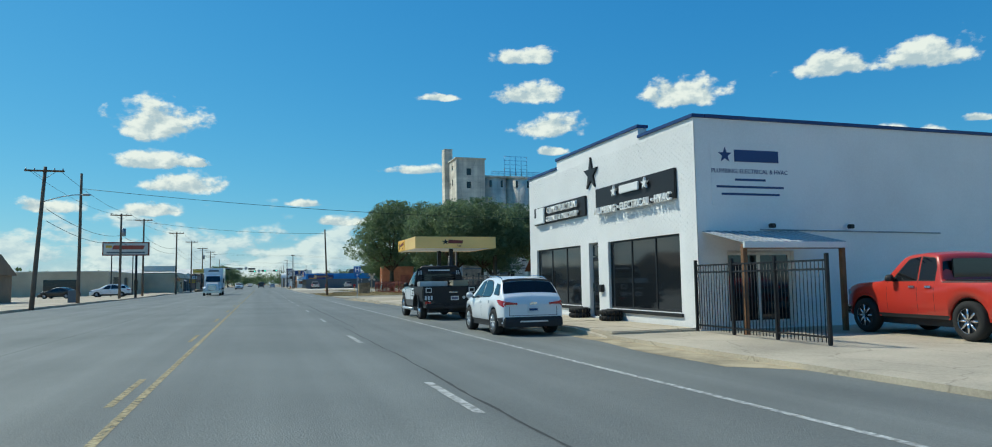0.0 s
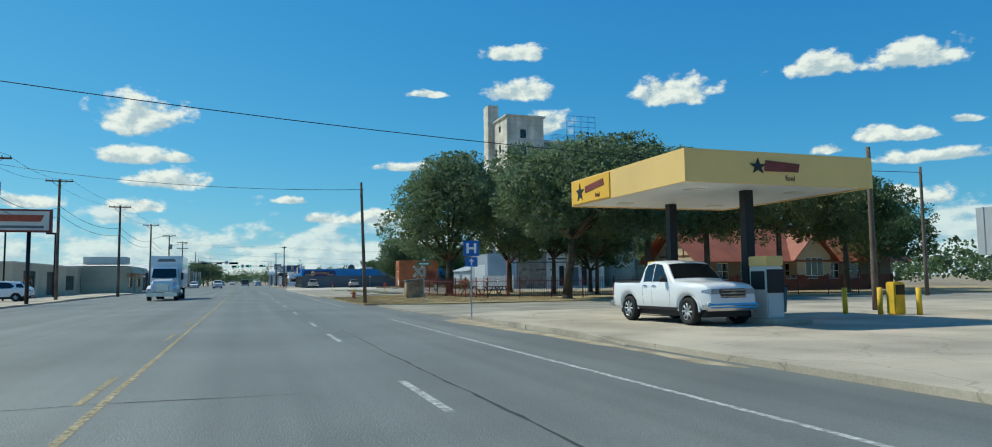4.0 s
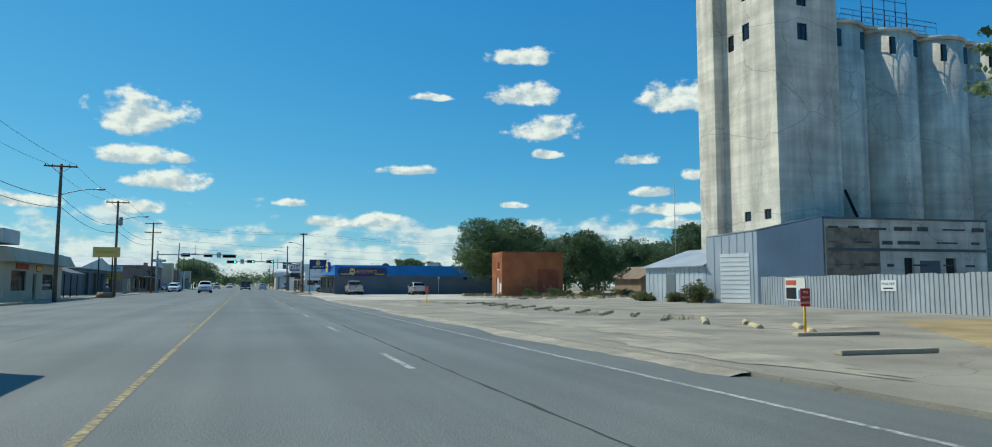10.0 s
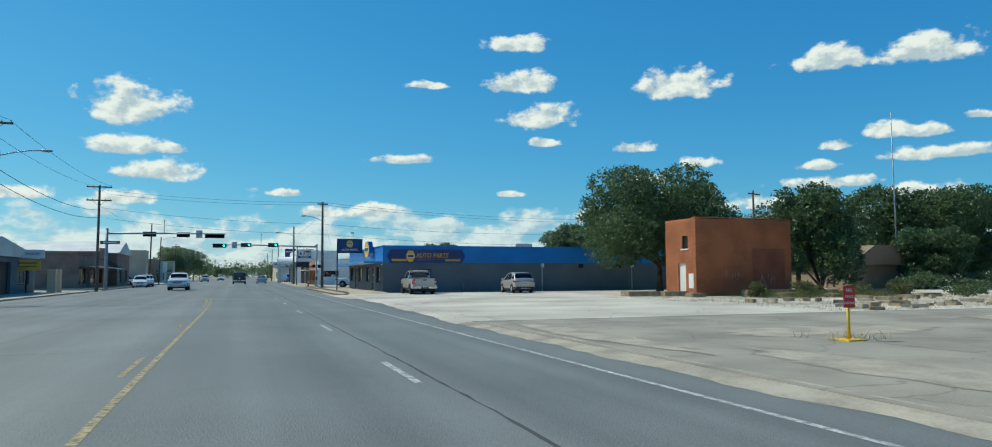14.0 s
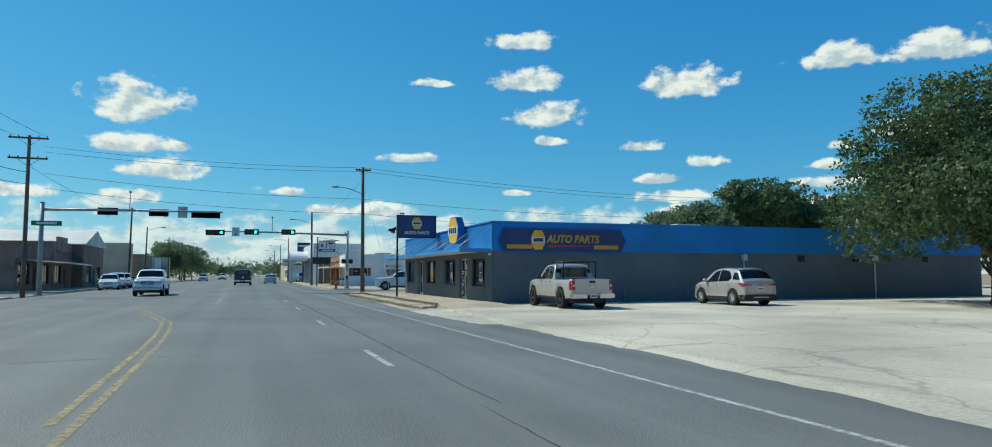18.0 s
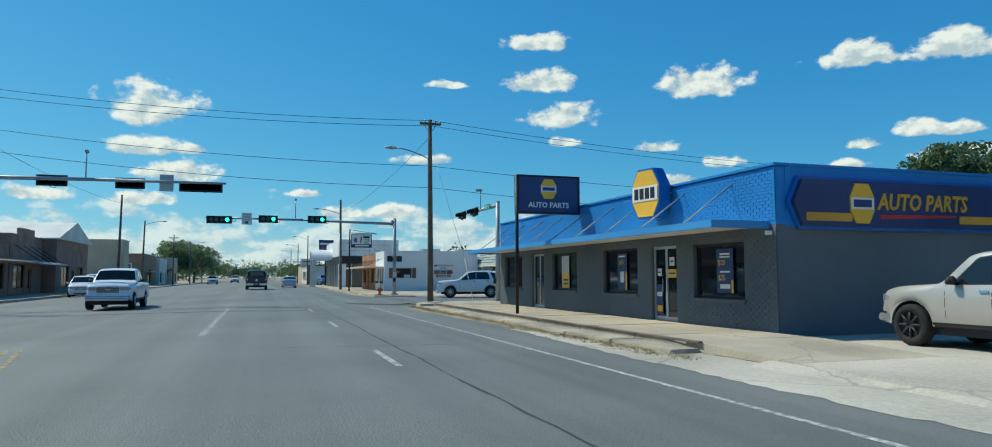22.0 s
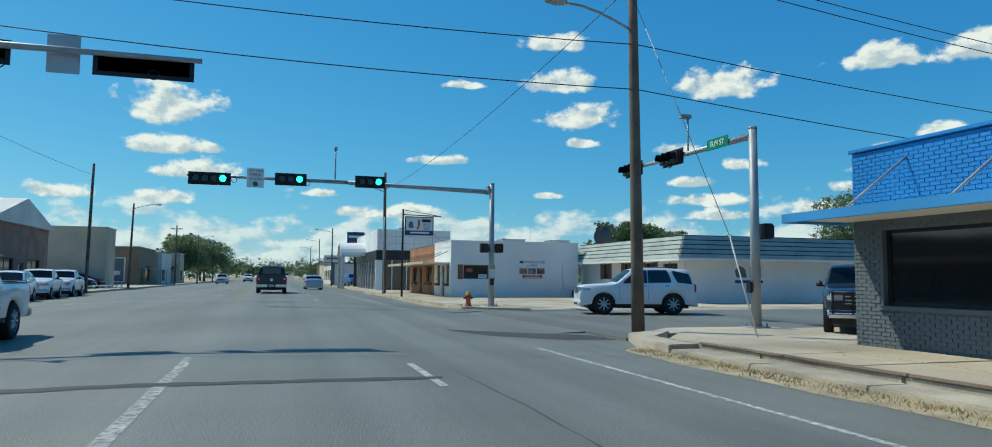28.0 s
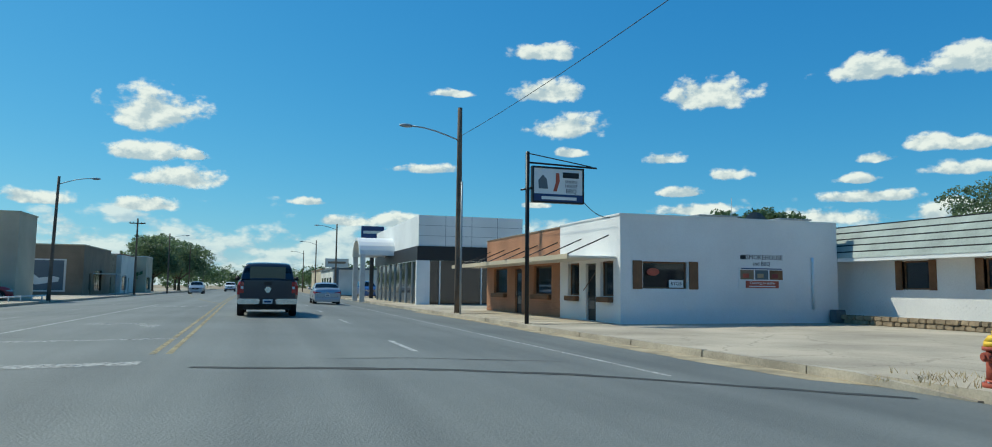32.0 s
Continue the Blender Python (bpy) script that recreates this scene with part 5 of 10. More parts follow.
# ---- kerbs ----
def kerb(y0, y1, x=8.3, top=0.04, label="worn tan concrete kerb beside the street", step=3.0):
    k = thing("kerb", label, "kerb", kind="structure")
    y = y0
    rk = random.Random(int(y0))
    while y < y1 - 0.2:
        e = min(y + step, y1)
        if y == y0 or e >= y1 - 0.01:
            a, b = (y, e) if y == y0 else (e, y)
            part("kerb_stone", PR([(a, -0.3), (b, -0.3), (b, top), ((a + b * 2) / 3, top), (a, -0.1)], "x", x, x + 0.17), "kerb", k, "lowered kerb end")
            y = e
            continue
        o = part("kerb_stone", B(x, y + 0.012, -0.3, x + 0.17, e - 0.012, top + rk.uniform(-0.008, 0.008), 0.02), "kerb", k)
        y = e
    return k


kerb(1.0, 10.6)
kerb(183.6, 208.2, top=0.085)
lk = thing("stepped_kerb", "low concrete step below a rust-stained kerb lip", "kerb", kind="structure")
rk = random.Random(77)
for i in range(9):
    a, b = 184.0 + i * 2.5, 184.0 + (i + 1) * 2.5
    part("lower_step", B(7.62 + rk.uniform(-0.03, 0.03), a + 0.012, -0.3, 8.295, b - 0.012, -0.02 + rk.uniform(-0.008, 0.008), 0.02), "kerb", lk)
    part("kerb_lip", B(8.255, a + 0.01, 0.075, 8.36, b - 0.01, 0.118, 0.012), "rustlip", lk, "rust-brown steel lip")
part("end_block", PR([(7.62, 206.55), (8.47, 206.55), (8.47, 208.6), (9.6, 209.9), (9.3, 210.2), (8.3, 209.6), (7.75, 208.2)], "z", -0.3, 0.07, 0.02), "kerb", lk, "raised concrete end of the kerb")
kerb(226.6, 300)
kerb(38.5, 50.0, x=8.15, top=0.03)
for y0, y1 in ((-60, 70), (95, 150), (226, 330)):
    kerb(y0, y1, x=-15.1, top=0.0, label="worn tan concrete kerb on the west side")


# slabs of the sidewalks, with open joints
def walk_slabs(x0, x1, y0, y1, z, nx, step, label="tan concrete sidewalk slab, cracked and stained"):
    w = thing("sidewalk", label, "sidewalk", kind="structure")
    n = int((y1 - y0) / step)
    for j in range(nx):
        a, b = x0 + (x1 - x0) * j / nx, x0 + (x1 - x0) * (j + 1) / nx
        for i in range(n):
            part("slab", B(a + 0.01, y0 + i * step + 0.01, z - 0.06, b - 0.01, y0 + (i + 1) * step - 0.01, z + 0.006 * math.sin(i * 2.3 + j), 0.008), "concrete", w)


walk_slabs(8.48, 11.0, 1.1, 13.9, 0.05, 2, 1.6)
walk_slabs(8.48, 11.42, 184.6, 207.6, 0.075, 2, 1.65)
walk_slabs(8.6, 11.7, 243.0, 258.6, 0.05, 2, 1.6)

# dry grass tufts and weeds
def tufts(name, spots, h, material, label, seed, spread=0.1, blades=9):
    rng = np.random.default_rng(seed)
    verts, faces = [], []
    for x, y, z in spots:
        for _ in range(blades):
            a, l = rng.uniform(0, 6.28), h * rng.uniform(0.5, 1.2)
            bx, by = x + rng.normal() * spread, y + rng.normal() * spread
            dx, dy = math.cos(a) * 0.008, math.sin(a) * 0.008
            k = len(verts)
            tx, ty = bx + rng.normal() * l * 0.5, by + rng.normal() * l * 0.5
            verts += [(bx - dx, by - dy, z), (bx + dx, by + dy, z), (tx, ty, z + l)]
            faces.append((k, k + 1, k + 2))
    me = bpy.data.meshes.new(name)
    me.from_pydata(verts, [], faces)
    me.materials.append(M[material])
    return tagged(new(name, me), label, "grass", kind="stuff")


rg = np.random.default_rng(11)
tufts("dry_grass", [(x, y, 0.0) for x, y in zip(7.0 + 15 * rg.random(5200) ** 1.5, rg.uniform(67.0, 92, 5200)) if y < 86 + (x - 6.9) * 1.1], 0.05, "blade", "short dry straw-coloured grass", 12, 0.22, 12)
tufts("dry_grass", [(7.55 - 0.45 * rg.random() ** 2, rg.uniform(183, 207.5), -0.1) for _ in range(620)], 0.06, "blade", "dry weeds in the gutter", 13)
tufts("weeds", [(rg.uniform(22, 46), rg.uniform(146, 166), -0.02) for _ in range(900)], 0.15, "blade", "dry weeds round the old slabs", 14, 0.2)
tufts("weeds", [(9.2 + rg.normal() * 0.6, 227.6 + rg.normal() * 0.5, 0.03) for _ in range(26)], 0.10, "blade", "dry weeds at the kerb corner", 15)


# soft gravel edges where the lots meet the road
def lot_edge(y0, y1, x0, x1, top, material, seed):
    rk = random.Random(seed)
    bm = bmesh.new()
    prev, o = None, 0.0
    n = int((y1 - y0) / 0.5)
    for i in range(n + 1):
        y = y0 + (y1 - y0) * i / n
        x = x0 + (x1 - x0) * i / n
        o = 0.75 * o + rk.uniform(-0.12, 0.12)
        xa = x - 0.5 + o
        cur = [bm.verts.new((xa, y, road_z(xa, y) + 0.004)), bm.verts.new((x - 0.15, y, top - 0.02)), bm.verts.new((x + 0.25, y, top + 0.004))]
        if prev:
            for k in (0, 1):
                bm.faces.new((prev[k], prev[k + 1], cur[k + 1], cur[k]))
        prev = cur
    return solo("lot_edge", bm, material, "soft gravel edge where the lot meets the road", "gravel", "structure")


lot_edge(146, 182, 6.9, 8.38, -0.02, "caliche", 51)
lot_edge(93, 146, 6.9, 6.9, -0.03, "lotdust", 52)


# sand and grit blown along the gutters
def sand_strip(x0, x1, y0, y1, seed, label="pale sand and grit along the gutter"):
    rs_ = random.Random(seed)
    bm = bmesh.new()
    prev, o = None, 0.0
    n = int((y1 - y0) / 0.8)
    for i in range(n + 1):
        y = y0 + (y1 - y0) * i / n
        o = 0.8 * o + rs_.uniform(-0.09, 0.09)
        xa = x0 + o + 0.25 * math.sin(y * 0.21)
        if i in (0, n):
            xa = x1 - 0.05
        cur = [bm.verts.new((xa, y, road_z(xa, y) + 0.004)), bm.verts.new((x1, y, road_z(x1, y) + 0.012))]
        if prev:
            bm.faces.new((prev[0], prev[1], cur[1], cur[0]))
        prev = cur
    return solo("gutter_sand", bm, "caliche" if x0 < 7 else "sand", label, "sand", "structure")


sand_strip(7.05, 7.75, 184.5, 208, 3)
sand_strip(7.7, 8.32, -6, 13, 4)
sand_strip(7.3, 8.0, 34, 51, 5)
sand_strip(7.8, 8.4, 228, 260, 8)
bm = bmesh.new()
bm.faces.new([bm.verts.new((10.2 + 1.7 * math.cos(a) * (1 + 0.2 * math.sin(3 * a)), 23.5 + 4.6 * math.sin(a) * (1 + 0.15 * math.sin(5 * a)), 0.006)) for a in (2 * math.pi * i / 28 for i in range(28))])
solo("dirt_patch", bm, "sand", "bare sandy patch on the concrete apron", "dirt", "structure")
for i in range(4):
    solo("small_stake", T((9.6 + i * 0.22, 27.2 + i * 0.3, -0.02), (9.6 + i * 0.22, 27.2 + i * 0.3, 0.28), 0.03, n=6), "rustred", "short rusty stake in the sandy patch", "stake", group="rusty stakes")
tufts("weeds", [(x + rg.normal() * 0.35, y + rg.normal() * 0.25, -0.03) for x, y in ((12.8, 136.8), (13.9, 112.3), (14.6, 117.5), (13.6, 121.0), (14.8, 127.4), (13.0, 131.0), (15.2, 107.6)) for _ in range(14)], 0.24, "blade", "dry weeds growing in the cracks of the lot", 17, 0.12, 7)
tufts("weeds", [(rg.uniform(30, 40), rg.uniform(158.5, 163.5), -0.02) for _ in range(420)], 0.5, "weed", "tall green weeds beside the orange block", 18, 0.2)
def dirt(x, y, rx, ry, seed, material="sand", z=-0.024):
    """A drift of sand with a ragged outline lying on a lot."""
    rk = random.Random(seed)
    bm = bmesh.new()
    n = 40
    bm.faces.new([bm.verts.new((x + rx * math.cos(t) * k, y + ry * math.sin(t) * k, z)) for t, k in ((2 * math.pi * i / n, rk.uniform(0.72, 1.1)) for i in range(n))])
    return solo("dirt_patch", bm, material, "thin drift of pale sand on the cracked lot", "dirt", "structure")


for i, (x, y, a, b) in enumerate(((10.2, 104, 1.3, 5.5), (11.0, 118, 1.1, 6.5), (9.4, 131, 1.0, 5.0), (14.5, 139, 3.4, 1.6), (19, 126, 2.8, 3.0), (21, 112, 3.2, 2.0), (16.5, 102.5, 2.6, 1.5), (26, 141, 4.0, 1.5), (8.2, 96, 0.8, 4.5), (8.0, 140, 0.7, 5.0))):
    dirt(x, y, a, b, 70 + i, "lotdust", -0.024 + 0.0006 * i)
# sloping aprons between the cross street and the walks
solo("pavement_apron", PR([(223.2, -0.08), (224.03, -0.08), (224.03, 0.033)], "x", 11.0, 60), "concrete", "sloping concrete apron at the corner lot", "pavement", "structure")
solo("pavement_apron", PR([(181.4, -0.1), (184.58, -0.1), (184.58, 0.078), (183.9, 0.07), (181.4, -0.016)], "x", 8.34, 11.44), "concrete", "sloping concrete apron at the sidewalk's end", "pavement", "structure")

# ---- white corner shop at the south ----
shop = thing("shop_building", "white painted brick shop with black sign boards and dark windows", "building", 11.06, 1.03, 0)
W1, W2, DR = (0.87, 5.25, 0.42, 2.63), (7.45, 11.85, 0.44, 2.63), (6.0, 6.75, 0.1, 2.66)
bm = bmesh.new()
wall_y(bm, 0, 0.3, 0, 3.0, -0.1, 5.72, [(W1[0], 3.0, W1[2], W1[3])])
wall_y(bm, 0, 0.3, 3.0, 9.5, -0.1, 6.05, [(3.0, W1[1], W1[2], W1[3]), DR, (W2[0], 9.5, W2[2], W2[3])])
wall_y(bm, 0, 0.3, 9.5, 12.62, -0.1, 5.72, [(9.5, W2[1], W2[2], W2[3])])
part("front_wall", bm, "white_brick", shop)
part("side_wall", wall_x(bmesh.new(), 0, 0.3, 0.3, 22, -0.1, 5.72, [(0.9, 3.1, 0.0, 2.1)]), "white_brick", shop)
part("side_wall", B(0.3, 12.32, -0.1, 22, 12.62, 5.5), "white_brick", shop)
part("rear_wall", B(21.7, 0.3, -0.1, 22, 12.32, 5.5), "white_brick", shop)
part("roof", B(0.3, 0.3, 5.2, 21.7, 12.32, 5.35), "corr", shop, "flat grey roof")
part("floor_slab", B(0.3, 0.3, -0.1, 21.7, 12.32, 0.02), "asphalt_old", shop)
for y0, y1, z in ((-0.04, 2.98, 5.72), (2.96, 9.54, 6.05), (9.52, 12.66, 5.72)):
    part("coping", B(-0.06, y0, z, 0.34, y1, z + 0.1, 0.01), "darkblue", shop, "dark blue metal coping")
part("coping", B(0.34, -0.06, 5.72, 22, 0.34, 5.82, 0.01), "darkblue", shop, "dark blue metal coping")
window_y(shop, 0.12, *W1, 3, "black")
window_y(shop, 0.12, *W2, 3, "black")
d = part("door", B(0.12, DR[0] + 0.08, 0.1, 0.17, DR[1] - 0.08, 2.15, 0.005), "black", shop, "black glazed shop door")
part("pane", B(0.10, DR[0] + 0.16, 0.35, 0.118, DR[1] - 0.16, 2.02), "glass", d)
part("door_handle", B(0.05, DR[1] - 0.18, 0.95, 0.1, DR[1] - 0.15, 1.25, 0.006), "chrome", d)
part("transom", B(0.12, DR[0] + 0.08, 2.2, 0.17, DR[1] - 0.08, 2.58), "glass", shop)
part("window_sill", B(-0.07, W1[0] - 0.1, W1[2] - 0.12, 0.0, W1[1] + 0.1, W1[2] - 0.02, 0.01), "black", shop)
part("window_sill", B(-0.07, W2[0] - 0.1, W2[2] - 0.12, 0.0, W2[1] + 0.1, W2[2] - 0.02, 0.01), "black", shop)
part("letter_box", B(-0.12, DR[0] - 0.42, 0.95, 0.0, DR[0] - 0.12, 1.2, 0.02), "black", shop)
for y0, y1, z0, z1, rows in ((0.9, 5.92, 3.62, 4.48, ("", "PLUMBING★ELECTRICAL★HVAC")), (6.8, 11.84, 3.66, 4.38, ("CONSTRUCTION", "CABINET & MILL SHOP"))):
    sb = part("sign_board", B(-0.09, y0, z0, 0.0, y1, z1, 0.01), "black", shop, "black sign board with raised white letters")
    c = (y0 + y1) / 2
    if rows[0]:
        text(rows[0], 0.36, "white", sb, facing_road(-0.17, c - 0.55, z1 - 0.24), depth=0.04)
        text(rows[1], 0.30, "white", sb, facing_road(-0.17, c - 0.55, z0 + 0.14), depth=0.04)
        part("logo", PR([(c + 1.2, z0 + 0.02), (c + 2.3, z0 + 0.02), (c + 2.3, z0 + 0.3), (c + 2.05, z0 + 0.3), (c + 2.05, z1 - 0.05), (c + 1.2, z1 - 0.05)], "x", -0.2, -0.13, 0.02), "white", sb, "white block logo shape")
    else:
        for k in (-1, 1):
            part("star", PR([(c + k * 1.0 + u, z1 - 0.24 + v) for u, v in star_pts(0.19)], "x", -0.2, -0.13), "white", sb)
        part("name_bar", B(-0.19, c - 0.62, z1 - 0.38, -0.13, c + 0.62, z1 - 0.12, 0.02), "white", sb, "white bar in place of the name")
        text("PLUMBING • ELECTRICAL • HVAC", 0.33, "white", sb, facing_road(-0.17, c, z0 + 0.06), depth=0.04, bold=0.006)
part("wall_star", PR([(6.35 + u, 5.08 + v * 1.1) for u, v in star_pts(0.55, 0.36)], "x", -0.08, 0.0), "black", shop, "large dark metal five-point star")
sp = part("painted_sign", B(0.5, -0.012, 3.35, 3.0, 0.0, 5.1), "white", shop, "pale painted wall sign with navy lettering")
part("star", PR([(0.95 + u, 4.72 + v) for u, v in star_pts(0.22)], "y", -0.03, -0.012), "darkblue", sp)
part("name_bar", B(1.25, -0.03, 4.55, 2.7, -0.012, 4.88), "darkblue", sp)
text("PLUMBING, ELECTRICAL & HVAC", 0.17, "darkblue", sp, pose(1.75, -0.018, 4.28), depth=0.004)
for k, w in enumerate((1.0, 2.2, 1.9)):
    part("text_bar", B(1.75 - w / 2, -0.02, 4.02 - k * 0.2, 1.75 + w / 2, -0.012, 4.08 - k * 0.2), "darkblue", sp)
for x in (2.2, 4.9):
    part("flood_lamp", B(x, -0.25, 2.72, x + 0.16, -0.1, 2.84, 0.02), "black", shop)
part("conduit", T((2.0, -0.03, 2.68), (8.5, -0.03, 2.62), 0.02, n=6), "steel", shop)
part("double_door", wall_x(bmesh.new(), 0.12, 0.18, 0.92, 3.08, 0.0, 2.08, [(1.02, 1.94, 0.2, 1.98), (2.06, 2.98, 0.2, 1.98)]), "offwhite", shop, "pale framed glass double door")
for a in (1.02, 2.06):
    part("pane", B(a, 0.14, 0.2, a + 0.92, 0.16, 1.98), "glass", shop)
aw = thing("porch_awning", "small corrugated metal awning on brown wooden posts", "awning", 11.06, 1.03, 0)
bm = bmesh.new()
for i in range(24):
    x = 0.15 + i * 0.13
    prism(bm, [(-1.75, 2.22), (-0.02, 2.60), (-0.02, 2.625 + 0.02 * (i % 2)), (-1.75, 2.245 + 0.02 * (i % 2))], "x", x, x + 0.13)
part("roof_sheet", bm, "corr", aw)
part("fascia", B(0.12, -1.8, 2.1, 3.3, -1.74, 2.25), "white", aw)
for x in (0.2, 3.2):
    part("post", B(x - 0.06, -1.72, -0.03, x + 0.06, -1.6, 2.15, 0.01), "wood", aw)
part("beam", B(0.15, -1.7, 2.08, 3.25, -1.62, 2.2), "wood", aw)
iron_fence("iron_fence", (10.85, 0.85), (10.75, -3.9), 1.72, "iron", "black iron picket fence beside the white shop", gap=0.115, post=1.6)
for y in (5.5, 7.9):
    t = thing("planter_tyre", "old tyre planter with dry flowers by the wall", "planter", 10.7, y, 0.05)
    bm = bmesh.new()
    for k in range(2):
        n = 18
        for i in range(n):
            a, b = 2 * math.pi * i / n, 2 * math.pi * (i + 1) / n
            tube(bm, (0.3 * math.cos(a), 0.3 * math.sin(a), 0.09 + k * 0.17), (0.3 * math.cos(b), 0.3 * math.sin(b), 0.09 + k * 0.17), 0.09, n=8, caps=False)
    part("tyre", bm, "rubber", t)
    part("earth", T((0, 0, 0.0), (0, 0, 0.27), 0.26, n=14), "soil", t)

# ---- fenced yard and fuel stop ----
iron_fence("iron_fence", (10.1, 13.8), (10.0, 27.0), 1.65, "iron", "black iron picket fence before the yard", gap=0.13, r=0.013)
iron_fence("iron_fence", (10.0, 27.0), (27, 29.5), 1.65, "iron", "black iron picket fence across the yard", gap=0.16)
sgn = thing("post_sign", "cream fuel sign board on a tall wooden post", "sign", 10.25, 23.2, 0)
part("post", T((0, 0, -0.05), (0, 0, 3.0), 0.06, n=12), "wood_pole", sgn)
ys = thing("yard_shed", "long grey corrugated metal shed behind the yard", "building", 26.5, 14.5, 0)
part("wall", wall_y(bmesh.new(), 0, 0.2, 0, 29, -0.05, 2.2, [(3, 7, 0, 2.1), (9, 13, 0, 2.1), (15, 19, 0, 2.1), (21, 25, 0, 2.1)]), "greywall", ys)
for s in range(12):
    prof = [(-0.62 - (0.035 if i % 2 else 0), s * 2.416 + (i + e) * 0.302) for i in range(8) for e in (0.04, 0.96)]
    part("fascia_sheet", PR(prof + [(-0.58, s * 2.416 + 2.41), (-0.58, s * 2.416 + 0.01)], "z", 2.1, 3.85), "corr", ys, "corrugated galvanised fascia sheet")
for s in range(5):
    prof = [(-0.58 + s * 2.4 + (i + e) * 0.3, 29.02 + (0.035 if i % 2 else 0)) for i in range(8) for e in (0.04, 0.96)]
    part("fascia_sheet", PR(prof + [(-0.58 + s * 2.4 + 2.39, 28.98), (-0.57 + s * 2.4, 28.98)], "z", 2.1, 3.85), "corr", ys, "corrugated galvanised fascia sheet")
part("side_wall", B(0.2, 28.6, -0.05, 12, 28.9, 3.6), "corr", ys)
part("roof", B(-0.58, 0, 3.6, 12, 28.9, 3.72), "corr", ys)
part("back_wall", B(11.8, 0, -0.05, 12, 28.6, 3.6), "corr", ys)
part("south_wall", B(0.2, -0.2, -0.05, 12, 0, 3.6), "corr", ys)
pb = part("sign_board", B(-0.72, 22.5, 2.55, -0.66, 25.0, 3.45, 0.01), "creamboard", ys, "cream and yellow sign board")
part("name_bar", B(-0.74, 22.9, 3.05, -0.72, 24.6, 3.3), "red", pb)
part("text_bar", B(-0.74, 22.8, 2.8, -0.72, 24.7, 2.9), "black", pb)
cano = thing("fuel_canopy", "yellow flat fuel station canopy on dark steel columns", "canopy", 15.0, 45.25, 0)
part("fascia", wall_x(bmesh.new(), -4.4, -4.3, -3.55, 3.55, 4.22, 5.2), "canopy", cano)
part("fascia", wall_x(bmesh.new(), 3.3, 3.4, -3.55, 3.55, 4.22, 5.2), "canopy", cano)
part("fascia", B(-3.55, -4.3, 4.22, -3.45, 3.3, 5.2), "canopy", cano)
part("fascia", B(3.45, -4.3, 4.22, 3.55, 3.3, 5.2), "canopy", cano)
part("soffit", B(-3.45, -4.3, 4.26, 3.45, 3.3, 4.34), "white", cano, "white metal soffit")
part("roof", B(-3.45, -4.3, 4.95, 3.45, 3.3, 5.05), "corr", cano)
for y in (-2.6, 1.9):
    part("column", B(-0.16, y - 0.16, -0.05, 0.16, y + 0.16, 4.3, 0.01), "iron", cano)
    for x in (-2, 2):
        part("down_light", B(x - 0.25, y - 0.25, 4.22, x + 0.25, y + 0.25, 4.26), "offwhite", cano)
cano.scale = (0.949, 0.949, 0.962)
lg = part("logo", PR([(-0.95 + u, 4.75 + v * 0.8) for u, v in star_pts(0.32)], "y", -4.43, -4.4), "black", cano, "black star logo")
part("name_bar", PR([(-0.72, 4.62), (0.55, 4.62), (0.62, 4.88), (-0.66, 4.95)], "y", -4.43, -4.4), "rustred", cano, "dark red slanted name bar")
text("fuel", 0.26, "rustred", cano, pose(0.25, -4.41, 4.42), depth=0.005)
wp = part("sign_panel", B(-3.59, 0.2, 4.27, -3.555, 3.3, 5.15, 0.01), "yellow", cano, "bright yellow sign panel on the canopy edge")
part("logo", PR([(2.55 - u, 4.68 + v) for u, v in star_pts(0.36)], "x", -3.61, -3.59), "black", wp, "black star logo")
part("name_bar", PR([(2.1, 4.62), (0.6, 4.76), (0.65, 4.98), (2.1, 4.86)], "x", -3.61, -3.59), "rustred", wp, "dark red slanted name bar")
text("fuel", 0.24, "rustred", wp, facing_road(-3.6, 1.1, 4.45), depth=0.005)
for y, nm in ((42.5, "p"), (47.4, "q")):
    pu = thing("fuel_pump", "grey and yellow fuel pump on a concrete island", "fuel pump", 15.0, y + (0.5 if nm == "q" else -0.5), 0.0, 0, "fuel pumps")
    part("island", B(-0.7, -1.1, 0, 0.7, 1.1, 0.14, 0.03), "kerb", pu)
    part("cabinet", B(-0.3, -0.4, 0.14, 0.3, 0.4, 1.7, 0.03), "offwhite", pu)
    part("panel", B(-0.32, -0.3, 1.0, -0.3, 0.3, 1.55), "black", pu)
    part("panel", B(-0.3, -0.42, 0.9, 0.3, -0.4, 1.6), "black", pu)
    part("topper", B(-0.3, -0.42, 1.7, 0.3, 0.42, 2.0, 0.02), "canopy", pu)
    bm = bmesh.new()
    hp = [Vector((-0.34, 0.36, 1.4)), Vector((-0.5, 0.4, 0.9)), Vector((-0.45, 0.36, 0.5)), Vector((-0.36, 0.3, 1.1))]
    for a, b in zip(hp, hp[1:]):
        tube(bm, a, b, 0.02, n=6)
    part("hose", bm, "black", pu)
bn = thing("rubbish_bin", "blue plastic bin beside the pump island", "bin", 16.05, 44.0, 0)
part("bin_body", B(-0.3, -0.3, 0, 0.3, 0.3, 0.85, 0.04), "signblue", bn)
part("bin_lid", B(-0.32, -0.32, 0.85, 0.32, 0.32, 1.02, 0.05), "black", bn)
dm = thing("dumpster", "dark steel rubbish container behind the pumps", "dumpster", 17.5, 45.8, 0)
part("dumpster_body", PR([(-0.9, 0.1), (0.9, 0.1), (1.0, 1.0), (-1.0, 1.0)], "y", -0.7, 0.7, 0.02), "greywall", dm)
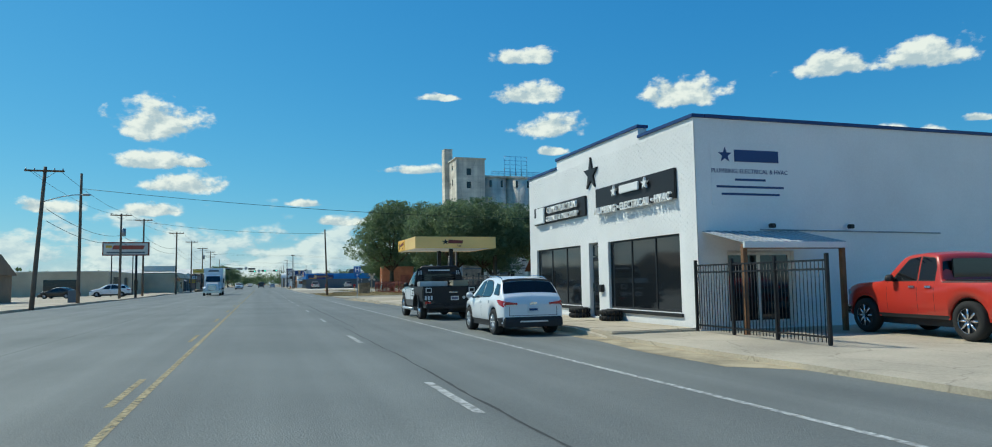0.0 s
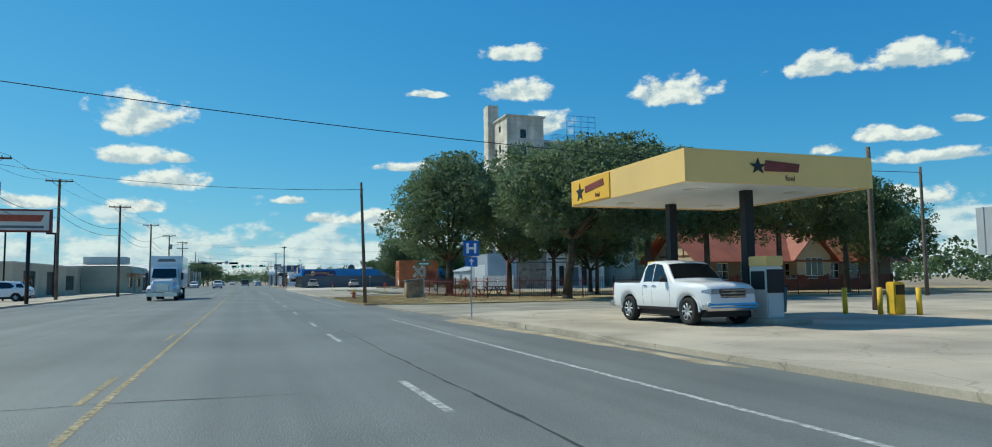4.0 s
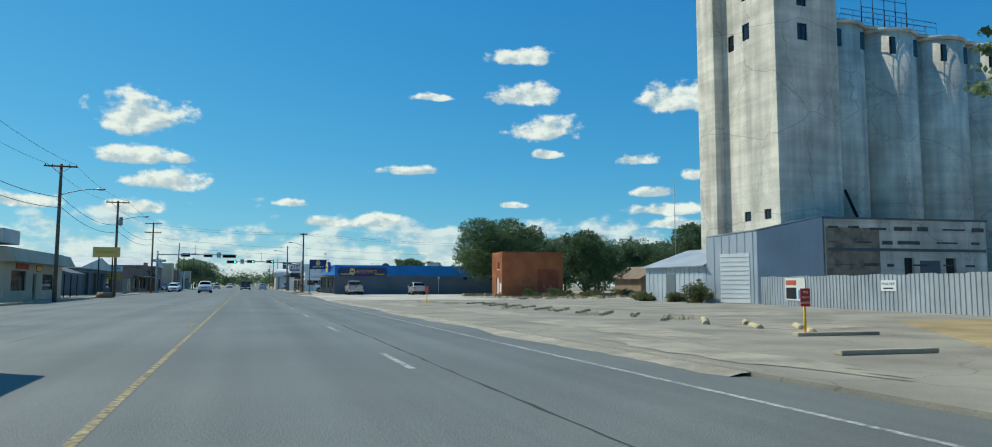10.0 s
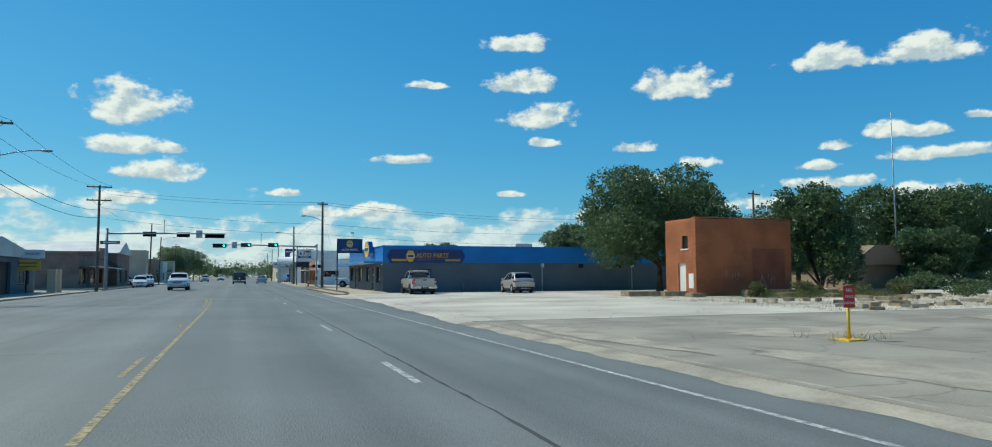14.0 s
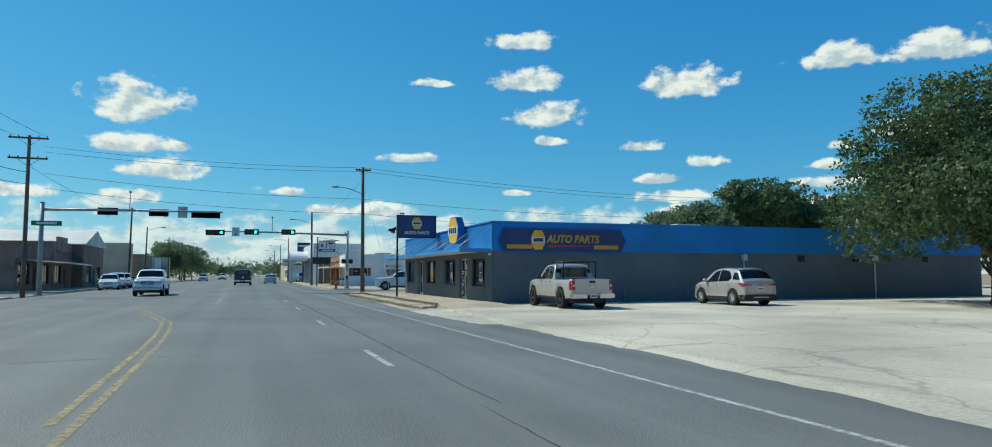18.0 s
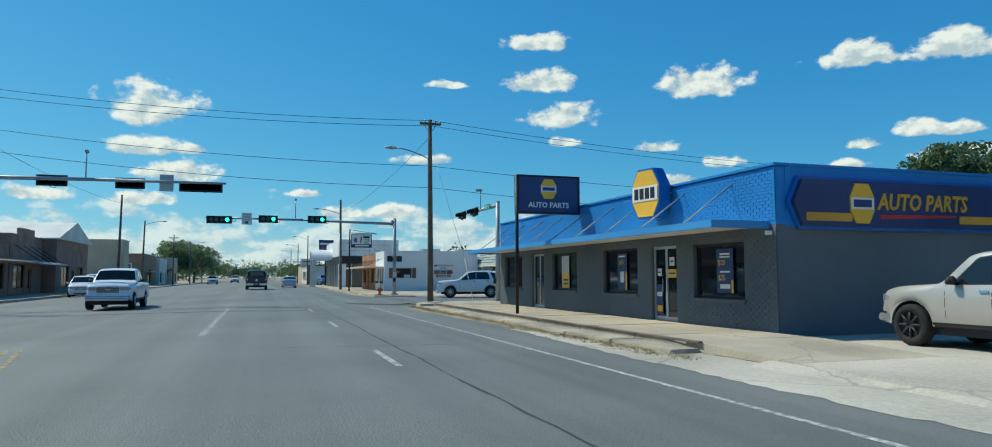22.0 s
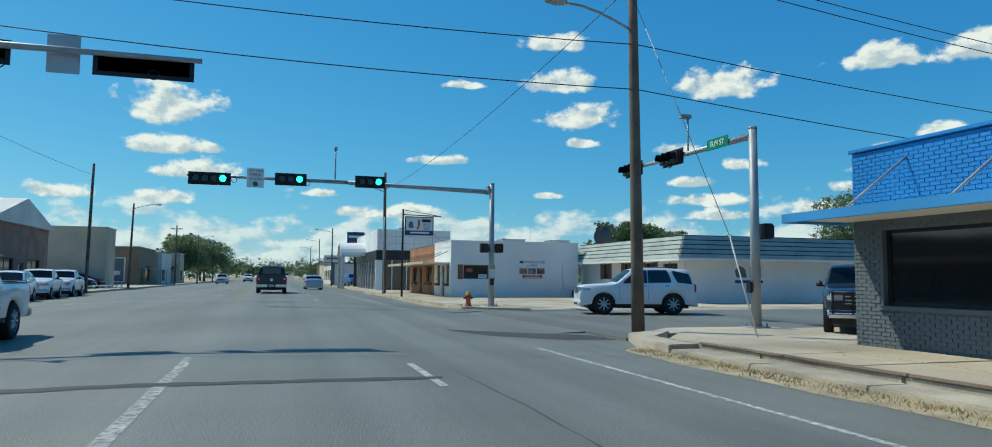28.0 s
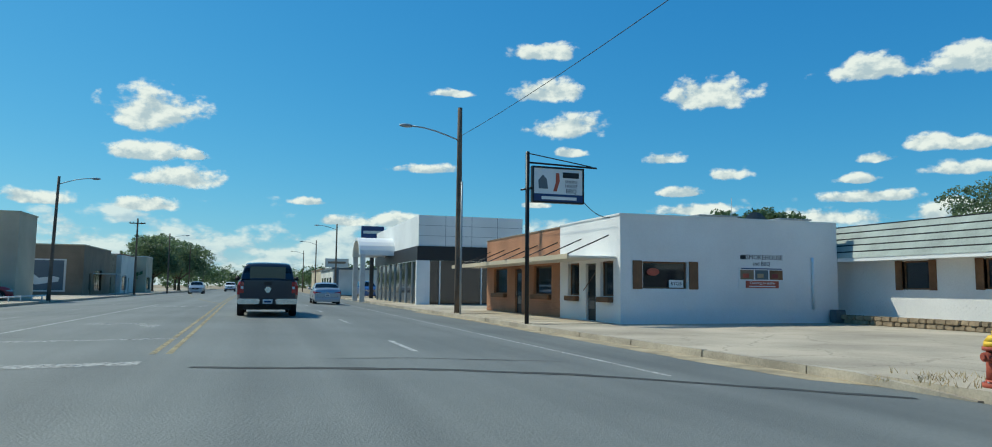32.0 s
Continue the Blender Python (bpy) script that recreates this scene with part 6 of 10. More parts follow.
part("dumpster_lid", B(-1.0, -0.72, 1.0, 1.0, 0.72, 1.08, 0.02), "black", dm)
for x, y in ((21.45, 43.9), (22.3, 43.05), (20.9, 44.95)):
    bo = solo("bollard", T((x, y, -0.05), (x, y, 0.95), 0.09, n=12), "hyd_yellow", "yellow steel bollard beside the tank", "bollard", group="yellow bollards")
tk = thing("air_machine", "yellow air and vacuum machine on a post", "machine", 21.85, 43.6, 0)
part("machine_body", B(-0.25, -0.2, 0.0, 0.25, 0.2, 1.15, 0.04), "hyd_yellow", tk)
part("machine_panel", B(-0.2, -0.215, 0.7, 0.2, -0.2, 1.05), "black", tk)

# ---- brick depot with the red roof ----
dp = thing("depot_house", "old brick depot with tan gables and red metal roof", "house", 40.7, 82.5, 0)
holes = [(2.0 + i * 2.7, 3.4 + i * 2.7, 1.1, 2.7) for i in range(8)]
part("brick_wall", wall_x(bmesh.new(), 0, 0.3, 0, 24, -0.05, 1.5, [(a, b, c, 1.5) for a, b, c, _ in holes]), "redbrick", dp)
part("upper_wall", wall_x(bmesh.new(), 0.02, 0.3, 0, 24, 1.5, 3.3, [(a, b, 1.5, 2.7) for a, b, _, _ in holes]), "brownwall", dp)
for a, b, c, e in holes:
    w = window_x(dp, 0.15, a, b, c, e, 2, "white")
    part("muntin", B(a, 0.1, (c + e) / 2 - 0.03, b, 0.13, (c + e) / 2 + 0.03), "white", w)
part("brick_wall", B(0, 0.3, -0.05, 0.3, 8, 1.5), "redbrick", dp)
wl = part("gable_wall", PR([(0, 1.5), (8, 1.5), (8, 3.3), (4, 6.2), (0, 3.3)], "x", 0.02, 0.3), "tanwall", dp, "tan half-timbered gable")
part("rear_wall", B(0.3, 7.7, -0.05, 24, 8, 3.3), "brownwall", dp)
part("east_wall", PR([(0, 0), (8, 0), (8, 3.3), (4, 6.2), (0, 3.3)], "x", 23.7, 24), "tanwall", dp)
for z in (3.4, 4.3):
    part("timber", B(-0.04, 1.0 + (z - 3.3) * 1.3, z, 0.02, 7.0 - (z - 3.3) * 1.3, z + 0.15), "wood", dp)
for y in (2.5, 4.0, 5.5):
    part("timber", B(-0.04, y - 0.07, 3.3, 0.02, y + 0.07, 5.2 if y == 4 else 4.4), "wood", dp)
window_y(dp, 0.05, 2.6, 3.5, 1.2, 2.6, 1, "white")
window_y(dp, 0.05, 4.6, 5.5, 1.2, 2.6, 1, "white")
for s, yy in ((1, 0), (-1, 8)):
    bm = bmesh.new()
    for i in range(52):
        x = -1.2 + i * 0.51
        a = [(yy - s * 1.2, 2.75), (4, 6.42), (4, 6.5), (yy - s * 1.2, 2.83)]
        prism(bm, a, "x", x, x + 0.46)
        prism(bm, [(u, v + 0.035) for u, v in a], "x", x + 0.45, x + 0.52)
    part("roof", bm, "redroof", dp, "red standing-seam metal roof")
cg = part("cross_gable", PR([(10.6, 1.5), (14.8, 1.5), (14.8, 3.4), (12.7, 5.4), (10.6, 3.4)], "y", -1.0, 0.1), "tanwall", dp, "tan gabled bay with a window")
window_x(dp, -1.03, 11.6, 13.8, 1.4, 3.2, 3, "white")
for s in (-1, 1):
    part("gable_roof", PR([(12.7, 5.75), (12.7 + s * 2.8, 2.95), (12.7 + s * 2.8, 2.85), (12.7, 5.62)], "y", -1.5, 3.5), "redroof", dp)
part("chimney", B(15.5, 3.6, 5.8, 16.1, 4.4, 7.2, 0.02), "redbrick", dp)

# ---- oaks, fence and grass corner ----
tree(17.9, 88.6, 13.5, 6.9, "broad live oak with a dense dark green crown", 21, "leaf", 3.0, 17000, 0.21, 0.34, "oak_tree", flat=0.8, group="live oaks")
tree(26.7, 84.7, 10.4, 4.6, "slim live oak behind the red fence", 22, "leaf", 3.2, 9000, 0.2, 0.2, "oak_tree", flat=0.8, group="live oaks")
tree(29.5, 81.6, 9.6, 4.2, "slim live oak in the depot yard", 30, "leaf", 3.2, 8000, 0.2, 0.18, "oak_tree", flat=0.8, group="live oaks")
tree(34.5, 93.0, 10.2, 5.0, "dark live oak behind the depot", 32, "leaf", 2.2, 9000, 0.22, 0.22, "oak_tree", flat=0.9, group="live oaks")
tree(46.0, 96.0, 10.0, 5.0, "dark live oak behind the depot", 33, "leaf", 2.2, 8000, 0.24, 0.22, "oak_tree", flat=0.9, group="live oaks")
tree(21.6, 70.8, 11.6, 6.6, "tall live oak leaning over the side street", 23, "leaf", 4.2, 17000, 0.21, 0.32, "oak_tree", flat=0.8, group="live oaks", lean=(0.4, -0.3))
tree(27.5, 69.6, 11.2, 6.0, "live oak beside the brick depot", 24, "leaf", 5.0, 12000, 0.22, 0.26, "oak_tree", flat=0.8, group="live oaks")
tree(33.5, 71.0, 10.2, 5.6, "yellowing oak beside the brick depot", 25, "leaf3", 5.2, 8500, 0.22, 0.24, "oak_tree", flat=0.8, group="live oaks")
tree(26.5, 96.0, 12.0, 6.0, "live oak in front of the grain elevator", 26, "leaf", 3.0, 9500, 0.24, 0.3, "oak_tree", flat=0.8, group="live oaks")
tree(42.0, 73.0, 10.4, 6.2, "oak with thinning yellow-green leaves", 27, "leaf3", 5.4, 8000, 0.24, 0.24, "oak_tree", flat=0.8, group="live oaks")
tree(50.0, 74.0, 9.6, 5.4, "oak beside the red-roofed depot", 28, "leaf2", 5.0, 7000, 0.24, 0.24, "oak_tree", flat=0.8, group="live oaks")
tree(60.0, 80.0, 9.4, 5.4, "oak beyond the red-roofed depot", 29, "leaf2", 3.0, 6500, 0.25, 0.24, "oak_tree", flat=0.8, group="live oaks")
iron_fence("iron_fence", (15.9, 91.2), (16.9, 74.4), 1.45, "rustred", "rust-red iron picket fence round the depot yard", gap=0.14, r=0.012)
iron_fence("iron_fence", (16.9, 74.4), (44, 66.9), 1.45, "rustred", "rust-red iron picket fence along the side street", gap=0.16, r=0.012)
fs = part("notice_board", B(16.06, 86.0, 0.45, 16.1, 87.1, 1.05), "black")
tagged(fs, "small black notice board with pale print on the fence", "sign")
for z, a, b in ((0.86, 86.3, 86.95), (0.72, 86.15, 86.95), (0.58, 86.3, 86.8)):
    part("text_bar", B(16.052, a, z, 16.06, b, z + 0.07), "corr", fs)
pl = thing("stone_pillar", "squat tan stone pillar with a slanted cap", "pillar", 12.95, 81.3, 0)
part("pillar_body", PR([(-0.75, -0.1), (0.75, -0.1), (0.72, 1.42), (-0.72, 1.28)], "y", -0.5, 0.5, 0.05), "stone", pl)
part("cap", PR([(-0.8, 1.28), (0.8, 1.43), (0.8, 1.53), (-0.8, 1.38)], "y", -0.56, 0.56, 0.02), "greywall", pl)


def hydrant(x, y, label, body, cap, z=0.0):
    h = thing("fire_hydrant", label, "hydrant", x, y, z, 0, "fire hydrants")
    b = bmesh.new()
    for z0, z1, r0, r1 in ((0, 0.06, 0.17, 0.17), (0.06, 0.1, 0.13, 0.12), (0.1, 0.48, 0.115, 0.105), (0.48, 0.53, 0.15, 0.15)):
        tube(b, (0, 0, z0), (0, 0, z1), r0, r1, 16)
    part("barrel", b, body, h)
    b = bmesh.new()
    for z0, z1, r0, r1 in ((0.53, 0.6, 0.135, 0.125), (0.6, 0.68, 0.125, 0.07), (0.68, 0.74, 0.035, 0.03)):
        tube(b, (0, 0, z0), (0, 0, z1), r0, r1, 16)
    part("bonnet", b, cap, h, "yellow hydrant bonnet")
    for d in ((1, 0), (-1, 0), (0, -1)):
        b = T((d[0] * 0.09, d[1] * 0.09, 0.4), (d[0] * 0.2, d[1] * 0.2, 0.4), 0.062, n=12)
        tube(b, (d[0] * 0.2, d[1] * 0.2, 0.4), (d[0] * 0.235, d[1] * 0.235, 0.4), 0.035, n=6)
        part("nozzle", b, body, h)
    for i in range(6):
        a = i * math.pi / 3
        part("bolt", T((0.145 * math.cos(a), 0.145 * math.sin(a), 0.05), (0.145 * math.cos(a), 0.145 * math.sin(a), 0.08), 0.014, n=6), "steel", h)
    return h


hydrant(8.17, 81.8, "faded red fire hydrant with a yellow bonnet on dry grass", "hyd_red", "hyd_yellow")
hydrant(8.84, 226.75, "red fire hydrant with a yellow bonnet at the corner", "hyd_red", "hyd_yellow", 0.03)

xb = thing("railroad_crossbuck", "white railroad crossbuck sign on a wooden post", "sign", 15.2, 89.8, 0)
part("post", B(-0.045, -0.045, -0.1, 0.045, 0.045, 2.75, 0.01), "kerb", xb)
for a, words in ((48, "RAIL  ROAD"), (-48, "CROSSING")):
    bl = part("blade", B(-0.66, -0.09, -0.125, 0.66, -0.065, 0.125, 0.005), "white", xb, "white reflective blade with black letters")
    bl.location, bl.rotation_euler = (0, 0 if a > 0 else -0.03, 2.2), (0, radians(a), 0)
    text(words, 0.2, "black", bl, pose(0, -0.096, 0), depth=0.003)

hs = thing("hospital_sign", "blue hospital sign with an arrow plate on a steel post", "sign", 8.15, 50.05, 0, -3)
part("post", B(-0.025, -0.02, -0.15, 0.025, 0.02, 2.85), "steel", hs)
pp = part("sign_plate", B(-0.31, -0.045, 2.28, 0.31, -0.022, 2.86, 0.008), "signblue", hs)
for b in (B(-0.19, -0.052, 2.38, -0.1, -0.045, 2.76), B(0.1, -0.052, 2.38, 0.19, -0.045, 2.76), B(-0.1, -0.052, 2.53, 0.1, -0.045, 2.61)):
    part("letter_stroke", b, "white", pp)
pp = part("arrow_plate", B(-0.24, -0.045, 1.88, 0.24, -0.022, 2.24, 0.008), "signblue", hs)
part("arrow", PR([(-0.025, 1.93), (0.025, 1.93), (0.025, 2.07), (0.1, 2.07), (0, 2.19), (-0.1, 2.07), (-0.025, 2.07)], "y", -0.052, -0.045), "white", pp)

st = thing("stop_sign", "stop sign seen edge-on with green street name blades", "sign", 10.3, 66.8, 0, 62)
part("post", B(-0.025, -0.02, -0.15, 0.025, 0.02, 2.75), "steel", st)
part("stop_plate", PR([(0.37 * math.cos(math.pi * (i + 0.5) / 4), 1.9 + 0.37 * math.sin(math.pi * (i + 0.5) / 4)) for i in range(8)], "y", -0.03, -0.02), "corr", st)
for a, z in ((0, 2.52), (62, 2.28)):
    nb = part("name_blade", B(-0.42, -0.012, z, 0.42, 0.012, z + 0.2), "signgreen", st, "green street name blade")
    nb.rotation_euler = (0, 0, radians(-a))
    part("text_bar", B(-0.3, -0.016, z + 0.06, 0.3, -0.012, z + 0.14), "white", nb)

bh = thing("basketball_hoop", "basketball backboard on a red steel pole", "basketball hoop", 19.9, 78.4, 0)
part("pole", T((0, 0, -0.05), (0, 0, 2.9), 0.07, n=12), "rustred", bh)
part("arm", T((0, 0, 2.75), (0.7, -0.1, 3.0), 0.05, n=8), "rustred", bh)
part("backboard", wall_y(bmesh.new(), 0.7, 0.74, -0.8, 0.7, 2.65, 3.6, [(-0.7, 0.6, 2.75, 3.5)]), "iron", bh)
bm = bmesh.new()
for i in range(14):
    a, b = 2 * math.pi * i / 14, 2 * math.pi * (i + 1) / 14
    tube(bm, (0.98 + 0.22 * math.cos(a), -0.05 + 0.22 * math.sin(a), 2.85), (0.98 + 0.22 * math.cos(b), -0.05 + 0.22 * math.sin(b), 2.85), 0.012, n=5, caps=False)
part("rim", bm, "hyd_red", bh)
for k, (x, y) in enumerate(((20.5, 84), (22.0, 86.5), (19.8, 88.0))):
    pt = thing("picnic_table", "dark steel picnic table in the fenced yard", "table", x, y, 0, 20 * k, "picnic tables")
    part("tabletop", B(-0.9, -0.38, 0.72, 0.9, 0.38, 0.77, 0.01), "iron", pt)
    for s in (-1, 1):
        part("bench", B(-0.9, s * 0.7 - 0.14, 0.43, 0.9, s * 0.7 + 0.14, 0.47, 0.01), "iron", pt)
        part("leg", PR([(-0.8, 0.0), (-0.7, 0.0), (-0.1, 0.72), (-0.2, 0.72)], "x", s * 0.6 - 0.03, s * 0.6 + 0.03), "iron", pt)
        part("leg", PR([(0.8, 0.0), (0.7, 0.0), (0.1, 0.72), (0.2, 0.72)], "x", s * 0.6 - 0.03, s * 0.6 + 0.03), "iron", pt)
utility_pole(7.2, 69.55, 7.55, "bare weathered wooden pole leaning beside the street", (), (-0.34, -0.35), 0.12)

# ---- grain elevator ----
el = thing("grain_elevator", "tall weathered concrete grain elevator with round silos", "grain elevator", 38.5, 129, 0)
hl = [(3.0, 3.9, 21.6, 23.0), (5.0, 5.8, 21.2, 22.6), (1.0, 1.8, 6.5, 7.3), (3.4, 4.2, 6.5, 7.3), (3.0, 3.9, 25.0, 26.0)]
part("tower_wall", wall_y(bmesh.new(), 0, 0.3, 0, 6.6, -0.1, 27.0, hl), "silo", el)
part("tower_wall", wall_x(bmesh.new(), 0, 0.3, 0.3, 6.2, -0.1, 27.0, [(2.2, 3.2, 23.6, 25.0), (2.2, 3.2, 20.8, 22.2)]), "silo", el)
part("tower_wall", B(5.9, 0.3, -0.1, 6.2, 6.6, 27.0), "silo", el)
part("tower_wall", B(0.3, 6.3, -0.1, 5.9, 6.6, 27.0), "silo", el)
part("tower_core", B(0.35, 0.35, 0, 5.85, 6.25, 26.6), "greywall", el)
part("tower_roof", B(-0.25, -0.25, 27.0, 6.45, 6.9, 27.25), "silo", el)
for y0, y1, z0, z1 in hl:
    window_y(el, 0.12, y0, y1, z0, z1, 2, "iron")
for z0 in (23.6, 20.8):
    window_x(el, 0.12, 2.2, 3.2, z0, z0 + 1.4, 2, "iron")
part("leg_shaft", B(-0.9, 6.6, -0.1, 0.9, 9.0, 30.2, 0.03), "silo", el, "narrow concrete shaft beside the tower")
for k in range(4):
    c = (9.2 + k * 6.0, 4.4)
    b = T((c[0], c[1], -0.1), (c[0], c[1], 23.4), 3.05, n=40)
    part("silo", b, "silo", el, "round concrete silo")
    part("silo_rim", T((c[0], c[1], 23.4), (c[0], c[1], 23.75), 3.2, n=40), "silo", el)
    for dx in (-1.1, 1.1):
        yy = c[1] - math.sqrt(3.05 ** 2 - dx ** 2)
        part("silo_window", B(c[0] + dx - 0.4, yy - 0.03, 21.4, c[0] + dx + 0.4, yy + 0.3, 22.9), "glass", el, "dark opening in the silo head")
part("gallery", B(6.2, 2.4, 23.7, 30.0, 6.6, 24.0), "silo", el)
part("brace_pipe", T((7.0, 0.6, 9.0), (9.6, 1.2, 5.5), 0.12, n=8), "iron", el)
sf = thing("roof_sign_frame", "rusty empty steel sign frame on the elevator roof", "sign frame", 52.5, 131.4, 24.0)
for i in range(5):
    part("upright", T((-2.6 + i * 1.3, 0, 1.6), (-2.6 + i * 1.3, 0, 4.3), 0.05, n=5), "lightblue", sf)
    part("strut", T((-2.6 + i * 1.3, 0, 0), (-2.6 + i * 1.3, 0, 1.6), 0.06, n=5), "iron", sf)
for z in (1.6, 2.5, 3.4, 4.3):
    part("bar", T((-2.6, 0, z), (2.6, 0, z), 0.045, n=5), "lightblue", sf)
for s in (-1, 1):
    part("walkway_rail", T((-5.5, s * 0.5, 0.9), (5.5, s * 0.5, 0.9), 0.04, n=5), "lightblue", sf)
    part("walkway_rail", T((-5.5, s * 0.5, 0.45), (5.5, s * 0.5, 0.45), 0.03, n=5), "lightblue", sf)
    for i in range(9):
        part("rail_post", T((-5.5 + i * 1.375, s * 0.5, -0.05), (-5.5 + i * 1.375, s * 0.5, 0.9), 0.03, n=5), "lightblue", sf)
an = thing("elevator_annex", "low flat concrete annex with patched peeling walls", "building", 38.2, 124.3, 0, -7.3)
part("wall", wall_x(bmesh.new(), 0, 0.3, 0, 13.5, -0.1, 6.0, [(6.4, 7.2, 0.3, 3.3), (9.9, 10.8, 0.3, 3.3)]), "silo", an)
for a in (6.4, 9.9):
    part("opening", B(a, 0.2, 0.3, a + 0.85, 0.28, 3.3), "black", an, "dark boarded opening")
part("ledge", B(0.2, -0.08, 3.75, 13.4, 0.0, 3.95, 0.02), "greywall", an)
part("patch", B(0.1, -0.03, 0.0, 4.4, 0.0, 5.4), "annexbrown", an, "bare brown brick patch")
ran = random.Random(21)
for z, h in ((5.3, 0.16), (4.3, 0.12), (2.7, 0.1)):
    u = 0.3
    while u < 12.6:
        e = u + ran.uniform(0.5, 2.2)
        part("broken_band", B(u, -0.045, z + ran.uniform(-0.08, 0.08), min(e, 13.3), -0.002, z + h + ran.uniform(-0.04, 0.08), 0.01), "rubble", an, "dark broken course where the plaster has fallen")
        u = e + ran.uniform(0.1, 1.6)
part("opening", B(7.7, -0.02, 0.3, 9.4, 0.0, 3.1), "greywall", an, "bricked-up opening")
part("wall", B(13.2, 0.3, -0.1, 13.5, 5, 6.0), "silo", an)
part("wall", B(0, 0.3, -0.1, 0.3, 5, 6.0), "silo", an)
part("roof", B(-0.1, -0.1, 6.0, 13.6, 5, 6.14), "greywall", an)
sh = thing("metal_shed", "grey metal shed with a white roller door", "shed", 0, 0, 0)
FP = [(32.75, 130.4), (34.2, 126.5), (38.0, 124.25), (41.0, 129.0), (37.0, 133.0)]
zt = [4.85, 5.15, 6.1, 6.0, 5.0]


def panel(name, i, j, z0, z1a, z1b, material, parent, label="", u0=0.0, u1=1.0, off=0.0, rib=0.3, dep=0.03):
    """A ribbed metal wall between two footprint corners."""
    p, q = Vector((*FP[i], 0)), Vector((*FP[j], 0))
    d = q - p
    nrm = Vector((d.y, -d.x, 0)).normalized()
    b = bmesh.new()
    n = max(1, int(d.length * (u1 - u0) / rib))
    prof = []
    for k in range(n):
        o = off + (dep if k % 2 else 0)
        prof += [(u0 + (u1 - u0) * k / n, o), (u0 + (u1 - u0) * (k + 1) / n, o)]
    cols = []
    for u, o in prof:
        zz = z1a + (z1b - z1a) * u
        cols.append([b.verts.new((*(p + d * u + nrm * w).xy, z)) for w, z in ((off - 0.1, z0), (o, z0), (o, zz), (off - 0.1, zz))])
    for a, c in zip(cols, cols[1:]):
        for k in range(4):
            b.faces.new((a[k], c[k], c[(k + 1) % 4], a[(k + 1) % 4]))
    b.faces.new(cols[0])
    b.faces.new(cols[-1][::-1])
    bmesh.ops.remove_doubles(b, verts=b.verts[:], dist=0.0005)
    bmesh.ops.recalc_face_normals(b, faces=b.faces[:])
    return part(name, b, material, parent, label)


panel("front_wall", 0, 1, -0.05, zt[0], zt[1], "greymetal", sh)
panel("side_wall", 1, 2, -0.05, zt[1], zt[2], "greymetal", sh)
panel("rear_wall", 2, 3, -0.05, zt[2], zt[3], "greymetal", sh)
panel("rear_wall", 3, 4, -0.05, zt[3], zt[4], "greymetal", sh)
panel("rear_wall", 4, 0, -0.05, zt[4], zt[0], "greymetal", sh)
panel("roller_door", 0, 1, 0.02, 3.6, 3.6, "white", sh, "white roller door", 0.28, 0.86, 0.06, 3.0, 0.0)
for z in np.arange(0.35, 3.6, 0.33):
    panel("door_slat", 0, 1, float(z), float(z) + 0.03, float(z) + 0.03, "corr", sh, "", 0.29, 0.85, 0.08, 3.0, 0.0)
b = bmesh.new()
vs = [b.verts.new((x, y, z + dz)) for dz in (0.04, 0.14) for (x, y), z in zip(FP, zt)]
b.faces.new(vs[4::-1])
b.faces.new(vs[5:])
for k in range(5):
    b.faces.new((vs[k], vs[(k + 1) % 5], vs[5 + (k + 1) % 5], vs[5 + k]))
part("roof", b, "corr", sh, "pale metal mono-pitch roof")
ls = thing("lean_to_shed", "low grey metal lean-to with a narrow door", "shed", 0, 0, 0)
FP = [(32.4, 138.7), (32.75, 130.5), (37.0, 133.0), (37.0, 139.0)]
panel("front_wall", 0, 1, -0.05, 2.75, 2.75, "greymetal", ls)
panel("door", 0, 1, 0.0, 2.2, 2.2, "greywall", ls, "grey steel door", 0.38, 0.52, 0.05, 3.0, 0.0)
panel("side_wall", 3, 0, -0.05, 4.3, 2.75, "greymetal", ls)
panel("side_wall", 1, 2, -0.05, 2.75, 4.3, "greymetal", ls)
b = bmesh.new()
vs = [b.verts.new((x, y, z + dz)) for dz in (0.0, 0.08) for (x, y), z in zip([(32.1, 138.9), (32.4, 130.4), (37.0, 132.6), (37.0, 139.2)], (2.72, 2.72, 4.3, 4.3))]
b.faces.new(vs[3::-1])
b.faces.new(vs[4:])
for k in range(4):
    b.faces.new((vs[k], vs[(k + 1) % 4], vs[4 + (k + 1) % 4], vs[4 + k]))
part("roof", b, "corr", ls, "pale sloping metal roof")
cf = thing("sheet_metal_fence", "corrugated galvanised sheet fence along the lot", "fence", 29.3, 102.2, 0, math.degrees(math.atan2(22.1, 3.5)))
for i in range(25):
    # one folded sheet: six ribs, front and back joined
    prof = [(i * 0.9 + 0.01 + (k + e) * 0.147, (0.03 if k % 2 else -0.01)) for k in range(6) for e in (0.08, 0.92)]
    b = PR([(u, v + 0.012) for u, v in prof] + [(u, v - 0.012) for u, v in reversed(prof)], "z", -0.03, 1.85 + 0.03 * math.sin(i * 1.7))
    part("sheet", b, "corr", cf)
for z in (0.5, 1.4):
    part("rail", B(0, -0.09, z, 22.5, -0.03, z + 0.09), "wood", cf)
ps = part("banner", B(17.5, 0.045, 0.35, 19.6, 0.065, 1.75), "offwhite", cf, "white and dark property banner")
part("text_bar", B(18.4, 0.065, 1.3, 19.5, 0.07, 1.6), "hyd_red", ps)
part("text_bar", B(18.4, 0.065, 0.45, 19.5, 0.07, 1.15), "black", ps)
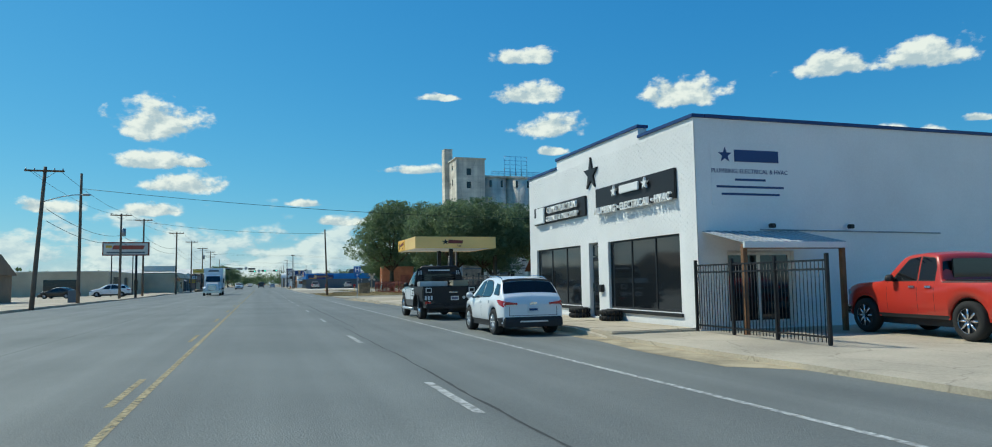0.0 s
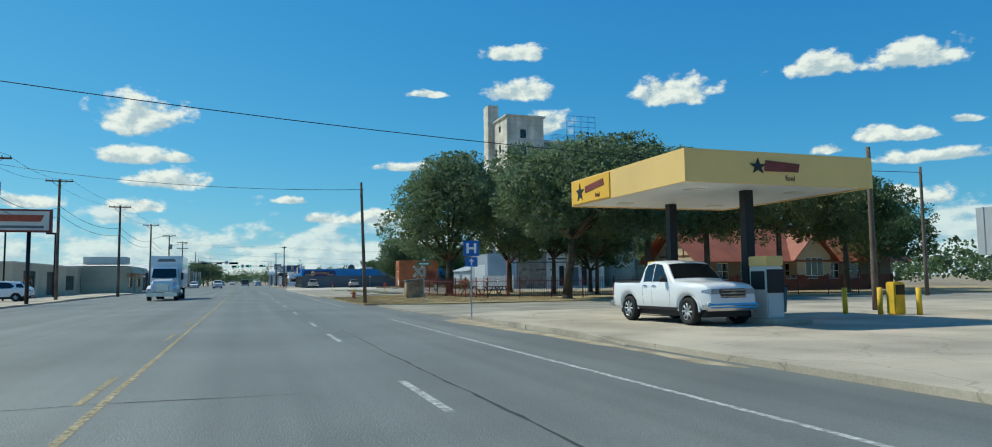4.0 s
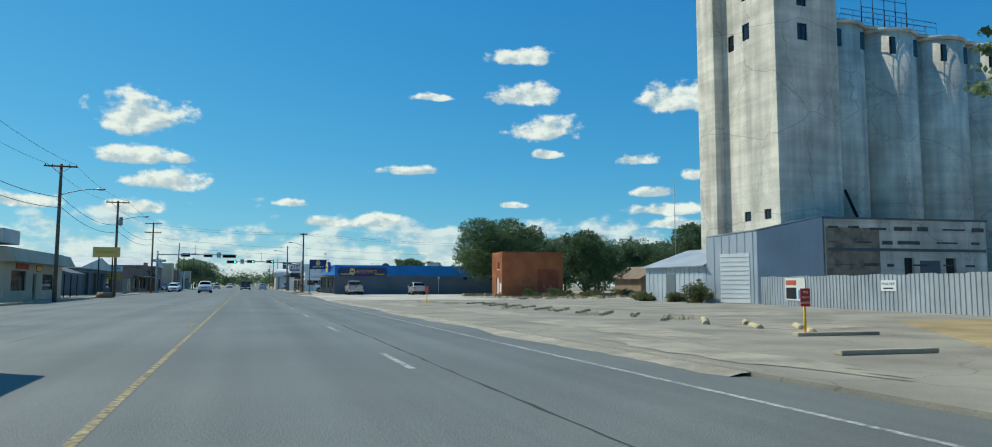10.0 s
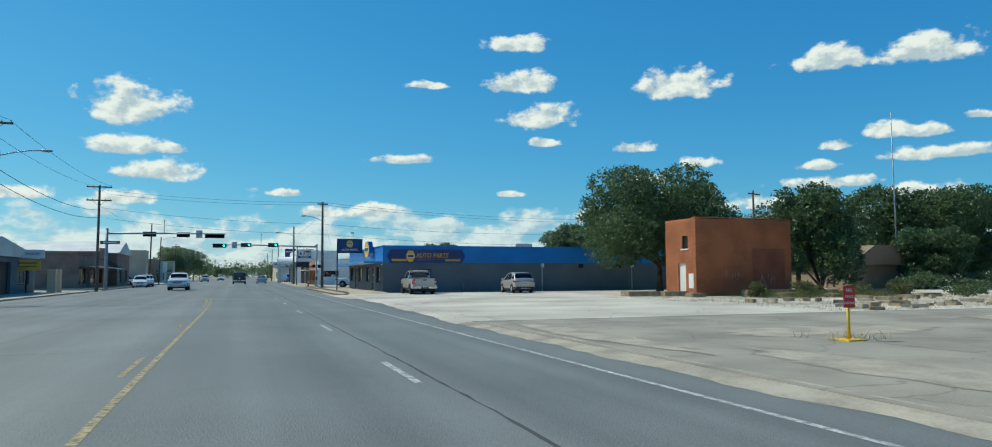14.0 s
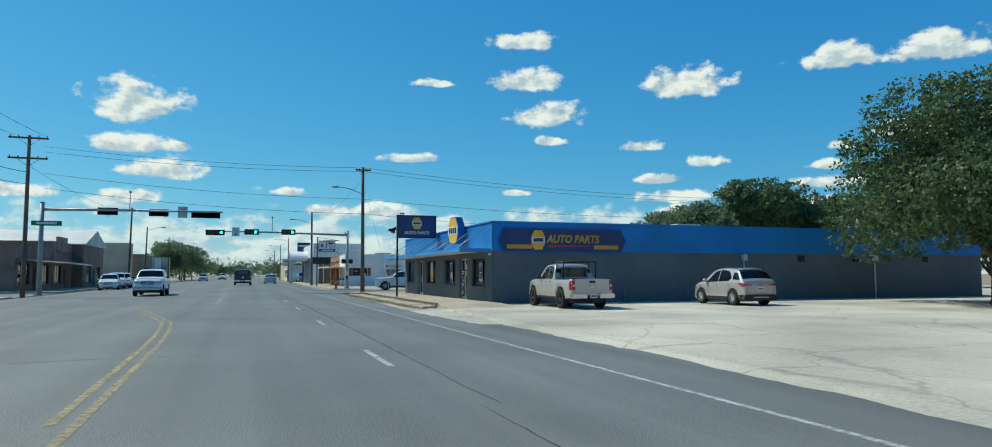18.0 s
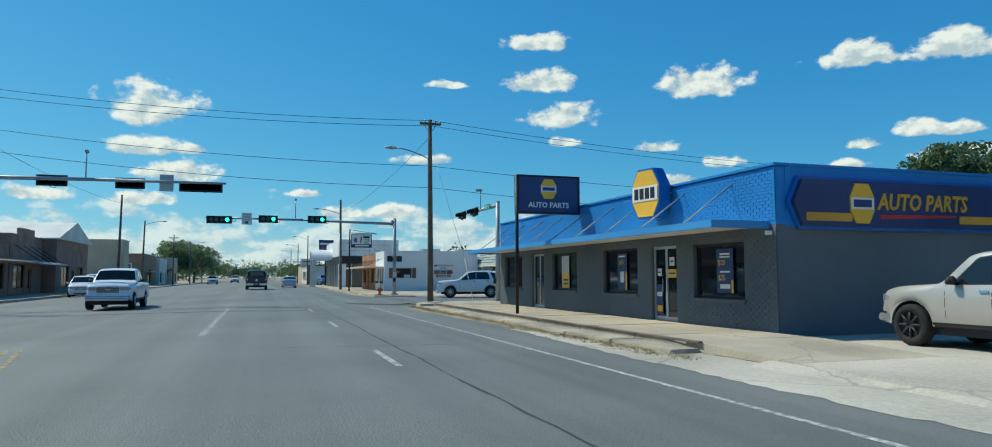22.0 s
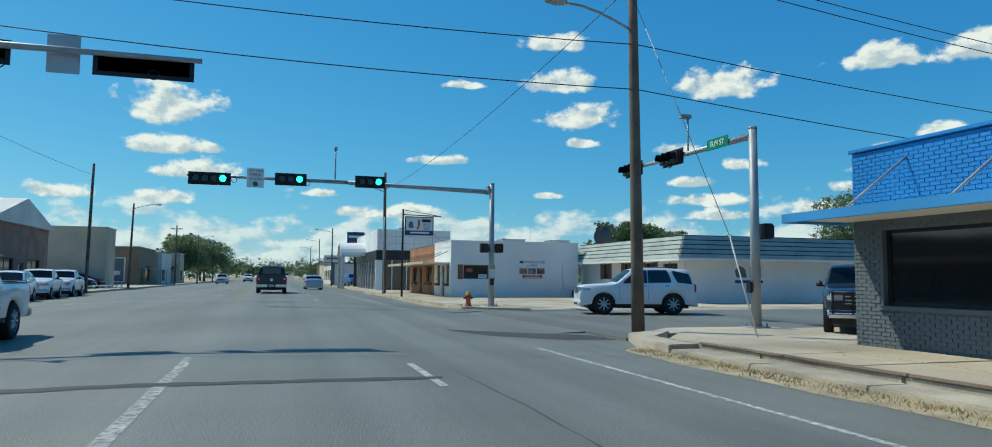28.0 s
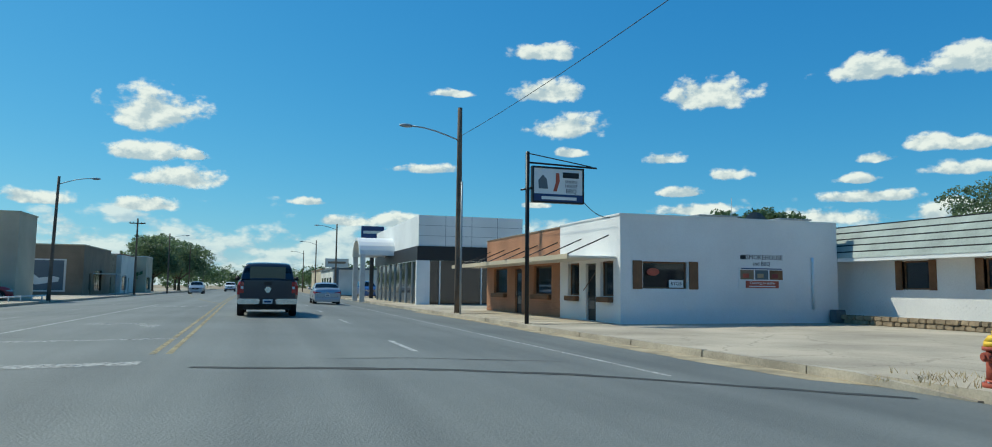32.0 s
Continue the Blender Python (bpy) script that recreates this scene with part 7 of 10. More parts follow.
part("picture_bar", B(17.6, 0.065, 0.45, 18.2, 0.07, 1.0), "lightblue", ps)
av = part("notice", B(9.8, 0.045, 1.0, 10.9, 0.065, 1.55), "white", cf, "white available notice")
text("AVAILABLE", 0.19, "black", av, pose(10.35, 0.067, 1.36, 0, 0, 180), depth=0.003)
part("text_bar", B(10.0, 0.065, 1.1, 10.7, 0.07, 1.17), "black", av)

# wheel stops on the lot
rws = random.Random(8)
for k in range(-11, 3):
    # slanted parking bays: two stops end to end, some of them broken short
    for o, l in ((0.0, 1.85), (2.25, 1.7)):
        if (k, o) in ((-7, 2.25), (-4, 0.0), (1, 2.25), (-2, 2.25)):
            l *= 0.45
        ws = thing("wheel_stop", "worn yellow concrete wheel stop on the lot", "wheel stop", 16.45 - 0.555 * o, 129.8 + 2.45 * k - 0.832 * o, -0.04, 236.3 + rws.uniform(-4, 4), "wheel stops")
        part("stop_block", PR([(0.115 * math.cos(t), 0.13 * math.sin(t)) for t in (math.pi * q / 8 for q in range(9))], "x", 0.06, l, 0.015), "yellowbody", ws, "worn yellow half-round block")
        part("end_chip", PR([(0.1 * math.cos(t), 0.1 * math.sin(t)) for t in (math.pi * q / 6 for q in range(7))], "x", l, l + rws.uniform(0.04, 0.12), 0.01), "kerb", ws, "broken bare concrete end")
for i, (x, y, a, l) in enumerate(((14.2, 98.9, 70, 1.25), (11.2, 94.6, 20, 1.1))):
    solo("fallen_beam", PR([(x - l, y - 0.1), (x + l, y - 0.25), (x + l, y), (x - l, y + 0.12)], "z", -0.03, 0.06, 0.012), "kerb", "old tan timber lying on the lot", "beam", group="old timbers")
for x, y in ((12.6, 136.6), (13.9, 99.6)):
    rs = thing("small_red_sign", "small red notice on a yellow post and base", "sign", x, y, -0.03, 0, "small red notices")
    part("post", T((0, 0, 0), (0, 0, 0.85), 0.035, n=8), "hyd_yellow", rs)
    part("base_plate", B(-0.25, -0.25, 0, 0.25, 0.25, 0.03), "hyd_yellow", rs)
    nb = part("plate", B(-0.16, -0.05, 0.72, 0.16, -0.03, 1.2, 0.005), "red", rs)
    for w_, z in (("NO", 1.1), ("TRUCK", 0.96), ("PARKING", 0.82)):
        text(w_, 0.075 if len(w_) > 2 else 0.11, "white", nb, pose(0, -0.052, z), depth=0.003)
rsb = random.Random(3)
for i in range(9):
    shrub(31.9 + rsb.uniform(-0.5, 0.2), 130.3 + rsb.uniform(-0.5, 0.9) if i < 4 else 133 + rsb.uniform(0, 6), rsb.uniform(1.2, 1.9) if i < 4 else rsb.uniform(0.4, 0.9), rsb.uniform(0.5, 1.0), "dry green scrub bush beside the shed", 40 + i, "leaf3", 500, 0.1)
solo("mast_antenna", T((61, 178, 0), (61, 178, 17.5), 0.09, 0.04, 6), "steel", "thin steel radio mast beyond the trees", "antenna")
far_house = thing("brick_house", "low brown brick house with a hipped shingle roof", "house", 55, 178, 0)
part("wall", B(0, 0, -0.1, 9, 8, 2.4), "brownwall", far_house)
part("roof", PR([(-0.6, 2.3), (9.6, 2.3), (6.4, 4.2), (2.6, 4.2)], "y", -0.6, 8.6), "brownwall", far_house)
pf = thing("panel_fence", "grey sheet fence with a dark frame beside the lean-to", "fence", 36.9, 139.4, 0, math.degrees(math.atan2(10.1, 3.2)))
for i in range(9):
    prof = [(i * 1.15 + 0.02 + (k + e) * 0.185, (0.025 if k % 2 else -0.01)) for k in range(6) for e in (0.08, 0.92)]
    part("sheet", PR([(u, v + 0.012) for u, v in prof] + [(u, v - 0.012) for u, v in reversed(prof)], "z", 0.02, 1.95), "greymetal", pf)
    if i % 3 == 0:
        part("post", T((i * 1.15, 0.07, -0.1), (i * 1.15, 0.07, 2.0), 0.03, n=8), "iron", pf)
for z in (0.35, 1.6):
    part("rail", B(0, 0.04, z, 10.4, 0.08, z + 0.045), "iron", pf)
iron_fence("board_fence", (40.1, 149.6), (62, 158), 1.7, "greywall", "dark fence behind the lot", gap=0.2, r=0.07)

rr_ = random.Random(31)
for i in range(46):
    x, y = rr_.uniform(24, 44), rr_.uniform(146.5, 158)
    w, d, h, a = rr_.uniform(0.2, 1.3), rr_.uniform(0.15, 0.5), rr_.uniform(0.06, 0.2), rr_.uniform(0, 6.28)
    c_, s_ = math.cos(a), math.sin(a)
    solo("rubble_piece", PR([(x + c_ * p - s_ * q, y + s_ * p + c_ * q) for p, q in ((-w / 2, -d / 2), (w * 0.45, -d * 0.4), (w / 2, d * 0.3), (0, d / 2), (-w * 0.4, d * 0.4))], "z", -0.06, h, 0.015), "stone" if i % 3 else "kerb", "broken piece of concrete on the empty lot", "rubble", group="rubble pieces")

# ---- orange brick block ----
ob_ = thing("orange_block", "small orange painted brick block with boarded openings", "building", 28.7, 165.2, 0)
part("west_wall", wall_y(bmesh.new(), 0, 0.3, 0, 3.6, -0.1, 5.25, [(0.9, 1.6, 3.2, 4.1), (1.2, 2.1, 0.15, 2.2)]), "orange", ob_)
part("south_wall", B(0.3, 0, -0.1, 7.9, 0.3, 5.2), "orange", ob_)
part("east_wall", B(7.6, 0.3, -0.1, 7.9, 3.6, 5.1), "orange", ob_)
part("north_wall", B(0.3, 3.3, -0.1, 7.6, 3.6, 5.1), "orange", ob_)
part("roof", B(0.3, 0.3, 4.8, 7.6, 3.3, 4.9), "greywall", ob_)
part("window_board", B(0.12, 0.9, 3.2, 0.18, 1.6, 4.1), "black", ob_, "dark upper window")
part("sill", B(-0.06, 0.8, 3.1, 0.0, 1.7, 3.2), "offwhite", ob_)
part("door", B(0.1, 1.2, 0.15, 0.16, 2.1, 2.2), "offwhite", ob_, "pale peeling wooden door")
part("patch", B(-0.02, 0.3, 0.5, 0.0, 0.85, 1.5), "white", ob_, "white painted patch")
part("coping", B(-0.05, -0.05, 5.25, 7.95, 0.35, 5.32, 0.01), "orange", ob_)
part("patch", B(4.6, -0.02, 0.3, 7.3, 0.0, 3.2), "redbrick", ob_, "darker bricked-up opening")
part("step", B(-1.8, 1.0, -0.1, 0, 2.6, 0.3, 0.02), "stone", ob_, "rough concrete step")
for k in range(9):
    u, z = 2.3 + 0.17 * k, 1.15 + 0.12 * math.sin(k * 1.9)
    part("scrawl_bar", T((u, -0.006, z), (u + 0.12 * math.cos(k * 2.2), -0.006, z + 0.38 + 0.1 * math.sin(k * 1.3)), 0.022, n=6), "scrawl", ob_, "pale weathered scrawl on the wall")
for k in range(7):
    u, z = 5.2 + 0.21 * k, 0.9 + 0.15 * math.sin(k * 2.7)
    part("scrawl_bar", T((u, -0.026, z), (u + 0.15 * math.cos(k * 1.7), -0.026, z + 0.42), 0.022, n=6), "scrawl", ob_)
part("stain", B(3.8, -0.012, 2.3, 4.1, 0.0, 3.9, 0.004), "redbrick", ob_, "dark stain on the brick")
for i, (x0, y0, x1, y1, z) in enumerate(((31.0, 162.4, 37.0, 163.6, 0.42), (32.5, 161.2, 34.2, 162.0, 0.25), (38.0, 162.0, 43.0, 163.0, 0.4), (35.0, 159.8, 36.2, 160.8, 0.2), (27.2, 163.4, 28.2, 164.4, 0.25), (40.5, 158.0, 42.0, 159.0, 0.22), (24.5, 166.8, 27.5, 168.0, 0.3))):
    solo("stone_ledge", B(x0, y0, -0.1, x1, y1, z, 0.05), "stone", "broken concrete loading ledge beside the orange block", "ledge", group="loading ledges")
for i in range(11):
    shrub(30.5 + i * 1.35, 161.5 + 1.2 * math.sin(i * 2.1), rsb.uniform(0.5, 1.2), rsb.uniform(0.5, 0.9), "dry weeds and brush beside the ledge", 60 + i, "leaf3", 420, 0.09)
tree(32.7, 176.0, 10.4, 7.5, "dark green oak beside the parts shop wall", 71, "leaf2", 2.2, 24000, 0.2, 0.26, "oak_tree")
tree(40.0, 166.0, 8.3, 3.1, "dense dark cedar behind the orange block", 72, "leaf2", 0.4, 15000, 0.17, 0.2, "cedar_tree", flat=1.5)
tree(81, 191, 12.2, 10.2, "round full tree beyond the empty lot", 73, "leaf2", 0.5, 46000, 0.26, 0.3, "round_tree", flat=0.95)
for i in range(7):
    shrub(58.5 + i * 3.1, 174.0 + 1.6 * math.sin(i * 2.2), 1.9 + 0.6 * math.sin(i * 1.7), 2.2, "dark green hedge bush beyond the empty lot", 240 + i, "leaf2", 1500, 0.15)
tree(64, 176.5, 6.0, 4.2, "low dense tree beside the brown house", 76, "leaf2", 0.5, 12000, 0.2, 0.2, "round_tree")
tree(47, 176, 8.0, 4.6, "tree behind the orange block", 74, "leaf2", 1.6, 7000, 0.22, 0.24, "oak_tree")
tree(72, 205, 9.5, 7.0, "tree beyond the orange block", 75, "leaf2", 0.9, 14000, 0.26, 0.22, "round_tree")

# shade trees behind the parts shop and the annex
for i, (x, y, h, r) in enumerate(((39.8, 208.6, 8.2, 3.3), (46.2, 208.4, 10.7, 4.6), (52.6, 208.6, 9.4, 4.0), (58.5, 245, 11.0, 5.0), (65, 246, 12.4, 5.8), (72, 242, 13.0, 6.0), (79, 240, 12.6, 5.8), (87, 238, 13.2, 6.2), (96, 236, 13.0, 6.2), (89, 287, 16.5, 7.5), (102, 291, 19.0, 9.0), (41, 272, 8.6, 4.0), (47, 276, 8.0, 4.0))):
    tree(x, y, h, r, "full green shade tree behind the shops", 310 + i, "leaf2" if i % 3 else "leaf", 2.4, 6500, 0.26, 0.26, "shade_tree", group="shade trees")
for i in range(8):
    shrub(43.5 + i * 2.3, 157.5 + 1.3 * math.sin(i * 1.9), 0.9 + 0.5 * abs(math.sin(i * 2.3)), 1.0 + 0.4 * abs(math.cos(i * 1.7)), "green scrub bush at the edge of the empty lot", 140 + i, "leaf2", 600, 0.1)

# ---- blue and grey parts shop ----
NX, NY, NT = 11.46, 185.6, 3.97
ns = thing("parts_shop", "auto parts shop with blue brick parapet and dark grey walls", "building", NX, NY, 0)
OPEN = [(1.2, 3.4, 0.8, 2.25), (4.25, 5.65, 0.08, 2.28), (6.5, 8.9, 0.83, 2.3), (11.1, 13.5, 0.85, 2.32), (14.4, 15.8, 0.08, 2.35), (17.05, 19.45, 0.88, 2.35)]
part("front_wall", wall_y(bmesh.new(), 0.02, 0.3, 0, 20.15, -0.1, 2.6, OPEN), "greywall", ns)
part("parapet", B(0.02, 0, 2.6, 0.3, 20.15, NT - 0.02), "blue", ns, "bright blue painted brick parapet")
part("side_wall", B(0.3, 0.0, -0.2, 33, 0.3, 2.55), "greywall", ns, "plain dark grey side wall")
part("side_band", B(0.3, -0.015, 2.55, 33, 0.3, NT), "blue", ns, "blue painted band along the side wall")
part("coping", B(-0.05, -0.06, NT, 0.35, 20.2, NT + 0.07, 0.01), "blue", ns)
part("coping", B(0.35, -0.06, NT, 33.05, 0.35, NT + 0.07, 0.01), "blue", ns)
part("rear_wall", B(32.7, 0.3, -0.2, 33, 20.15, NT - 0.3), "greywall", ns)
part("north_wall", B(0.3, 19.85, -0.2, 32.7, 20.15, NT - 0.2), "greywall", ns)
part("roof", B(0.3, 0.3, 3.3, 32.7, 19.85, 3.42), "corr", ns)
part("interior_floor", B(0.3, 0.3, -0.1, 32.7, 19.85, 0.06), "asphalt_old", ns)
for k, (a, b, c, e) in enumerate(OPEN):
    if c > 0.5:
        window_y(ns, 0.16, a, b, c, e, 1, "black", w=0.07)
        part("window_sill", B(-0.06, a - 0.08, c - 0.09, 0.02, b + 0.08, c, 0.01), "greywall", ns)
    else:
        dd = part("shop_door", wall_y(bmesh.new(), 0.12, 0.18, a, b, c, e, [(a + 0.08, (a + b) / 2 - 0.05, c + 0.12, e - 0.08), ((a + b) / 2 + 0.05, b - 0.08, c + 0.12, e - 0.08)]), "alloy", ns, "aluminium framed glass double door")
        part("pane", B(0.14, a + 0.08, c + 0.12, 0.155, (a + b) / 2 - 0.05, e - 0.08), "glass", dd)
        part("pane", B(0.14, (a + b) / 2 + 0.05, c + 0.12, 0.155, b - 0.08, e - 0.08), "glass", dd)
        for s in (-0.12, 0.12):
            part("door_handle", T((0.06, (a + b) / 2 + s, c + 0.85), (0.06, (a + b) / 2 + s, c + 1.25), 0.014, n=6), "chrome", dd)


def poster(y0, y1, z0, z1, base, bars, words=()):
    p = part("poster", B(0.10, y0, z0, 0.108, y1, z1), base, ns, "printed sales poster behind the glass")
    for a, b, c, e, m in bars:
        part("print", B(0.094, y0 + (y1 - y0) * a, z0 + (z1 - z0) * c, 0.10, y0 + (y1 - y0) * b, z0 + (z1 - z0) * e), m, p)
    for w, size, yy, zz, m in words:
        text(w, size, m, p, facing_road(0.092, y0 + (y1 - y0) * yy, z0 + (z1 - z0) * zz), depth=0.002)


poster(1.75, 2.45, 0.95, 2.1, "darkblue", [(0.0, 0.12, 0.0, 0.3, "yellow"), (0.2, 0.8, 0.86, 0.9, "white"), (0.2, 0.8, 0.8, 0.83, "white"), (0.2, 0.8, 0.46, 0.5, "white"), (0.2, 0.8, 0.1, 0.2, "plate")], [("$20", 0.2, 0.68, 0.68, "yellow"), ("$25", 0.2, 0.68, 0.34, "yellow")])
poster(7.35, 8.0, 0.95, 2.15, "darkblue", [(0.0, 0.15, 0.0, 0.5, "yellow"), (0.3, 0.7, 0.2, 0.5, "plate"), (0.2, 0.85, 0.9, 0.94, "white")], [("$34", 0.2, 0.55, 0.75, "yellow")])
poster(12.0, 12.7, 0.95, 2.2, "yellow", [(0.0, 1.0, 0.45, 1.0, "greymetal"), (0.2, 0.8, 0.1, 0.16, "darkblue"), (0.2, 0.8, 0.22, 0.28, "darkblue")])
poster(5.15, 5.5, 0.25, 1.15, "darkblue", [(0.1, 0.9, 0.1, 0.3, "yellow"), (0.1, 0.9, 0.6, 0.75, "white")])
poster(4.4, 4.85, 1.35, 1.6, "yellow", [(0.1, 0.9, 0.4, 0.6, "darkblue")])
poster(4.5, 4.75, 1.7, 1.95, "white", [(0.2, 0.8, 0.4, 0.6, "black")])
poster(5.2, 5.42, 1.4, 1.62, "white", [(0.2, 0.8, 0.4, 0.6, "black")])
# canopy over the sidewalk
part("canopy_deck", B(-1.55, 0.25, 2.56, 0.02, 20.3, 2.62), "offwhite", ns, "flat sheet canopy")
part("canopy_edge", B(-1.6, 0.2, 2.5, -1.55, 20.35, 2.68, 0.008), "lightblue", ns, "light blue canopy edge")
part("canopy_edge", B(-1.55, 0.2, 2.5, 0.0, 0.25, 2.68, 0.008), "lightblue", ns, "light blue canopy edge")
part("canopy_edge", B(-1.55, 20.3, 2.5, 0.0, 20.35, 2.68, 0.008), "lightblue", ns, "light blue canopy edge")
for i in range(9):
    y = 1.6 + i * 2.15
    part("stay_rod", T((-1.5, y, 2.64), (0.02, y, 3.72), 0.022, n=6), "steel", ns)
# side wall sign
sg = part("wall_sign", PR([(0.35, 3.12), (0.65, 3.66), (8.0, 3.66), (8.3, 3.12), (8.0, 2.56), (0.65, 2.56)], "y", -0.2, -0.02, 0.02), "darkblue", ns, "long navy illuminated sign with pointed ends")
part("sign_edge", PR([(0.25, 3.12), (0.6, 3.74), (8.05, 3.74), (8.4, 3.12), (8.05, 2.48), (0.6, 2.48)], "y", -0.12, -0.016), "signblue", sg)
part("yellow_bar", B(0.75, -0.225, 2.68, 2.3, -0.2, 2.88, 0.01), "amber", sg)
part("yellow_bar", B(6.2, -0.225, 2.68, 7.8, -0.2, 2.88, 0.01), "amber", sg)


def hexagon(cx, cz, r):
    return [(cx + r * 0.86 * x, cz + r * z) for x, z in ((0.55, 1), (1, 0.35), (1, -0.35), (0.55, -1), (-0.55, -1), (-1, -0.35), (-1, 0.35), (-0.55, 1))]


part("logo", PR(hexagon(2.65, 3.12, 0.48), "y", -0.235, -0.2), "yellow", sg, "yellow and white hexagon logo")
part("logo_band", B(2.26, -0.242, 2.98, 3.04, -0.235, 3.26), "white", sg)
part("logo_bars", B(2.34, -0.248, 3.03, 2.96, -0.242, 3.21), "darkblue", sg)
text("AUTO PARTS", 0.56, "amber", sg, pose(4.85, -0.215, 3.16), depth=0.015, bold=0.014, slant=0.2)
part("red_stripe", PR([(3.3, 2.76), (6.1, 2.84), (6.1, 2.89), (3.3, 2.86)], "y", -0.21, -0.2), "red", sg)
sg.scale, sg.location = (0.87, 1, 1), (0.05, 0, 0)
for x in (14.6, 24.0):
    part("wall_lamp", B(x, -0.25, 2.15, x + 0.28, 0, 2.5, 0.03), "offwhite", ns)
    part("conduit", T((x + 0.14, -0.08, -0.05), (x + 0.14, -0.08, 2.15), 0.04, n=8), "offwhite", ns)
for x in (18.5, 22.5, 28.0):
    part("vent_patch", B(x, -0.012, 2.1, x + 0.5, 0, 2.45), "black", ns)
part("camera_box", B(-0.12, 0.1, 2.35, 0.0, 0.24, 2.45, 0.01), "white", ns)
for x in (11.0, 14.8):
    solo("wheel_bollard", T((NX + x - 4, NY - 0.5, -0.05), (NX + x - 4, NY - 0.5, 0.75), 0.07, n=10), "greywall", "grey steel bollard by the side wall", "bollard")
part("roof_unit", B(14.5, 6.0, 3.42, 16.3, 7.6, 4.6, 0.04), "offwhite", ns, "pale rooftop air conditioning unit")
# hexagon on the parapet
hx = thing("hexagon_sign", "large yellow and white hexagon sign on the parapet", "sign", NX - 0.4, NY + 4.9, 3.82, -80)
part("hexagon_body", PR(hexagon(0, 0, 0.74), "y", -0.2, 0.2, 0.02), "signblue", hx)
for s in (-1, 1):
    part("hexagon_face", PR(hexagon(0, 0, 0.68), "y", s * 0.2 - 0.012, s * 0.2 + 0.012), "yellow", hx)
    part("white_band", B(-0.55, s * 0.222 - 0.01, -0.22, 0.55, s * 0.222 + 0.01, 0.22), "white", hx)
    for i in range(4):
        part("letter_bar", B(-0.46 + i * 0.24, s * 0.236 - 0.004, -0.16, -0.28 + i * 0.24, s * 0.236 + 0.004, 0.16), "black", hx)
part("bracket", T((0, 0.15, -0.3), (0.45, 0.3, -0.3), 0.04, n=6), "steel", hx)
part("bracket", T((0, 0.1, 0.05), (0.6, 0.35, 0.0), 0.04, n=6), "steel", hx)
# pole sign
pg = thing("pole_sign", "navy auto parts sign board on a slim black post", "sign", 8.94, 196.3, 0)
part("post", T((0, 0, 0), (0, 0, 5.1), 0.06, n=12), "iron", pg)
part("board", B(0.0, -0.12, 3.72, 2.4, 0.12, 5.06, 0.015), "darkblue", pg)
part("board_frame", wall_x(bmesh.new(), -0.14, 0.14, -0.04, 2.44, 3.68, 5.1, [(0.03, 2.37, 3.75, 5.03)]), "iron", pg)
part("logo", PR(hexagon(1.2, 4.6, 0.36), "y", -0.13, -0.118), "yellow", pg, "yellow hexagon logo")
part("logo_band", B(0.9, -0.136, 4.5, 1.5, -0.13, 4.7), "white", pg)
part("logo_bars", B(0.96, -0.14, 4.54, 1.44, -0.136, 4.66), "darkblue", pg)
text("AUTO PARTS", 0.27, "white", pg, pose(1.2, -0.125, 4.0), depth=0.004, bold=0.006)


# ---- brickwork laid on the nearest walls ----
def bricks(parent, y0, y1, z0, z1, holes, material, x=0.0, near=300, side="y", proud=0.016, bw=0.222, bh=0.079):
    """Courses of bricks, proud of the recessed joints; the nearest are pieces of their own."""
    me = bpy.data.meshes.new("brick")
    w, h = bw - 0.015, bh - 0.015
    b = bmesh.new()
    if side == "y":
        box(b, -proud, 0, 0, 0.02, w, h)
    else:
        box(b, 0, -proud, 0, w, 0.02, h)
    b.to_mesh(me)
    b.free()
    me.materials.append(M[material])
    rest, n = [], 0
    rows = int((z1 - z0) / bh)
    rb = random.Random(int(y0 * 7 + z0 * 13))
    spots = []
    for r in range(rows):
        z = z0 + r * bh
        y = y0 - (bw / 2 if r % 2 else 0)
        while y < y1 - 0.02:
            a, e = max(y, y0), min(y + w, y1)
            y += bw
            if e - a < 0.05 or any(a < hb and e > ha and z < hd and z + h > hc for ha, hb, hc, hd in holes):
                continue
            spots.append((a, e, z))
    spots.sort(key=lambda s: s[0] + 0.3 * s[2])
    verts, faces = [], []
    for a, e, z in spots:
        j = rb.uniform(-0.0025, 0.0025)
        if n < near and e - a > w - 0.002:
            o = new("brick", me)
            o.parent = parent
            o.location = (x + j * proud * 60, a, z) if side == "y" else (a, x + j * proud * 60, z)
            n += 1
            continue
        k = len(verts)
        c = [(p, q) for p in (-proud + j * proud * 60, 0.02) for q in (a, e)]
        verts += [((x + p, q, zz) if side == "y" else (q, x + p, zz)) for zz in (z, z + h) for p, q in c]
        faces += [tuple(k + i for i in f) for f in ((0, 1, 3, 2), (4, 6, 7, 5), (0, 4, 5, 1), (2, 3, 7, 6), (0, 2, 6, 4), (1, 5, 7, 3))]
    if verts:
        mr = bpy.data.meshes.new("brickwork")
        mr.from_pydata(verts, [], faces)
        mr.materials.append(M[material])
        o = new("brickwork", mr)
        o.parent = parent
        tagged(o, kind="stuff")

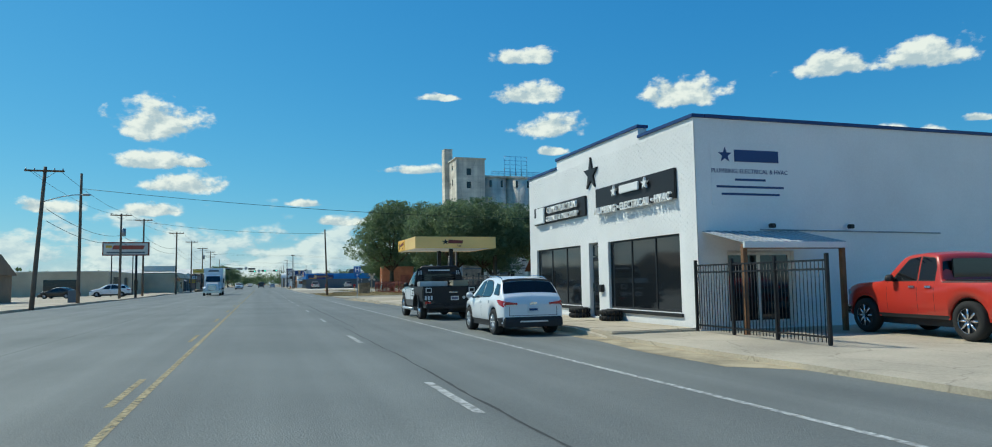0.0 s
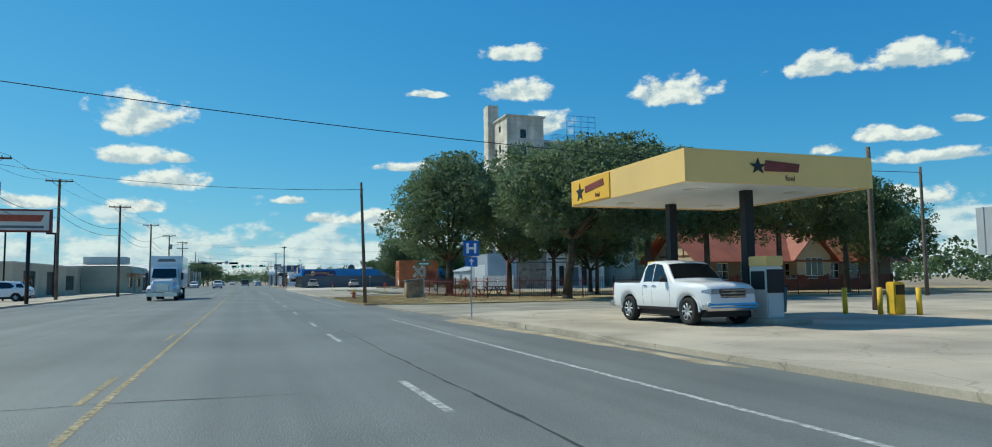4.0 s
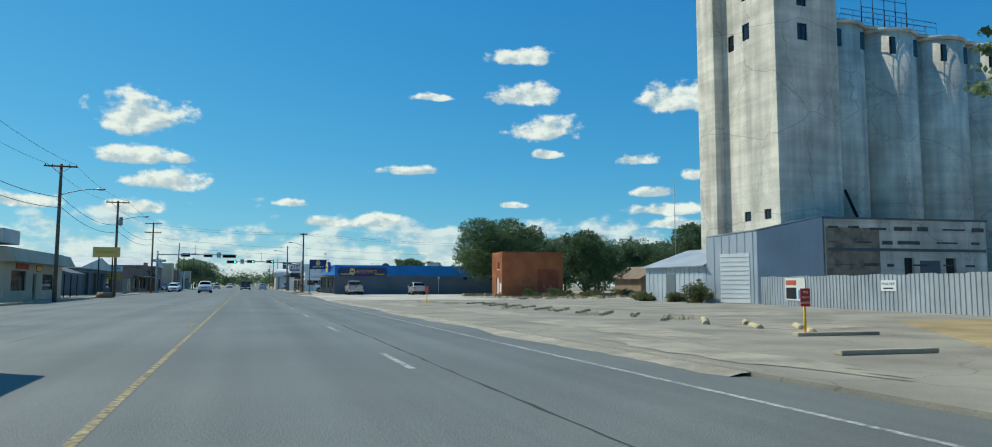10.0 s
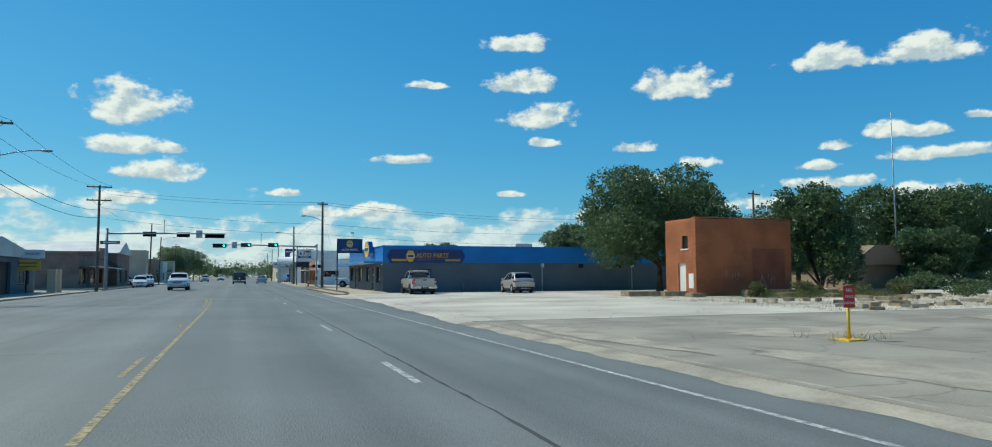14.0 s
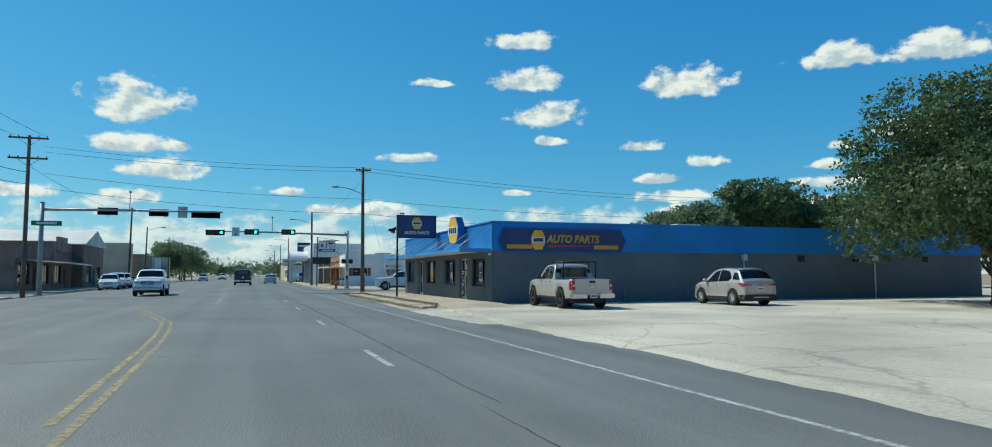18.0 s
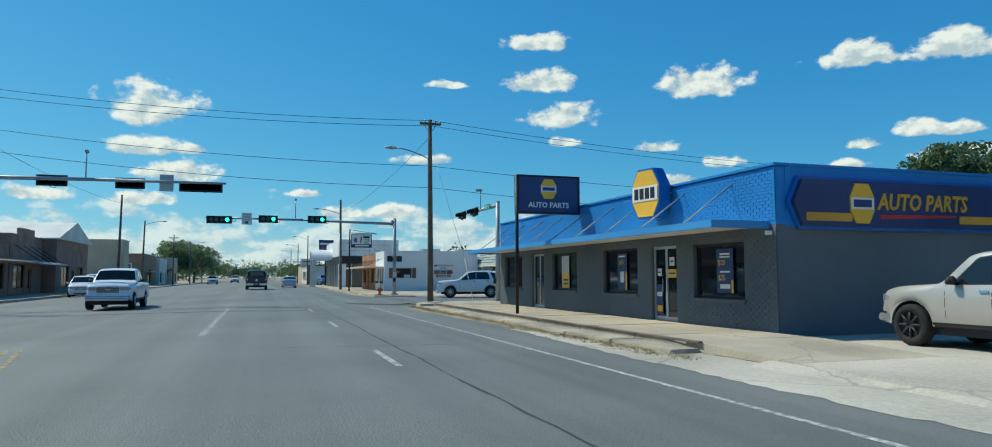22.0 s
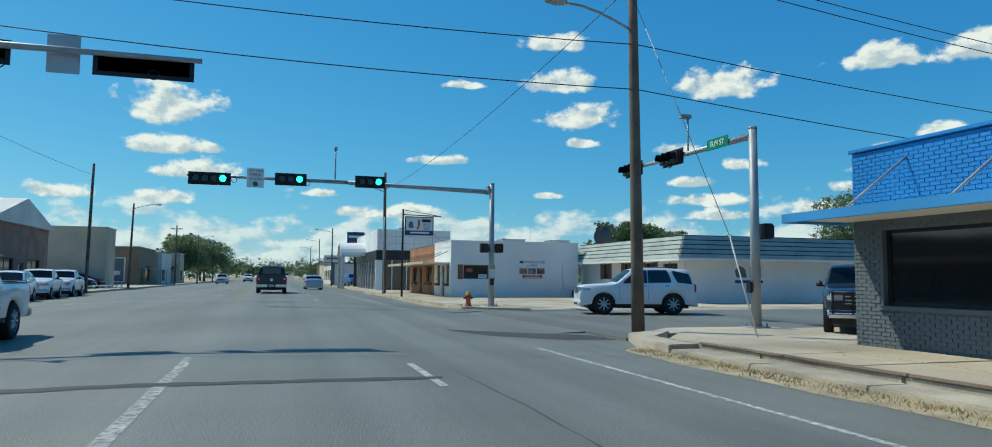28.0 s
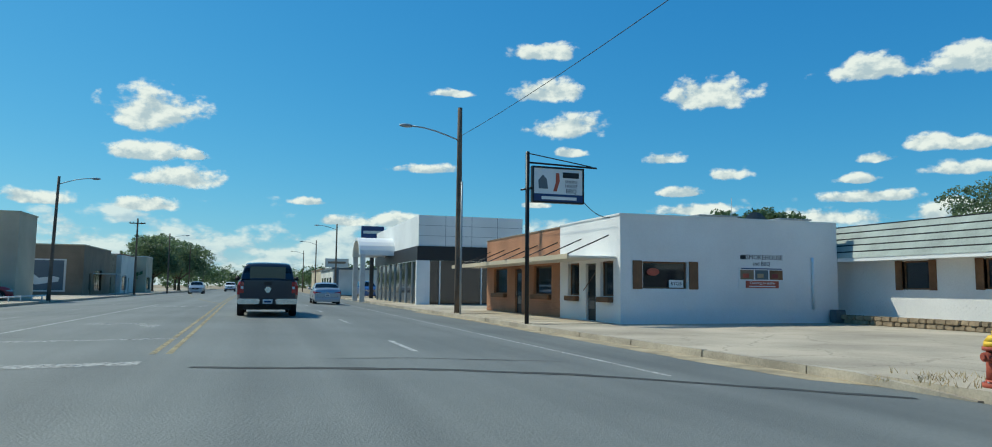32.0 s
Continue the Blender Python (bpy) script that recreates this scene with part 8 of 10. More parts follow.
# ---- traffic signals at the crossing ----
def signal_head(parent, x, z, n, front, y=0.0, green=True):
    """A horizontal signal head of n lenses on its back plate; front -1 faces south."""
    ln = 0.36 * n + 0.1
    hd = part("signal_head", B(x, y - 0.1, z - 0.19, x + ln, y + 0.1, z + 0.19, 0.02), "black", parent, "black horizontal signal head")
    part("back_plate", B(x - 0.08, y - 0.02 - front * 0.08, z - 0.27, x + ln + 0.08, y + 0.0 - front * 0.08, z + 0.27, 0.004), "black", hd)
    for i in range(n):
        cx = x + 0.23 + i * 0.36
        lit = green and front < 0 and i == n - 1
        part("lens", T((cx, y + front * 0.1, z), (cx, y + front * 0.13, z), 0.135, n=18), "green_lamp" if lit else "glass", hd, "glowing green lens" if lit else "dark unlit lens")
        b = bmesh.new()
        rim_ = [[b.verts.new((cx + 0.15 * math.cos(a), yy, z + 0.15 * math.sin(a))) for yy in (y + front * 0.1, y + front * 0.32)] for a in (math.pi * (-0.15 + 1.3 * k / 12) for k in range(13))]
        for p, q in zip(rim_, rim_[1:]):
            b.faces.new((p[0], q[0], q[1], p[1]))
        bmesh.ops.solidify(b, geom=b.faces[:], thickness=0.008)
        part("visor", b, "black", hd)
    return hd


def cable_loop(parent, x, z, y=0.0):
    b = bmesh.new()
    for k in range(10):
        a0, a1 = 2 * math.pi * k / 10, 2 * math.pi * (k + 1) / 10
        tube(b, (x + 0.11 * math.cos(a0), y, z + 0.11 * math.sin(a0)), (x + 0.11 * math.cos(a1), y, z + 0.11 * math.sin(a1)), 0.014, n=5, caps=False)
    part("cable_loop", b, "black", parent)


def mast_base(ob, h, r):
    part("mast_pole", T((0, 0, 0.06), (0, 0, h), r, r * 0.8, 16), "steel", ob)
    part("base_plate", B(-0.27, -0.27, 0.0, 0.27, 0.27, 0.06, 0.01), "steel", ob)
    for sx in (-1, 1):
        for sy in (-1, 1):
            part("anchor_bolt", T((sx * 0.2, sy * 0.2, 0.06), (sx * 0.2, sy * 0.2, 0.16), 0.025, n=6), "steel", ob)
    part("cap", T((0, 0, h), (0, 0, h + 0.05), r * 0.85, n=16), "steel", ob)


def ped_head(ob, x, y, z):
    p = part("pedestrian_head", B(x - 0.2, y - 0.14, z - 0.22, x + 0.2, y + 0.14, z + 0.22, 0.03), "black", ob, "black pedestrian signal box")
    part("visor_face", B(x - 0.17, y - 0.17, z - 0.18, x + 0.17, y - 0.14, z + 0.18), "glass", p)


fm = thing("signal_mast", "galvanised signal mast with green lit heads over the street", "traffic signal", 9.92, 226.6, 0.03, 0, "signal masts")
mast_base(fm, 5.8, 0.145)
bm = bmesh.new()
tube(bm, (-0.1, 0, 5.42), (-6.8, 0, 5.58), 0.11, 0.085, 14)
tube(bm, (-6.8, 0, 5.58), (-13.5, 0, 5.62), 0.085, 0.055, 14)
part("mast_arm", bm, "steel", fm)
part("arm_flange", B(-0.26, -0.2, 5.3, -0.14, 0.2, 5.7, 0.01), "steel", fm)
signal_head(fm, -13.35, 5.47, 4, -1, -0.25)
signal_head(fm, -9.85, 5.58, 3, -1, -0.25)
signal_head(fm, -6.4, 5.62, 3, -1, -0.25)
for x in (-11.6, -8.55, -5.1):
    cable_loop(fm, x, 5.45, -0.2)
yp = part("yield_plate", B(-11.08, -0.3, 5.15, -10.38, -0.28, 5.99, 0.008), "white", fm, "white sign reading left turn yield on green")
text("LEFT TURN", 0.115, "black", yp, pose(-10.73, -0.305, 5.87), depth=0.002)
text("YIELD", 0.19, "black", yp, pose(-10.73, -0.305, 5.70), depth=0.002)
text("ON GREEN", 0.115, "black", yp, pose(-10.73, -0.305, 5.52), depth=0.002)
part("green_disc", T((-10.73, -0.3, 5.30), (-10.73, -0.306, 5.30), 0.11, n=18), "signgreen", yp)
part("detector_post", T((-7.35, 0, 5.7), (-7.35, 0, 7.0), 0.03, n=8), "steel", fm)
part("detector", B(-7.42, -0.2, 7.0, -7.28, 0.08, 7.14, 0.02), "steel", fm, "small grey detection camera")
ped_head(fm, -0.36, 0, 2.75)
ped_head(fm, 0.36, 0, 2.75)
part("push_button", B(-0.12, -0.24, 1.0, 0.06, -0.16, 1.3, 0.01), "black", fm)
part("button_sign", B(-0.14, -0.19, 1.35, 0.14, -0.18, 1.75), "offwhite", fm)

nm = thing("signal_mast", "galvanised signal mast with heads facing away", "traffic signal", -13.6, 211.0, -0.02, 0, "signal masts")
mast_base(nm, 6.6, 0.18)
bm = bmesh.new()
tube(bm, (0.1, 0, 6.12), (6, 0, 6.2), 0.11, 0.085, 14)
tube(bm, (6, 0, 6.2), (12.0, 0, 6.22), 0.085, 0.055, 14)
part("mast_arm", bm, "steel", nm)
signal_head(nm, 3.55, 6.1, 3, 1, 0.2)
signal_head(nm, 6.95, 6.08, 3, 1, 0.2)
signal_head(nm, 9.85, 6.02, 5, 1, 0.2)
for x in (4.2, 8.0, 11.0):
    cable_loop(nm, x, 5.85, 0.1)
part("sign_back", B(8.85, 0.2, 5.75, 9.5, 0.22, 6.6, 0.005), "corr", nm, "bare grey back of a sign")
part("detector_post", T((5.6, 0, 6.2), (5.6, 0, 7.5), 0.03, n=8), "steel", nm)
part("detector", B(5.53, -0.08, 7.5, 5.67, 0.25, 7.64, 0.02), "steel", nm, "small grey detection camera")
part("name_blade", B(-0.6, -0.2, 4.95, 1.3, -0.17, 5.3, 0.005), "signgreen", nm, "green street name blade")
part("name_bar", B(-0.3, -0.205, 5.06, 1.0, -0.2, 5.2), "white", nm)

em_ = thing("signal_mast", "galvanised signal mast with heads along the cross street", "traffic signal", 13.14, 211.2, 0.0, 90, "signal masts")
mast_base(em_, 5.7, 0.145)
part("mast_arm", T((0.1, 0, 5.5), (7.8, 0, 5.6), 0.1, 0.06, 14), "steel", em_)
signal_head(em_, 3.6, 5.5, 3, 1, 0.2, False)
signal_head(em_, 6.4, 5.5, 3, 1, 0.2, False)
for x in (4.4, 7.2):
    cable_loop(em_, x, 5.3, 0.1)
gb = part("name_blade", B(1.0, 0.12, 5.38, 2.1, 0.14, 5.72, 0.005), "signgreen", em_, "green ELM ST blade")
for s in (-1, 1):
    text("ELM ST", 0.24, "white", gb, pose(1.55, 0.13 + s * 0.014, 5.55, 0, 0, 0 if s < 0 else 180), depth=0.002)
part("detector_post", T((3.4, 0, 5.5), (3.4, 0, 6.7), 0.03, n=8), "steel", em_)
part("detector", B(3.3, -0.1, 6.7, 3.5, 0.3, 6.84, 0.02), "steel", em_, "small grey detection camera")
ped_head(em_, 0, -0.36, 2.75)
part("push_button", B(-0.1, 0.17, 1.0, 0.1, 0.25, 1.3, 0.01), "black", em_)
utility_pole(9.0, 210.4, 10.1, "tall weathered wooden utility pole at the crossing", ((0.25, 0.6, 0),), (-0.05, 0.1), 0.17, lamp=(7.9, 2.1, 180))
gw = solo("guy_wire_guard", T((10.7, 207.9, 0.05), (10.35, 208.4, 2.4), 0.018, n=8), "offwhite", "pale plastic guy wire guard beside the pole", "guy guard")
solo("guy_wire", T((10.35, 208.4, 2.4), (9.0, 210.4, 8.6), 0.01, n=5), "steel", "thin steel guy wire of the utility pole", "cable")
for z0, z1, z2 in ((11.0, 10.05, 9.6), (10.6, 9.75, 9.2), (9.0, 7.5, 7.9), (7.9, 6.3, 6.3)):
    wire((-14.2, 213.5, z0), (9.0, 210.4, z1), 0.35, 0.014)
    wire((9.0, 210.4, z1), (60, 214, z2), 0.9, 0.014)
wire((9.0, 210.4, 9.2), (8.64, 253.2, 8.6), 0.6, 0.012)

# ---- smokehouse corner north of the crossing ----
jm = thing("smokehouse", "white and orange brick smokehouse with a thin canopy", "restaurant", 11.81, 242.76, 0)
part("front_wall", wall_y(bmesh.new(), 0, 0.3, 0, 5.45, -0.05, 3.92, [(0.55, 1.6, 1.0, 2.3), (2.0, 2.9, 0.05, 2.25), (3.5, 4.6, 1.0, 2.3)]), "white_brick", jm)
part("orange_front", wall_y(bmesh.new(), 0, 0.3, 5.45, 15.9, -0.05, 3.85, [(6.4, 8.6, 1.0, 2.3), (10.2, 11.2, 0.05, 2.25), (12.4, 14.6, 1.0, 2.3)]), "salmon", jm, "orange painted brick front")
part("south_wall", wall_x(bmesh.new(), 0, 0.3, 0.3, 9.6, -0.05, 3.92, [(0.9, 2.75, 1.3, 2.28)]), "white_brick", jm)
part("north_wall", B(0.3, 15.6, -0.05, 9.6, 15.9, 3.8), "white_brick", jm)
part("rear_wall", B(9.3, 0.3, -0.05, 9.6, 15.6, 3.8), "white_brick", jm)
part("roof", B(0.3, 0.3, 3.4, 9.3, 15.6, 3.5), "corr", jm)
part("interior_floor", B(0.3, 0.3, -0.1, 9.3, 15.6, 0.04), "asphalt_old", jm)
part("coping", B(-0.04, -0.04, 3.92, 9.6, 0.34, 3.99, 0.01), "white", jm)
part("coping", B(-0.04, 0.34, 3.92, 0.34, 5.45, 3.99, 0.01), "white", jm)
part("coping", B(-0.04, 5.47, 3.85, 0.34, 15.9, 3.92, 0.01), "brownwall", jm)
for a, b in ((0.55, 1.6), (3.5, 4.6), (6.4, 8.6), (12.4, 14.6)):
    window_y(jm, 0.15, a, b, 1.0, 2.3, 1, "wood")
    part("flower_box", B(-0.2, a, 0.78, 0.0, b, 0.98, 0.015), "wood", jm)
for a, b in ((2.0, 2.9), (10.2, 11.2)):
    d = part("door", B(0.1, a + 0.03, 0.05, 0.16, b - 0.03, 2.2, 0.01), "black", jm, "black glazed entrance door")
    part("pane", B(0.08, a + 0.16, 0.5, 0.1, b - 0.16, 2.0), "glass", d)
    part("door_handle", T((0.05, b - 0.12, 0.9), (0.05, b - 0.12, 1.15), 0.014, n=6), "chrome", d)
w = window_x(jm, 0.15, 0.9, 2.75, 1.3, 2.28, 1, "wood")
for x in (0.48, 2.8):
    part("shutter", B(x, -0.05, 1.28, x + 0.38, 0.0, 2.3, 0.01), "wood", jm, "brown board shutter")
by = part("window_notice", B(2.0, 0.06, 1.34, 2.6, 0.07, 1.62), "white", jm)
text("BYOB", 0.18, "black", by, pose(2.3, 0.055, 1.48), depth=0.002)
part("neon_oval", PR([(1.35 + 0.26 * math.cos(t), 1.9 + 0.14 * math.sin(t)) for t in (2 * math.pi * i / 16 for i in range(16))], "y", 0.06, 0.07), "hyd_red", jm)
sp = part("wall_banner", B(4.95, -0.03, 1.33, 7.0, 0.0, 2.14), "white", jm, "white printed menu banner with three pictures")
for i in range(3):
    pc = part("picture", B(5.02 + i * 0.66, -0.036, 1.68, 5.62 + i * 0.66, -0.03, 2.04), ("brownwall", "greywall", "wood")[i], sp)
    part("picture_detail", B(5.12 + i * 0.66, -0.04, 1.74, 5.40 + i * 0.66, -0.036, 1.90), ("hyd_red", "stone", "rustred")[i], pc)
part("text_bar", B(5.05, -0.036, 2.07, 6.9, -0.03, 2.11), "darkblue", sp)
rb_ = part("red_band", B(5.25, -0.036, 1.36, 6.75, -0.03, 1.63), "hyd_red", sp)
text("Catering Available", 0.155, "white", rb_, pose(6.0, -0.038, 1.55), depth=0.002)
part("text_bar", B(5.4, -0.04, 1.40, 6.6, -0.036, 1.44), "white", rb_)
part("down_pipe", T((8.35, -0.07, 0.55), (8.35, -0.07, 2.55), 0.055, n=10), "white", jm)
for x0, x1 in ((4.1, 5.9), (7.9, 9.4)):
    ru = part("roof_unit", B(x0, 1.2, 3.5, x1, 2.6, 4.17, 0.03), "offwhite", jm, "low pale rooftop unit")
    part("unit_lid", B(x0 - 0.05, 1.15, 4.17, x1 + 0.05, 2.65, 4.22, 0.01), "steel", ru)
part("aerial", T((6.9, 3.0, 3.5), (6.9, 3.0, 5.2), 0.012, n=5), "steel", jm)
text("SMOKEHOUSE", 0.26, "black", jm, pose(6.15, -0.006, 2.52), depth=0.004)
part("name_bar", B(5.05, -0.008, 2.44, 5.3, 0.0, 2.6), "black", jm)
text("and BBQ", 0.22, "black", jm, pose(6.0, -0.006, 2.28), depth=0.004)
cd = part("canopy_deck", B(-1.9, 0.3, 2.38, 0.0, 16.3, 2.44), "offwhite", jm, "thin pale sheet canopy over the sidewalk")
part("canopy_edge", B(-1.95, 0.25, 2.32, -1.9, 16.35, 2.5, 0.006), "tanwall", jm)
for i in range(7):
    y = 0.9 + i * 2.4
    part("stay_rod", T((-1.8, y, 2.46), (0.0, y, 3.25), 0.025, n=6), "iron", jm)
part("roof_box", B(5.2, 5, 3.5, 6.2, 6, 4.1, 0.02), "steel", jm)
part("roof_box", B(2.4, 11, 3.5, 3.2, 12, 4.2, 0.02), "corr", jm)
part("gas_meter", B(9.0, -0.5, 0.05, 9.5, -0.15, 0.55, 0.03), "greywall", jm)
part("flag_rod", T((-0.1, 1.8, 1.9), (-0.7, 1.6, 1.2), 0.015, n=6), "wood", jm)

ax = thing("restaurant_annex", "low white brick annex with a grey-green shingled mansard roof", "restaurant", 22.3, 229.8, 0)
AW = [(9.3, 11.0, 1.35, 2.4), (6.1, 7.8, 1.38, 2.4), (3.0, 4.8, 1.4, 2.38)]
part("west_wall", wall_y(bmesh.new(), 0, 0.25, 0, 14.5, -0.05, 2.75, AW + [(0.75, 2.4, 0.05, 2.3)]), "white_brick", ax)
part("south_wall", B(0.25, 0, -0.05, 12.2, 0.25, 2.75), "white_brick", ax)
part("east_wall", B(11.95, 0.25, -0.05, 12.2, 14.5, 2.75), "white_brick", ax)
part("north_wall", B(0.25, 14.25, -0.05, 11.95, 14.5, 2.75), "white_brick", ax)
part("roof_deck", B(0, 0, 3.3, 12.2, 14.5, 3.4), "greywall", ax)
for a, b, c, e in AW:
    window_y(ax, 0.12, a + 0.3, b - 0.3, c, e, 1, "wood")
    for y in (a - 0.02, b - 0.28):
        part("shutter", B(-0.04, y, c - 0.02, 0.0, y + 0.3, e + 0.02, 0.008), "wood", ax, "brown board shutter")
dd = part("door", B(0.1, 0.8, 0.05, 0.16, 2.35, 2.28), "black", ax, "dark glazed double door")
part("pane", B(0.08, 0.9, 0.3, 0.1, 1.5, 2.15), "glass", dd)
part("pane", B(0.08, 1.65, 0.3, 0.1, 2.25, 2.15), "glass", dd)
for k in range(5):
    z0, z1 = 2.56 + k * 0.266, 2.56 + (k + 1) * 0.266 - 0.045
    o0, o1 = 0.90 - k * 0.18, 0.90 - (k + 1) * 0.18 + 0.06
    # black boxes between the courses imitate the shade under each shingle edge
    part("course_shade", B(-o1 + 0.02, -o1 + 0.02, z1 - 0.01, 12.2, 14.5, z1 + 0.05), "black", ax, "black strip standing in for shade between the courses")
    part("shingle_course", PR([(-o0, z0), (-o0 + 0.10, z0 - 0.0), (-o1 + 0.08, z1), (-o1, z1)], "y", -o0, 14.6), "mansard", ax, "grey-green shingle course")
    part("shingle_course", PR([(-o0, z0), (-o0 + 0.10, z0 - 0.0), (-o1 + 0.08, z1), (-o1, z1)], "x", -o0 + 0.003, 12.2 + o0), "mansard", ax, "grey-green shingle course")
part("fascia", B(-0.88, -0.88, 2.42, -0.82, 14.6, 2.56), "white", ax)
part("fascia", B(-0.82, -0.88, 2.42, 13.0, -0.82, 2.56), "white", ax)
part("soffit", B(-0.82, -0.82, 2.44, 0.0, 14.5, 2.48), "white", ax)
part("soffit", B(0.0, -0.82, 2.44, 12.9, 0.0, 2.48), "white", ax)
ps = part("painted_sign", B(3.2, -0.012, 1.15, 5.3, 0.0, 2.3), "white", ax, "painted smokehouse sign on the wall")
part("logo", PR([(3.4, 1.5), (4.1, 1.5), (4.0, 2.0), (3.6, 2.2), (3.3, 1.9)], "y", -0.02, -0.012), "greywall", ps)
for k in range(4):
    part("text_bar", B(4.3, -0.02, 2.0 - k * 0.16, 5.1, -0.012, 2.1 - k * 0.16), "darkblue", ps)
part("text_bar", B(3.3, -0.02, 1.18, 5.2, -0.012, 1.34), "darkblue", ps)
sb = thing("stone_planter", "low rough stone planter wall before the annex", "planter", 21.0, 233.5, 0.03)
rp = random.Random(9)
for c in range(2):
    y = 0.0
    while y < 8.6:
        l = rp.uniform(0.25, 0.5)
        part("stone", B(rp.uniform(-0.03, 0.03), y, c * 0.17, 0.5, y + l - 0.015, c * 0.17 + 0.16, 0.03), "stone", sb)
        y += l
fl = thing("flag", "red and white striped flag on a slanted wooden pole", "flag", 22.3, 230.4, 1.2)
part("flag_pole", T((0.05, 0, -0.1), (-0.75, -0.2, 1.15), 0.018, n=6), "wood", fl)


def cloth(u0, u1, z0, z1, material, name, off=0.0):
    """A hanging, folded strip of the flag between u0 and u1 along the pole."""
    bm = bmesh.new()
    cols = []
    for k in range(5):
        u = u0 + (u1 - u0) * k / 4
        x, top = -0.75 + 0.62 * u, 1.12 - 0.97 * u * 0.85
        y = -0.2 + 0.15 * u + 0.05 * math.sin(u * 16) + off
        cols.append([bm.verts.new((x + 0.04 * math.sin(z * 5), y, top - 1.15 * z)) for z in (z0, (z0 + z1) / 2, z1)])
    for a, b in zip(cols, cols[1:]):
        for k in range(2):
            bm.faces.new((a[k], b[k], b[k + 1], a[k + 1]))
    bmesh.ops.solidify(bm, geom=bm.faces[:], thickness=0.006)
    part(name, bm, material, fl)


for i in range(9):
    cloth(i / 9 * 0.9, (i + 1) / 9 * 0.9, 0.0 if i > 3 else 0.42, 1.0, "hyd_red" if i % 2 == 0 else "white", "flag_stripe")
cloth(0.0, 0.4, 0.0, 0.42, "darkblue", "flag_canton")
js = thing("hanging_sign", "white smokehouse sign hanging from a tall black post", "sign", 8.5, 243.4, 0)
part("post", T((0, 0, 0), (0, 0, 6.1), 0.075, n=12), "iron", js)
part("arm", T((0, 0, 5.72), (2.7, 0, 5.66), 0.035, n=8), "iron", js)
part("brace", T((0, 0, 6.05), (2.5, 0, 5.7), 0.02, n=6), "iron", js)
bd = part("board", B(0.2, -0.08, 4.35, 2.1, 0.08, 5.55, 0.015), "white", js)
part("lower_band", B(0.2, -0.09, 4.33, 2.1, 0.09, 4.62), "darkblue", js)
part("text_bar", B(0.5, -0.096, 4.42, 1.85, -0.09, 4.53), "white", js)
part("frame", wall_x(bmesh.new(), -0.1, 0.1, 0.15, 2.15, 4.3, 5.6, [(0.21, 2.09, 4.36, 5.54)]), "iron", js)
part("logo", PR([(0.4, 4.8), (0.75, 4.8), (0.7, 5.15), (0.55, 5.3), (0.38, 5.1)], "y", -0.09, -0.08), "greywall", js)
part("sausage_shape", PR([(0.95, 4.72), (1.08, 4.72), (1.2, 5.1), (1.18, 5.38), (1.05, 5.38), (1.05, 5.05)], "y", -0.09, -0.08), "hyd_red", js, "plain red shape")
part("name_bar", B(1.32, -0.09, 5.22, 1.95, -0.08, 5.42), "black", js)
for wds, z, s in (("SMOKE", 5.08, 0.15), ("HOUSE", 4.93, 0.15), ("BBQ", 4.74, 0.22)):
    text(wds, s, "black", js, pose(1.65, -0.085, z), depth=0.003)
part("flood_lamp", T((-0.25, 0, 4.72), (0.35, 0, 4.85), 0.035, n=6), "iron", js)
wire((8.5 + 2.0, 243.4, 4.6), (12.2, 243.6, 4.0), 0.35, 0.015)

# ---- car showroom further north ----
sr = thing("car_showroom", "white panelled car showroom with dark glass front", "showroom", 10.45, 271, 0.3)
part("tower", B(0, 0, 3.95, 8.0, 20, 6.2, 0.02), "white", sr, "white metal panel upper block")
for x in (2.0, 4.0, 6.0):
    part("panel_joint", B(x - 0.012, -0.006, 3.95, x + 0.012, 0.0, 6.2), "greywall", sr)
for z in (4.7, 5.45):
    part("panel_joint", B(0, -0.006, z, 8.0, 0.0, z + 0.02), "greywall", sr)
part("dark_band", B(-0.1, -0.1, 2.9, 8.1, 0.0, 3.95), "black", sr)
part("dark_band", B(-0.1, 0.0, 2.9, 0.0, 20, 3.95), "black", sr)
part("glass_wall", B(0.15, 0.15, -0.3, 7.9, 19.9, 2.9), "glass", sr, "dark showroom glass")
for x in np.linspace(0, 7.9, 6):
    part("mullion", B(float(x), 0.05, -0.3, float(x) + 0.1, 0.15, 2.9), "alloy", sr)
for y in np.linspace(0.2, 19.8, 9):
    part("mullion", B(0.05, float(y), -0.3, 0.15, float(y) + 0.1, 2.9), "alloy", sr)
part("corner_column", B(-0.15, -0.15, -0.3, 0.85, 0.15, 2.9, 0.02), "white", sr)
bm = bmesh.new()
n = 12
pts = [(2.6 * math.cos(math.pi * i / n), 2.6 * math.sin(math.pi * i / n)) for i in range(n + 1)]
pin = [(2.2 * math.cos(math.pi * i / n), 2.2 * math.sin(math.pi * i / n)) for i in range(n, -1, -1)]
prism(bm, [(12 + a, 3.6 + b * 0.62) for a, b in pts + pin], "x", -3.0, 0.2)
part("entrance_arch", bm, "white", sr, "white curved entrance arch")
for y in (9.6, 14.4):
    part("arch_column", B(-2.9, y - 0.2, -0.3, -2.5, y + 0.2, 3.7, 0.02), "alloy", sr)
ds = thing("dealer_sign", "dark blue dealer sign on a tall post", "sign", 10.9, 297, 0.3)
part("post", B(-0.2, -0.2, -0.32, 0.2, 0.2, 5.2), "iron", ds)
part("board", PR([(-1.2, 5.2), (-0.5, 4.6), (0.5, 4.6), (1.2, 5.2), (1.2, 7.4), (-1.2, 7.4)], "y", -0.2, 0.2, 0.02), "darkblue", ds)
